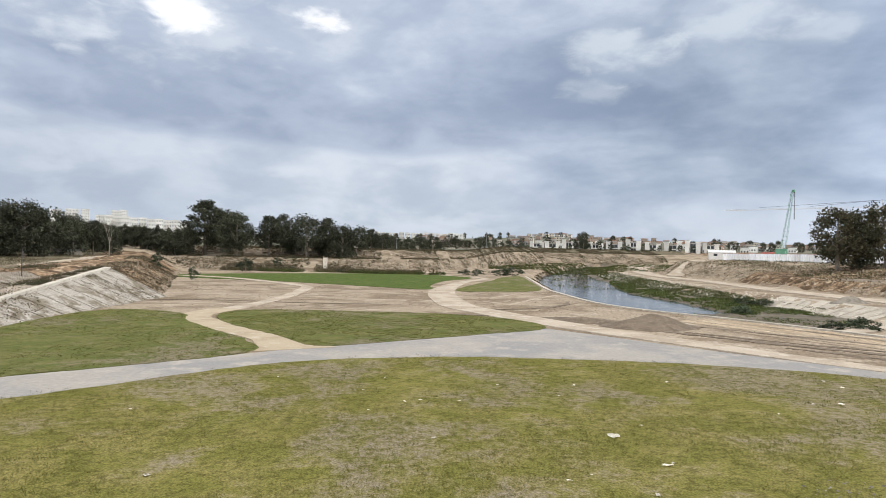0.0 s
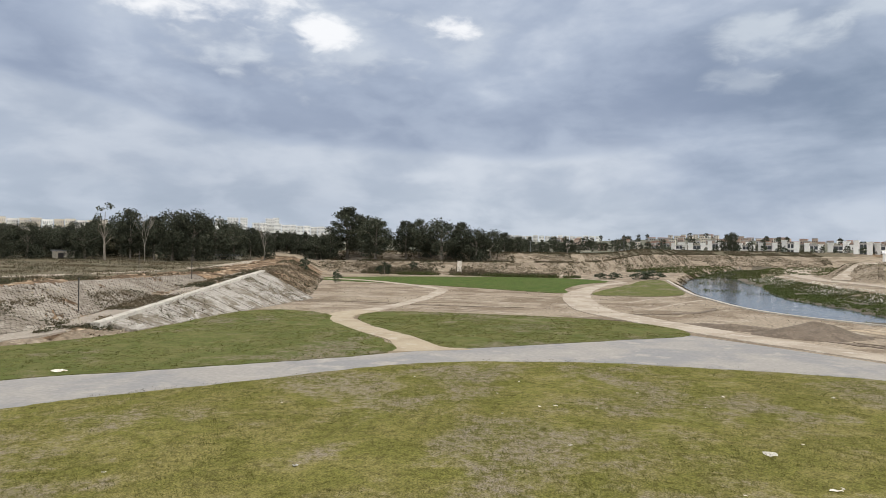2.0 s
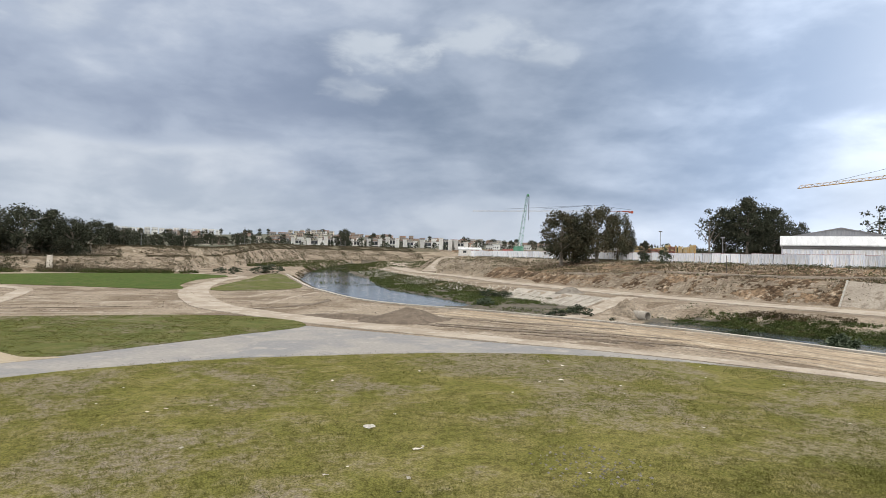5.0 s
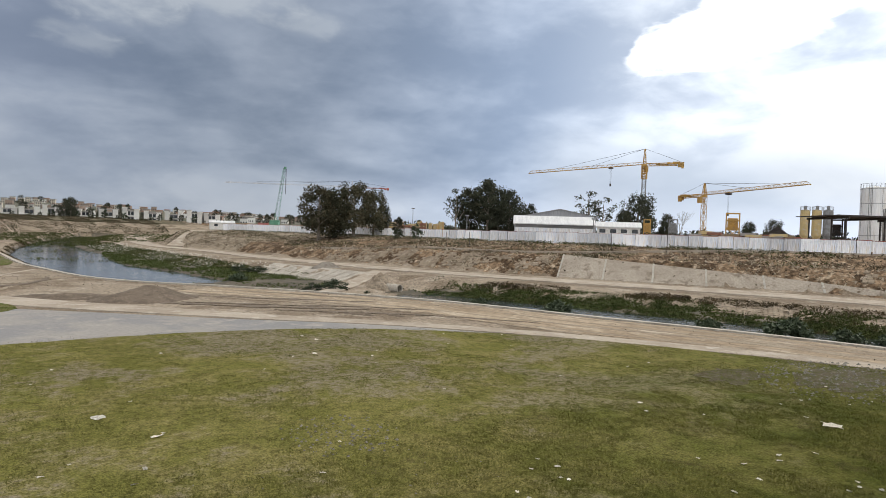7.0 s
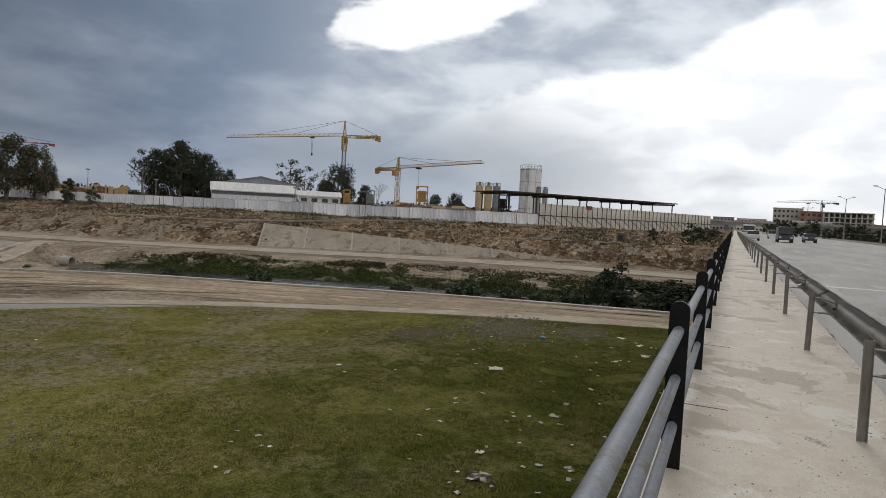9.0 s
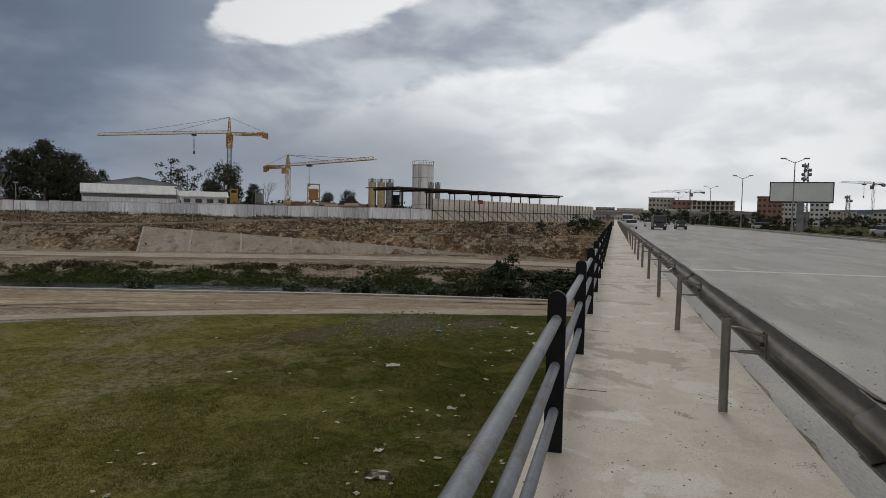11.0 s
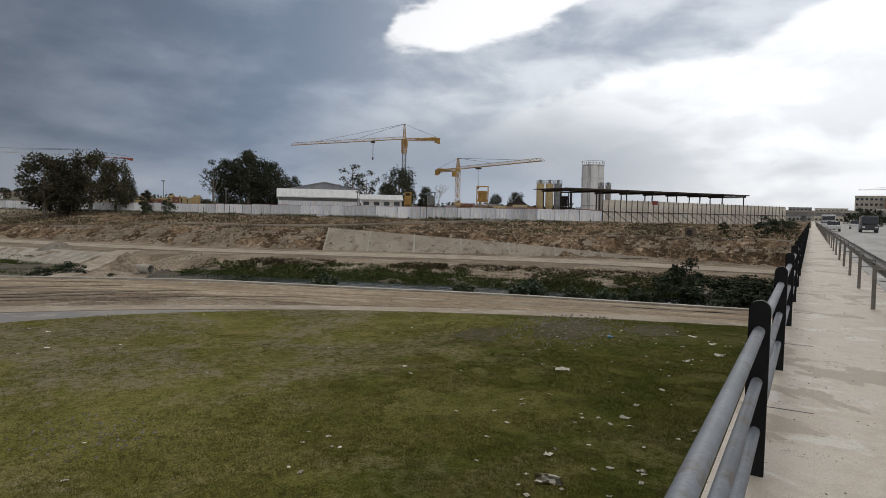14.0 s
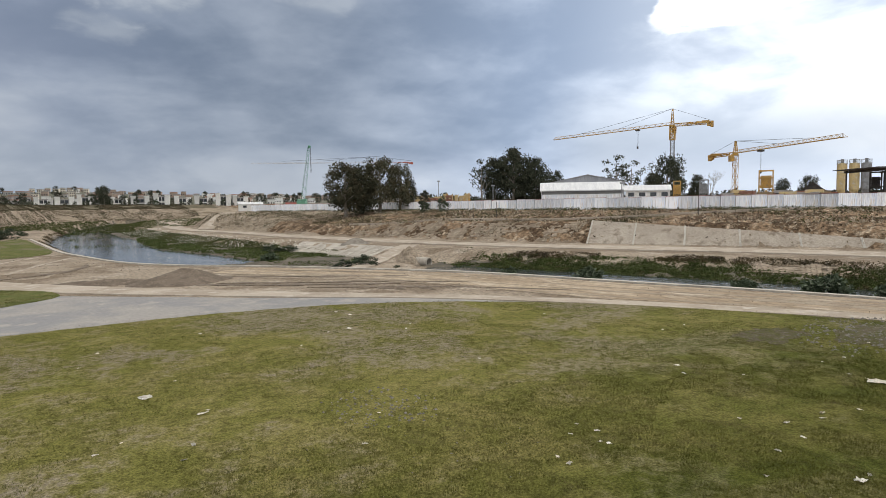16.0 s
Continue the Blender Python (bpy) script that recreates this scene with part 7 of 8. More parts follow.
low_building(124.8, -0.9, 5, 0.9, WALL_CREAM, ROOF_GREY, "low_shed", "low grey shed with a dull roof")
low_building(137.0, -0.85, 4, 1.5, WALL_CREAM, ROOF_GREY, "hut", "small white hut in front of the trees")


def scrap(kind, size):
    """Crumpled litter: a torn, folded sheet with some thickness."""
    rng = random.Random(kind)
    bm = bmesh.new()
    grid = []
    for a in range(5):
        row = []
        for b in range(5):
            edge = 1 if 0 < a < 4 and 0 < b < 4 else rng.uniform(0.75, 1.15)
            row.append(bm.verts.new(((a / 4 - 0.5) * size * edge, (b / 4 - 0.5) * size * 0.7 * edge, 0.015 + size * rng.uniform(0.0, 0.12))))
        grid.append(row)
    for a in range(4):
        for b in range(4):
            bm.faces.new((grid[a][b], grid[a + 1][b], grid[a + 1][b + 1], grid[a][b + 1]))
    bmesh.ops.solidify(bm, geom=bm.faces[:], thickness=0.008)
    return mesh_of(bm, "litter", PAPER)


SCRAPS = [scrap(k, s) for k, s in enumerate((0.55, 0.4, 0.28, 0.2, 0.14, 0.1))]
BLUE = material("blue_plastic", (0.12, 0.3, 0.5), (0.2, 0.35, 0.5), scale=3, rough=0.4)
rng = random.Random(31)
SEEN = ((3.7, 19.4, 1), (4.6, 16.9, 2), (-1.6, 18.5, 4), (-8.1, 14.6, 3), (21.1, 7.2, 0), (12.1, 4.3, 0), (13.4, 4.8, 2), (20.4, 3.7, 3), (18.4, 12.0, 3), (30.3, 4.3, 1), (27.7, 4.3, 3), (18.3, 4.0, 3), (17.0, 4.0, 2), (13.4, 3.4, 3), (16.6, 4.6, 4), (17.7, 11.3, 4), (18.0, 6.5, 4), (15.6, 7.2, 4), (26.8, 2.8, 1), (25.0, 3.7, 2), (14.9, 6.5, 4), (13.6, 2.8, 3), (9.7, 8.8, 4), (-24.0, 22.3, 0), (-2.5, 23.1, 4), (14.8, 27.9, 3), (7.6, 27.9, 4), (1.9, 15.5, 4), (12.0, 24.6, 4), (3.8, 14.8, 4), (3.4, 14.0, 4), (6.9, 12.4, 4), (13.1, 24.8, 3), (14.7, 29.2, 3), (14.3, 21.7, 4), (3.5, 26.6, 4), (15.0, 23.1, 4), (11.2, 9.0, 4), (11.6, 10.3, 5), (29, 3.3, 2))
spots = list(SEEN)
for k in range(110):
    near = k < 80
    spots.append((rng.uniform(9, 32) if near else rng.uniform(-15, 30), 1.2 + abs(rng.gauss(0, 3.4)) if near else rng.uniform(8, 27), rng.choice((4, 4, 5, 5, 5, 5, 5) if near else (5, 5, 5))))
for n, (x, y, k) in enumerate(spots):
    me = SCRAPS[k]
    ob = new("litter", me)
    ob.matrix_basis = pose(x, y, 0.07 if x > -20 else 0.06, rng.uniform(-8, 8), rng.uniform(-8, 8), rng.uniform(0, 360))
    tagged(ob, ("large crumpled sheet of pale card on grass", "torn pale packaging on the grass", "crumpled off-white paper on the grass", "small pale paper scrap on the grass", "small pale paper scrap on the grass", "tiny pale scrap on the grass")[k], "litter", "litter on the lawn")
for x, y in ((27.9, 7.4),):
    bm = bmesh.new()
    bmesh.ops.create_icosphere(bm, subdivisions=2, radius=0.13)
    for v in bm.verts:
        v.co *= 1 + 0.5 * noise.noise(v.co * 7)
        v.co.z *= 0.5
    ob = part("plastic_bag", bm, BLUE)
    ob.matrix_basis = pose(x, y, 0.13)
    tagged(ob, "crumpled blue plastic bag on the lawn", "litter", "litter on the lawn")


RUBBLE = material("grey_rubble", (0.24, 0.225, 0.20), (0.14, 0.13, 0.115), (0.34, 0.32, 0.295), scale=3, fine=12, bump=0.3, spec=0.05)


def build_stones(name, seed, count, cx, cy, rx, ry, size, label):
    """Loose stones and rubble pressed into the grass."""
    nrng = np.random.default_rng(seed)
    bm = bmesh.new()
    for k in range(count):
        q, r = nrng.uniform(0, 2 * np.pi), nrng.uniform(0, 1) ** 0.6
        x, y, s = cx + rx * r * math.cos(q), cy + ry * r * math.sin(q), size * nrng.uniform(0.4, 1.5)
        v = [bm.verts.new((x + s * a * nrng.uniform(0.6, 1.2), y + s * b * nrng.uniform(0.6, 1.2), 0.06 + (s * nrng.uniform(0.5, 0.9) if a == b == 0 else -0.02))) for a, b in ((-1, -1), (1, -1), (1, 1), (-1, 1), (0, 0))]
        for a, b in ((0, 1), (1, 2), (2, 3), (3, 0)):
            bm.faces.new((v[a], v[b], v[4]))
    tagged(part(name, bm, RUBBLE), label, "rubble", kind="stuff")


def bare_patch(cx, cy, rx, ry, seed, label):
    """A ragged patch of bare grey soil in the turf."""
    rim = []
    for k in range(48):
        q = 2 * math.pi * k / 48
        r = 1 + 0.45 * noise.noise(Vector((2.2 * math.cos(q), 2.2 * math.sin(q), seed))) + 0.25 * noise.noise(Vector((7 * math.cos(q), 7 * math.sin(q), seed)))
        rim.append(Vector((cx + rx * r * math.cos(q), cy + ry * r * math.sin(q), 0)))
    tagged(part("bare_soil", sheet(rim, 0.078, 0.02, 0.12, seed), BARE_SOIL), label, "soil", kind="structure")


BARE_SOIL = material("bare_soil", (0.105, 0.088, 0.058), (0.078, 0.080, 0.026), (0.150, 0.130, 0.098), scale=1.8, fine=14, bump=0.8, dist=0.04, grain=0.4, spec=0.05)
bare_patch(29.2, 9.6, 3.2, 1.4, 3, "bare dark soil with rubble at the lawn's edge")
bare_patch(25.6, 12.4, 1.8, 1.1, 5, "patch of bare dark soil in the lawn")
bare_patch(31.0, 6.2, 1.7, 1.2, 8, "patch of bare dark soil near the dirt road")
build_stones("rubble", 54, 380, 29.2, 9.8, 4.6, 2.6, 0.075, "pale rubble on bare soil at the lawn's edge")
build_stones("rubble", 51, 520, 28.8, 9.6, 4.8, 3.4, 0.05, "grey rubble scattered over the lawn's edge")
build_stones("rubble", 52, 260, 8.6, 14.6, 1.6, 1.8, 0.05, "bare stony patch in the lawn")
build_stones("rubble", 53, 200, 6.0, 11.0, 5.0, 3.0, 0.03, "small stones in worn grass")

# ---- beside the road ----
def street_lamp(x, y):
    root = thing("street_lamp", pose(x, y, 3.8), "tall grey double-armed street lamp", "street lamp", "street lamps along the road")
    part("base", tube((0, 0, 0), (0, 0, 0.9), 0.16, 0.15, 10), GREY_STEEL, root)
    part("pole", tube((0, 0, 0.9), (0, 0, 9.9), 0.11, 0.06, 8), GREY_STEEL, root)
    for s in (-1, 1):
        part("arm", tube((0, 0, 9.7), (0, s * 1.2, 10.25), 0.05, 0.04, 6), GREY_STEEL, root)
        head = part("lamp_head", box(-0.16, 0.16, min(s * 1.1, s * 1.8), max(s * 1.1, s * 1.8), 10.24, 10.40, 0.05), GREY_STEEL, root)
        part("lens", box(-0.12, 0.12, min(s * 1.2, s * 1.7), max(s * 1.2, s * 1.7), 10.22, 10.245), WALL_WHITE, head)


for x in (96.5, 133, 175, 218, 260, 305):
    street_lamp(x, -23.7)


def billboard():
    x, y = polar(-14.3, 126)
    root = thing("billboard", pose(x, y, 3.6, 0, 0, -102), "large blank grey billboard on a steel column", "billboard")
    z0, z1 = height_at(126, 1.6) - 3.6, height_at(126, 3.05) - 3.6
    part("panel", box(-4.7, 4.7, -0.12, 0.12, z0, z1), material("blank_panel", (0.88, 0.89, 0.86), (0.82, 0.83, 0.80), scale=0.4, bump=0), root)
    for a, b, c, d in ((-4.85, 4.85, z1, z1 + 0.15), (-4.85, 4.85, z0 - 0.25, z0)):
        part("frame", box(a, b, -0.2, 0.2, c, d, 0.02), STEEL, root)
    for s in (-1, 1):
        part("frame", box(s * 4.78 - 0.08, s * 4.78 + 0.08, -0.2, 0.2, z0, z1, 0.02), STEEL, root)
    part("column", box(-0.55, 0.55, -0.4, 0.4, 0, z0, 0.04), GREY_STEEL, root)
    part("catwalk", box(-4.7, 4.7, 0.2, 1.0, z0 - 0.25, z0 - 0.18), STEEL, root)


billboard()


def telecom_mast(az, d, top, dishes, label):
    x, y = polar(az, d)
    root = thing("telecom_mast", pose(x, y, 3.6), label, "mast")
    h = height_at(d, top) - 3.6
    bm = bmesh.new()
    lattice(bm, (0, 0, 0), (0, 0, h), 1.8, 1.0, int(h / 1.6), 0.09)
    part("mast", bm, GREY_STEEL, root)
    for k in range(dishes):
        q, z = k * 2.1, h - 1.0 - 1.5 * (k // 2)
        part("dish", tube((math.cos(q) * 0.9, math.sin(q) * 0.9, z), (math.cos(q) * 1.6, math.sin(q) * 1.6, z), 0.55, 0.55, 12), GREY_STEEL, root)


telecom_mast(-14.55, 250, 4.6, 9, "lattice mast hung with round dishes")
telecom_mast(-17.4, 330, 2.1, 4, "short lattice mast with antennas")


# window glass beyond 700 m, paled in colour to imitate haze
HAZED_GLASS = material("hazed_glass", (0.25, 0.25, 0.26), (0.3, 0.3, 0.3), scale=0.3, rough=0.4, bump=0)


def block(az0, az1, d, top, wall, storeys, bays, name, label, base=3.6, frame_only=False, depth=14, group=""):
    """A building between two bearings: wall, floors, roof edge and one object per window."""
    x, y = polar((az0 + az1) / 2, d)
    wide = d * math.radians(abs(az1 - az0))
    root = thing(name, pose(x, y, base, 0, 0, (az0 + az1) / 2 - 90), label, "building", group)
    h = height_at(d, top) - base
    w = wide / 2
    step = h / storeys
    if frame_only:
        post = mesh_of(box(-0.35, 0.35, -0.35, 0.35, 0, h), "column", wall)
        for k in range(bays + 1):
            for y_ in (0, depth):
                piece("column", post, pose(-w + wide * k / bays, y_, 0), root)
        for k in range(1, storeys + 1):
            part("floor_slab", box(-w - 0.6, w + 0.6, -0.7, depth + 0.7, k * step - 0.45, k * step), wall, root)
        part("infill", box(-w * 0.96, w * 0.96, depth * 0.35, depth * 0.4, 0, h - 0.5), WALL_GREY, root)
        return root
    part("wall", box(-w, w, 0, depth, 0, h, 0.03), wall, root)
    part("parapet", box(-w - 0.2, w + 0.2, -0.2, depth + 0.2, h, h + 0.5, 0.03), wall, root)
    glass, part_of = (HAZED_GLASS, 0.2) if d > 700 else (GLASS_DARK, 0.27)
    pane = mesh_of(box(-wide / bays * part_of, wide / bays * part_of, -0.06, 0.04, step * 0.32, step * 0.74), "window", glass)
    for r in range(storeys):
        for c in range(bays):
            piece("window", pane, pose(-w + wide * (c + 0.5) / bays, 0, r * step), root)
    return root


block(-2.8, -4.9, 400, 1.75, WALL_CREAM, 5, 7, "apartment_building", "cream apartment building with rows of windows")
block(-4.7, -6.6, 392, 1.55, WALL_RED, 4, 5, "apartment_building", "brick-red building beside the road", depth=10)
block(-4.2, -6.9, 330, 0.75, WALL_WHITE, 2, 8, "shop_building", "low white shop building with dark openings", depth=10)
block(-6.3, -9.5, 385, 1.6, WALL_CREAM, 5, 9, "unfinished_building", "unfinished building of bare concrete floors", frame_only=True)
block(-11.2, -13.0, 300, 1.9, WALL_RED, 5, 5, "apartment_building", "dark red brick building with windows")
block(-12.9, -14.2, 310, 1.5, WALL_WHITE, 5, 5, "apartment_building", "white apartment building behind the billboard")
block(-14.9, -16.2, 320, 1.5, WALL_WHITE, 5, 4, "apartment_building", "white apartment building with dark windows")
block(-16.1, -17.0, 420, 0.9, WALL_CREAM, 3, 3, "apartment_building", "low cream building beside a mast")
block(-19.9, -22.5, 330, 1.0, WALL_CREAM, 3, 7, "apartment_building", "cream building with small windows")
block(1.6, 0.0, 520, 0.85, WALL_GREY, 3, 6, "apartment_building", "grey building beyond the overpass")
block(-0.2, -2.4, 560, 0.8, WALL_CREAM, 3, 8, "apartment_building", "cream building beyond the overpass")
x, y = polar(-18.95, 400)
tower_crane(x, y, 3.6, height_at(400, 2.9), height_at(400, 3.1), 118, 21, 7, GREY_STEEL, "pale flat-top tower crane far behind the road", thin=0.6)
x, y = polar(-6.1, 430)
tower_crane(x, y, 3.6, height_at(430, 2.25), height_at(430, 2.5), 62, 26, 9, GREY_STEEL, "far tower crane over the unfinished building", thin=0.45)
over = thing("overpass", pose(330, -6, 3.6, 0, 0, 92), "concrete road overpass crossing the highway", "bridge")
part("deck", box(-60, 60, -4, 4, height_at(330, 0.25) - 3.6, height_at(330, 0.5) - 3.6, 0.05), WALL_GREY, over)
for s in (-38, -17, 9, 36):
    part("pier", box(s - 0.8, s + 0.8, -2, 2, 0, height_at(330, 0.25) - 3.6), WALL_GREY, over)
for s in (-4.1, 4.1):
    part("parapet", box(-60, 60, s - 0.15, s + 0.15, height_at(330, 0.5) - 3.6, height_at(330, 0.66) - 3.6), CONCRETE, over)


def vehicle(x, y, yaw, size, colour, name, label):
    """A car or lorry with body, cabin, windows, lights and wheels."""
    l, w, h = size
    root = thing(name, pose(x, y, 3.78, 0, 0, yaw), label, name)
    lorry = h > 2.2
    part("body", box(-l / 2, l / 2, -w / 2, w / 2, 0.35, 0.35 + (h - 0.35) * (0.5 if not lorry else 0.35), 0.08), colour, root)
    a, b = (-l * 0.32, l * 0.22) if not lorry else (l * 0.18, l * 0.48)
    cabin = part("cabin", box(a, b, -w / 2 + 0.06, w / 2 - 0.06, h * 0.5, h, 0.12), colour if lorry else GLASS_DARK, root)
    part("windscreen", box(b - 0.02, b + 0.03, -w / 2 + 0.15, w / 2 - 0.15, h * 0.62, h * 0.9), GLASS_DARK, cabin)
    if lorry:
        part("load_box", box(-l / 2, l * 0.14, -w / 2, w / 2, h * 0.38, h * 0.95, 0.03), WALL_GREY, root)
    for s in (-1, 1):
        part("headlight", box(l / 2 - 0.02, l / 2 + 0.03, s * w * 0.36 - 0.15, s * w * 0.36 + 0.15, 0.65, 0.85), WALL_WHITE, root)
        for c in (-0.3, 0.3):
            part("wheel", tube((l * c, s * (w / 2 - 0.2), 0.35), (l * c, s * (w / 2 + 0.02), 0.35), 0.35, sides=14), STEEL, root)


CAR_WHITE = material("white_car_paint", (0.7, 0.7, 0.7), (0.62, 0.62, 0.62), scale=0.3, rough=0.3, bump=0, spec=0.5)
CAR_DARK = material("dark_car_paint", (0.04, 0.045, 0.05), (0.06, 0.06, 0.07), scale=0.3, rough=0.3, bump=0, spec=0.5)
vehicle(106, -7.0, 180, (5.8, 2.0, 2.3), CAR_DARK, "lorry", "grey lorry driving along the road")
vehicle(128, -2.6, 180, (6.5, 2.1, 2.5), CAR_WHITE, "lorry", "white lorry driving along the road")
vehicle(108, -2.9, 180, (4.2, 1.7, 1.5), CAR_WHITE, "car", "white car driving along the road")
vehicle(115, -11.1, 180, (4.3, 1.75, 1.45), CAR_DARK, "car", "dark car driving along the road")
vehicle(142, -7.3, 180, (4.3, 1.75, 1.6), CAR_WHITE, "car", "white car far along the road")
vehicle(137, -28.2, 20, (4.4, 1.75, 1.5), CAR_WHITE, "car", "white car parked beside the road")
vehicle(95, -34.5, 10, (4.5, 1.8, 1.5), CAR_WHITE, "car", "pale car parked beside the road")
field = sheet([Vector((30, -24.95, 0)), Vector((900, -24.95, 0)), Vector((900, -240, 0)), Vector((200, -240, 0)), Vector((30, -60, 0))], 3.72, 0.3)
ROADSIDE = lawn_material("roadside_grass", (0.075, 0.088, 0.032), (0.12, 0.11, 0.055), (0.17, 0.145, 0.10), 0.55, 0.5)
tagged(part("roadside_field", field, ROADSIDE), "rough weedy field across the road", "field", kind="structure")
strip_ = sheet([Vector((130, -0.2, 0)), Vector((130, 10, 0)), Vector((900, 60, 0)), Vector((900, -0.2, 0))], 3.8, 0.3)
tagged(part("roadside_verge", strip_, ROADSIDE), "weedy verge beside the road", "field", kind="structure")
for k in range(34):
    az = -2.5 - 0.58 * k + rng.uniform(-0.2, 0.2)
    plant(("far_round", "bush", "far_tall", "far_round")[k % 4], az, (210 if k % 3 else 290) + rng.uniform(-20, 20), rng.uniform(0.2, 0.85), 1.1, "trees across the road", base=3.7)
verge = lambda nrng, n: (nrng.uniform(60, 330, n), -25 - np.abs(nrng.normal(size=n)) * 9)
for k in range(26):
    x = 70 + 11 * k + rng.uniform(-4, 4)
    y = -27 - abs(rng.gauss(0, 3))
    s = rng.uniform(0.3, 0.65)
    copy_thing(KINDS["bush"], pose(x, y, 3.68, 0, 0, 50 * k) @ Matrix.Diagonal((1.5 * s, 1.5 * s, 0.8 * s, 1)))
scatter("verge_weeds", 61, 7000, verge, "leaf", GREEN_SCRUB, "dull green weeds on the verge across the road", tall=0.4, per=8, size=0.26, bare=-0.1)
part_wall = part("verge_wall", box(40, 900, -24.9, -24.5, 3.4, DECK_Z + 0.2, 0.03), WALL_GREY)
tagged(part_wall, "low dark concrete wall along the verge", "wall", kind="structure")


# ---- the far town ----
def villa_kind(seed, wide, high, tower):
    root = thing("villa", pose(0, 0, -500), "white flat-roofed two-storey villa", "house", "white villas beyond the river")
    part("wall", box(-wide / 2, wide / 2, 1.6, 10, -1, high, 0.04), WALL_GREY if seed == 2 else WALL_WHITE, root)
    for s, up in ((-1, 1.5), (1, 0.6 if seed % 2 else 1.5)):
        c = s * (wide / 2 - tower / 2)
        part("stair_tower", box(c - tower / 2, c + tower / 2, -0.6, 4, -1, high + up, 0.04), WALL_WHITE, root)
        part("roof_slab", box(c - tower / 2 - 0.35, c + tower / 2 + 0.35, -0.95, 4.35, high + up, high + up + 0.35, 0.04), WALL_WHITE, root)
    part("balcony", box(-wide / 2 + tower, wide / 2 - tower, 0.2, 1.6, high * 0.46, high * 0.55), WALL_WHITE, root)
    part("parapet", box(-wide / 2 + tower, wide / 2 - tower, 1.4, 1.6, high, high + 0.5, 0.02), WALL_GREY, root)
    half = wide / 2 - tower - 0.25
    for r in range(2):
        z = 0.2 + r * high * 0.56
        for c in (-1, 1):
            w = part("window", box(c * half / 2 - half * 0.42, c * half / 2 + half * 0.42, 1.5, 1.62, z, z + high * 0.36), GLASS_DARK, root)
            part("frame", box(c * half / 2 - half * 0.46, c * half / 2 + half * 0.46, 1.46, 1.6, z + high * 0.36, z + high * 0.39), WALL_GREY, w)
    return root


VILLAS = [villa_kind(1, 9.4, 5.4, 2.4), villa_kind(2, 10.0, 5.0, 2.6), villa_kind(3, 8.6, 5.8, 2.4)]
rng = random.Random(9)
for k, az in enumerate((85.7, 84.3, 82.9, 80.6, 79.0, 77.4, 75.8, 74.2, 72.6, 71.2)):
    d = 418 + (20 if k < 4 else 0) + rng.uniform(-8, 8)
    x, y = polar(az, d)
    copy_thing(VILLAS[k % 3], pose(x, y, 6.6, 0, 0, az - 90 + rng.uniform(-6, 6)) @ Matrix.Diagonal((1, 1, 0.95 + 0.06 * (k % 3), 1)))
for v in VILLAS:
    for ob in (*v.children_recursive, v):
        bpy.data.objects.remove(ob)


def town_house(seed, wide, high, wall):
    root = thing("town_house", pose(0, 0, -500), "small pale flat-roofed house of the far town", "house", "houses of the far town")
    part("wall", box(-wide / 2, wide / 2, 0, wide * 0.8, -6, high, 0.05), wall, root)
    part("roof", box(-wide / 2 - 0.4, wide / 2 + 0.4, -0.4, wide * 0.8 + 0.4, high, high + 0.6, 0.05), WALL_GREY if seed % 2 else WALL_RED, root)
    for r in range(max(1, int(high / 3.2))):
        for c in range(3):
            a = -wide / 2 + wide * (c + 0.25) / 3
            part("window", box(a, a + wide * 0.16, -0.1, 0.05, 0.9 + 3.1 * r, 2.4 + 3.1 * r), GLASS_DARK, root)
    return root


TAN = material("tan_render", (0.40, 0.31, 0.25), (0.33, 0.25, 0.20), scale=0.3, fine=5, bump=0.1, vary=0.2)
TOWN = [town_house(1, 9, 5.0, WALL_WHITE), town_house(2, 10, 5.5, TAN), town_house(3, 8, 6.5, WALL_CREAM), town_house(4, 11, 4.5, WALL_GREY), town_house(5, 9, 5.5, TAN)]
FLATS = []


def hill_height(az):
    """Elevation of the far rise behind the park and the town."""
    return float(np.interp(az, [-40, -12, 0, 30, 60, 66, 79, 84, 90, 98, 104, 112, 117, 121, 128, 134, 142, 160], [0.5, 0.35, 0.25, 0.3, 0.6, 0.8, 1.2, 1.5, 1.25, 1.1, 1.0, 1.1, 1.3, 1.5, 1.5, 1.45, 1.5, 1.3]))


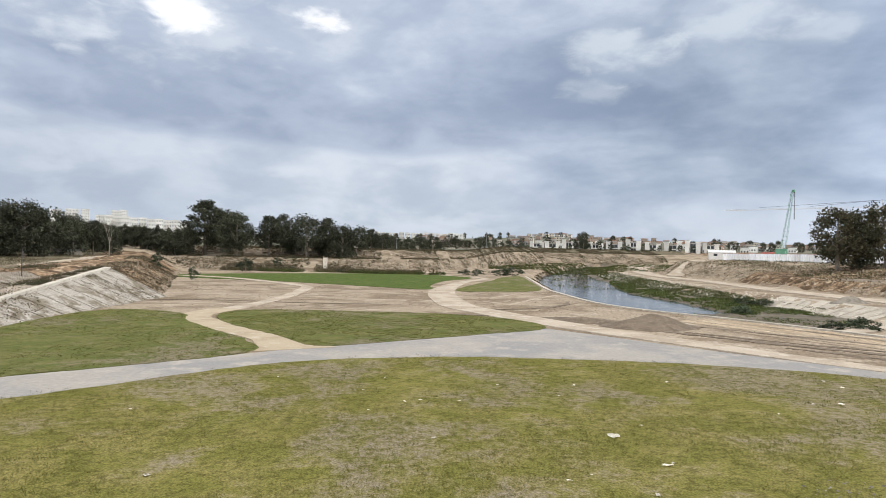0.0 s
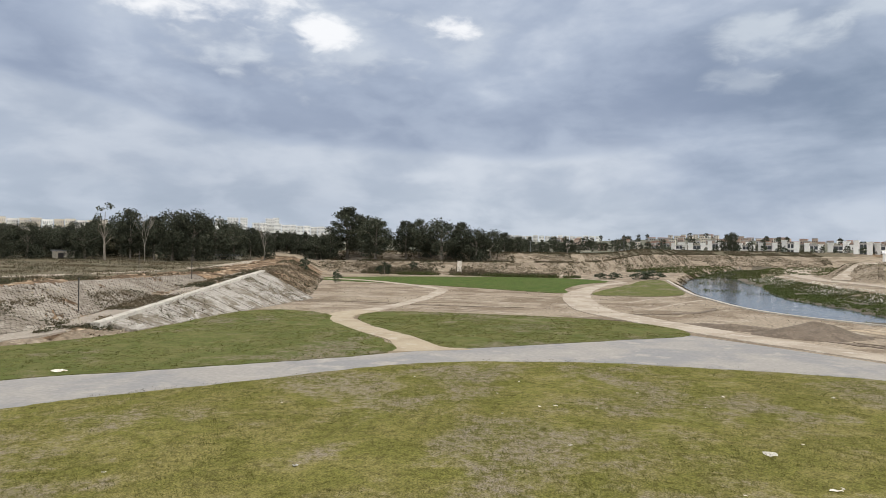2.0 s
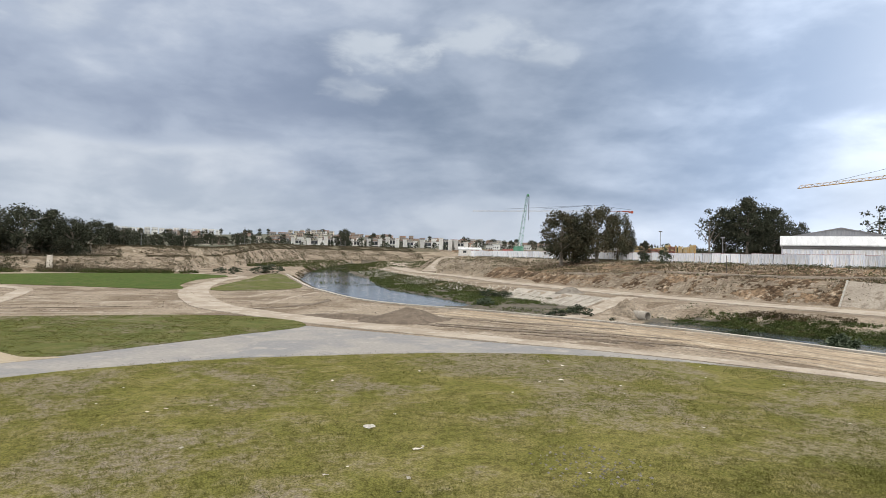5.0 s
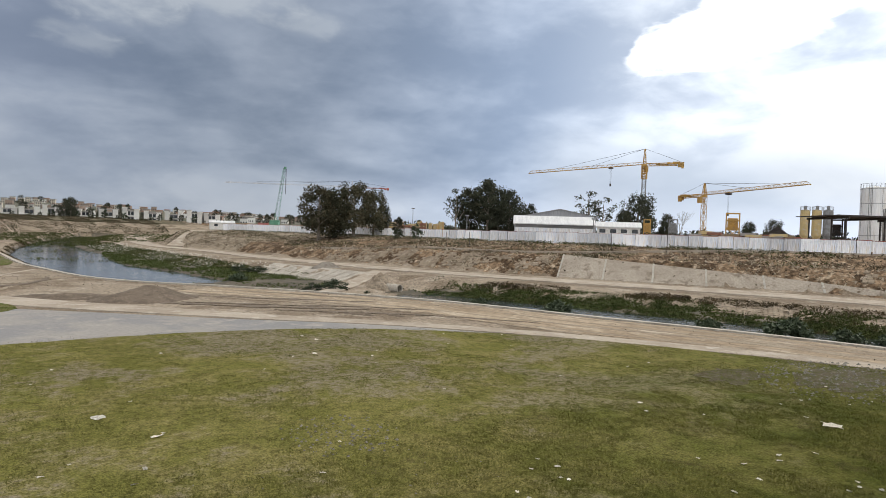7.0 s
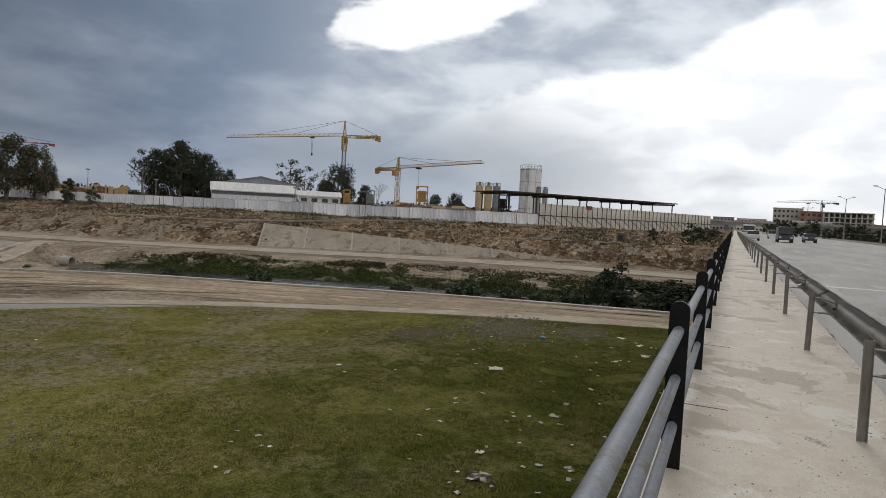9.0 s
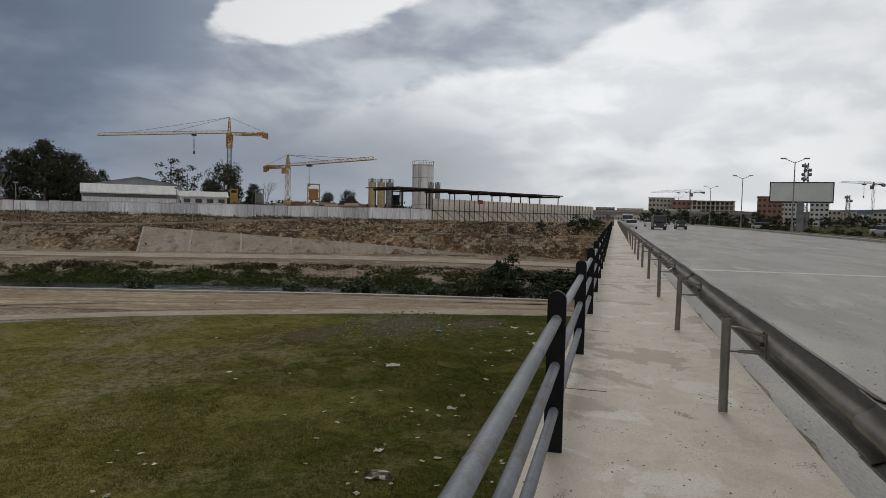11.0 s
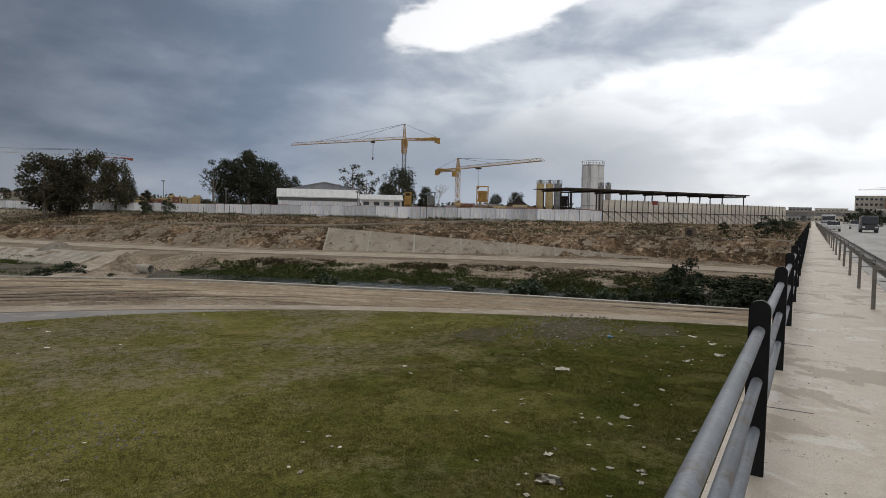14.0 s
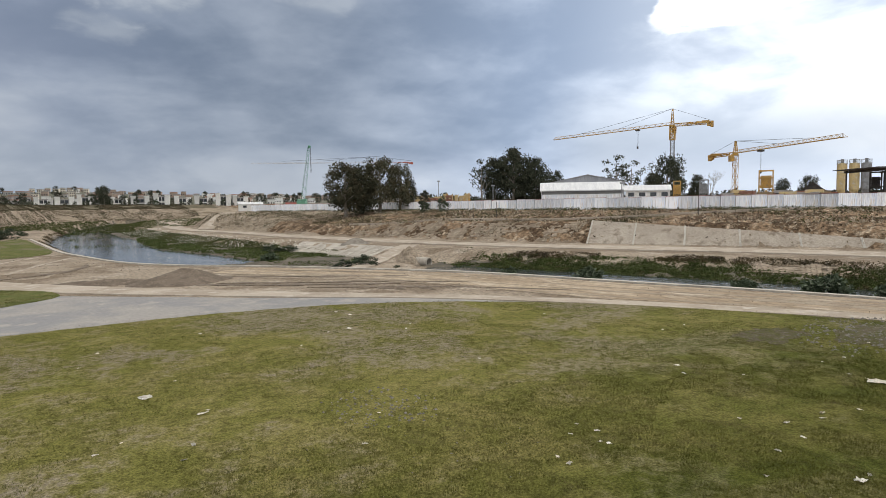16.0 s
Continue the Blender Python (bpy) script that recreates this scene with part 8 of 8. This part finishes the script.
def build_hills():
    bm = bmesh.new()
    rows = []
    for k in range(0, 201):
        az = -40 + k
        row = []
        for d, s in ((520, 0.0), (700, 0.45), (900, 0.8), (1100, 1.0), (1500, 0.9), (2200, 0.6)):
            el = hill_height(az) * s
            n = noise.noise(Vector((az * 0.11, d * 0.004, 0))) * 0.12 * s
            x, y = polar(az, d)
            row.append(bm.verts.new((x, y, height_at(d, el + n) if s else 3.0)))
        rows.append(row)
    for a, b in zip(rows, rows[1:]):
        for c in range(5):
            f = bm.faces.new((a[c], a[c + 1], b[c + 1], b[c]))
            f.smooth = True
    bmesh.ops.recalc_face_normals(bm, faces=bm.faces[:])
    hill = material("far_hill", (0.15, 0.14, 0.10), (0.09, 0.10, 0.065), (0.2, 0.18, 0.14), scale=0.012, fine=0.15, bump=0.3, dist=1.0)
    tagged(part("hillside", bm, hill), "gentle far hillside of scrub and fields", "hill", kind="structure")
    bm = bmesh.new()
    tops, feet = [], []
    for k in range(141):
        az = -70 + k * 0.75
        el = 0.95 + 0.55 * noise.noise(Vector((az * 0.12, 1, 0))) + 0.2 * noise.noise(Vector((az * 0.5, 4, 0)))
        el *= float(np.interp(az, [-70, -12, 2, 34], [1.0, 1.0, 0.35, 0.2]))
        x, y = polar(az, 3900)
        tops.append(bm.verts.new((x, y, height_at(3900, el))))
        feet.append(bm.verts.new((x, y, -20)))
    for k in range(140):
        bm.faces.new((feet[k], feet[k + 1], tops[k + 1], tops[k]))
    # the haze over the mountains is put into this blue colour
    blue = material("haze_blue_ridge", (0.22, 0.26, 0.33), (0.18, 0.22, 0.29), scale=0.003, fine=0.02, bump=0)
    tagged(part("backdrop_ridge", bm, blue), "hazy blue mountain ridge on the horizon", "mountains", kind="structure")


build_hills()


def place_house(kind, az, d, lift=0.0, stretch=1.0):
    x, y = polar(az, d)
    s = float(np.interp(d, [520, 700, 900, 1100, 1500], [0.0, 0.45, 0.8, 1.0, 0.9]))
    z = height_at(d, hill_height(az) * s + lift)
    copy_thing(kind, pose(x, y, z, 0, 0, az - 90 + rng.uniform(-20, 20)) @ Matrix.Diagonal((stretch, stretch, 1, 1)))


for k in range(170):
    az = rng.uniform(63, 101) if k < 110 else rng.uniform(66, 88)
    place_house(TOWN[rng.randrange(5)], az, rng.uniform(620, 1090), rng.uniform(-0.05, 0.05), 0.8)
for k in range(26):
    place_house(TOWN[rng.randrange(5)], rng.uniform(-21, -2), rng.uniform(480, 900), 0.1)
for k in range(110):
    place_house(KINDS[("far_round", "far_tall", "bush")[k % 3]], rng.uniform(62, 102), rng.uniform(560, 1080), 0.0)
for v in TOWN:
    for ob in (*v.children_recursive, v):
        bpy.data.objects.remove(ob)
CITY = "white apartment blocks of the far city"
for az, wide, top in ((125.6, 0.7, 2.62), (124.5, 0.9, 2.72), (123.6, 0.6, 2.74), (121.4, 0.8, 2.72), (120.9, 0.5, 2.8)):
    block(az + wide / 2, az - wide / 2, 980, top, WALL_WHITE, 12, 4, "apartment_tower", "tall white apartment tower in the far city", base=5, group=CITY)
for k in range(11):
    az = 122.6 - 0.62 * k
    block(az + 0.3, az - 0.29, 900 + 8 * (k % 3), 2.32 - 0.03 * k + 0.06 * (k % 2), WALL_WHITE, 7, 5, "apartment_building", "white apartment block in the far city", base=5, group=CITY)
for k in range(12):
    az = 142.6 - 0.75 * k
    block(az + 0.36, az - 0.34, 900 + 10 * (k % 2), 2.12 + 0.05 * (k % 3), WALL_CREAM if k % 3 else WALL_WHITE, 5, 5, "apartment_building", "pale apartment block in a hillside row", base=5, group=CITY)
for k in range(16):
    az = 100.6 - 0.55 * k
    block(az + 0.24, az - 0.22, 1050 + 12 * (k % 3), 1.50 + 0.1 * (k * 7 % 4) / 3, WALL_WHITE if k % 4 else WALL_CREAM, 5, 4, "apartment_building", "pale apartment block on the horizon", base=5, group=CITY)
for az, d, top in ((90.2, 400, 1.75), (89.7, 400, 1.5), (89.2, 402, 1.6), (98.3, 290, 1.0), (57.8, 230, 2.2), (53.9, 190, 2.1), (49.0, 150, 1.6), (37.8, 130, 1.6)):
    x, y = polar(az, d)
    mast = thing("light_mast", pose(x, y, ground_height(x, y)), "slim pale lighting mast", "mast", "lighting masts")
    part("pole", tube((0, 0, 0), (0, 0, height_at(d, top) - ground_height(x, y)), 0.12, 0.08, 6), GREY_STEEL, mast)
    part("lamp_head", box(-0.5, 0.5, -0.15, 0.15, height_at(d, top) - ground_height(x, y), height_at(d, top) - ground_height(x, y) + 0.3, 0.03), GREY_STEEL, mast)
for k in range(40):
    az = 86.5 - 0.42 * k + rng.uniform(-0.15, 0.15)
    plant(("far_round", "bush", "slim", "far_round")[k % 4], az, (405 if k % 2 else 455) + rng.uniform(-8, 8), rng.uniform(0.4, 1.0), 0.9, "trees between the villas", base=7.4)
for t in KINDS.values():
    for ob in (*t.children_recursive, t):
        bpy.data.objects.remove(ob)
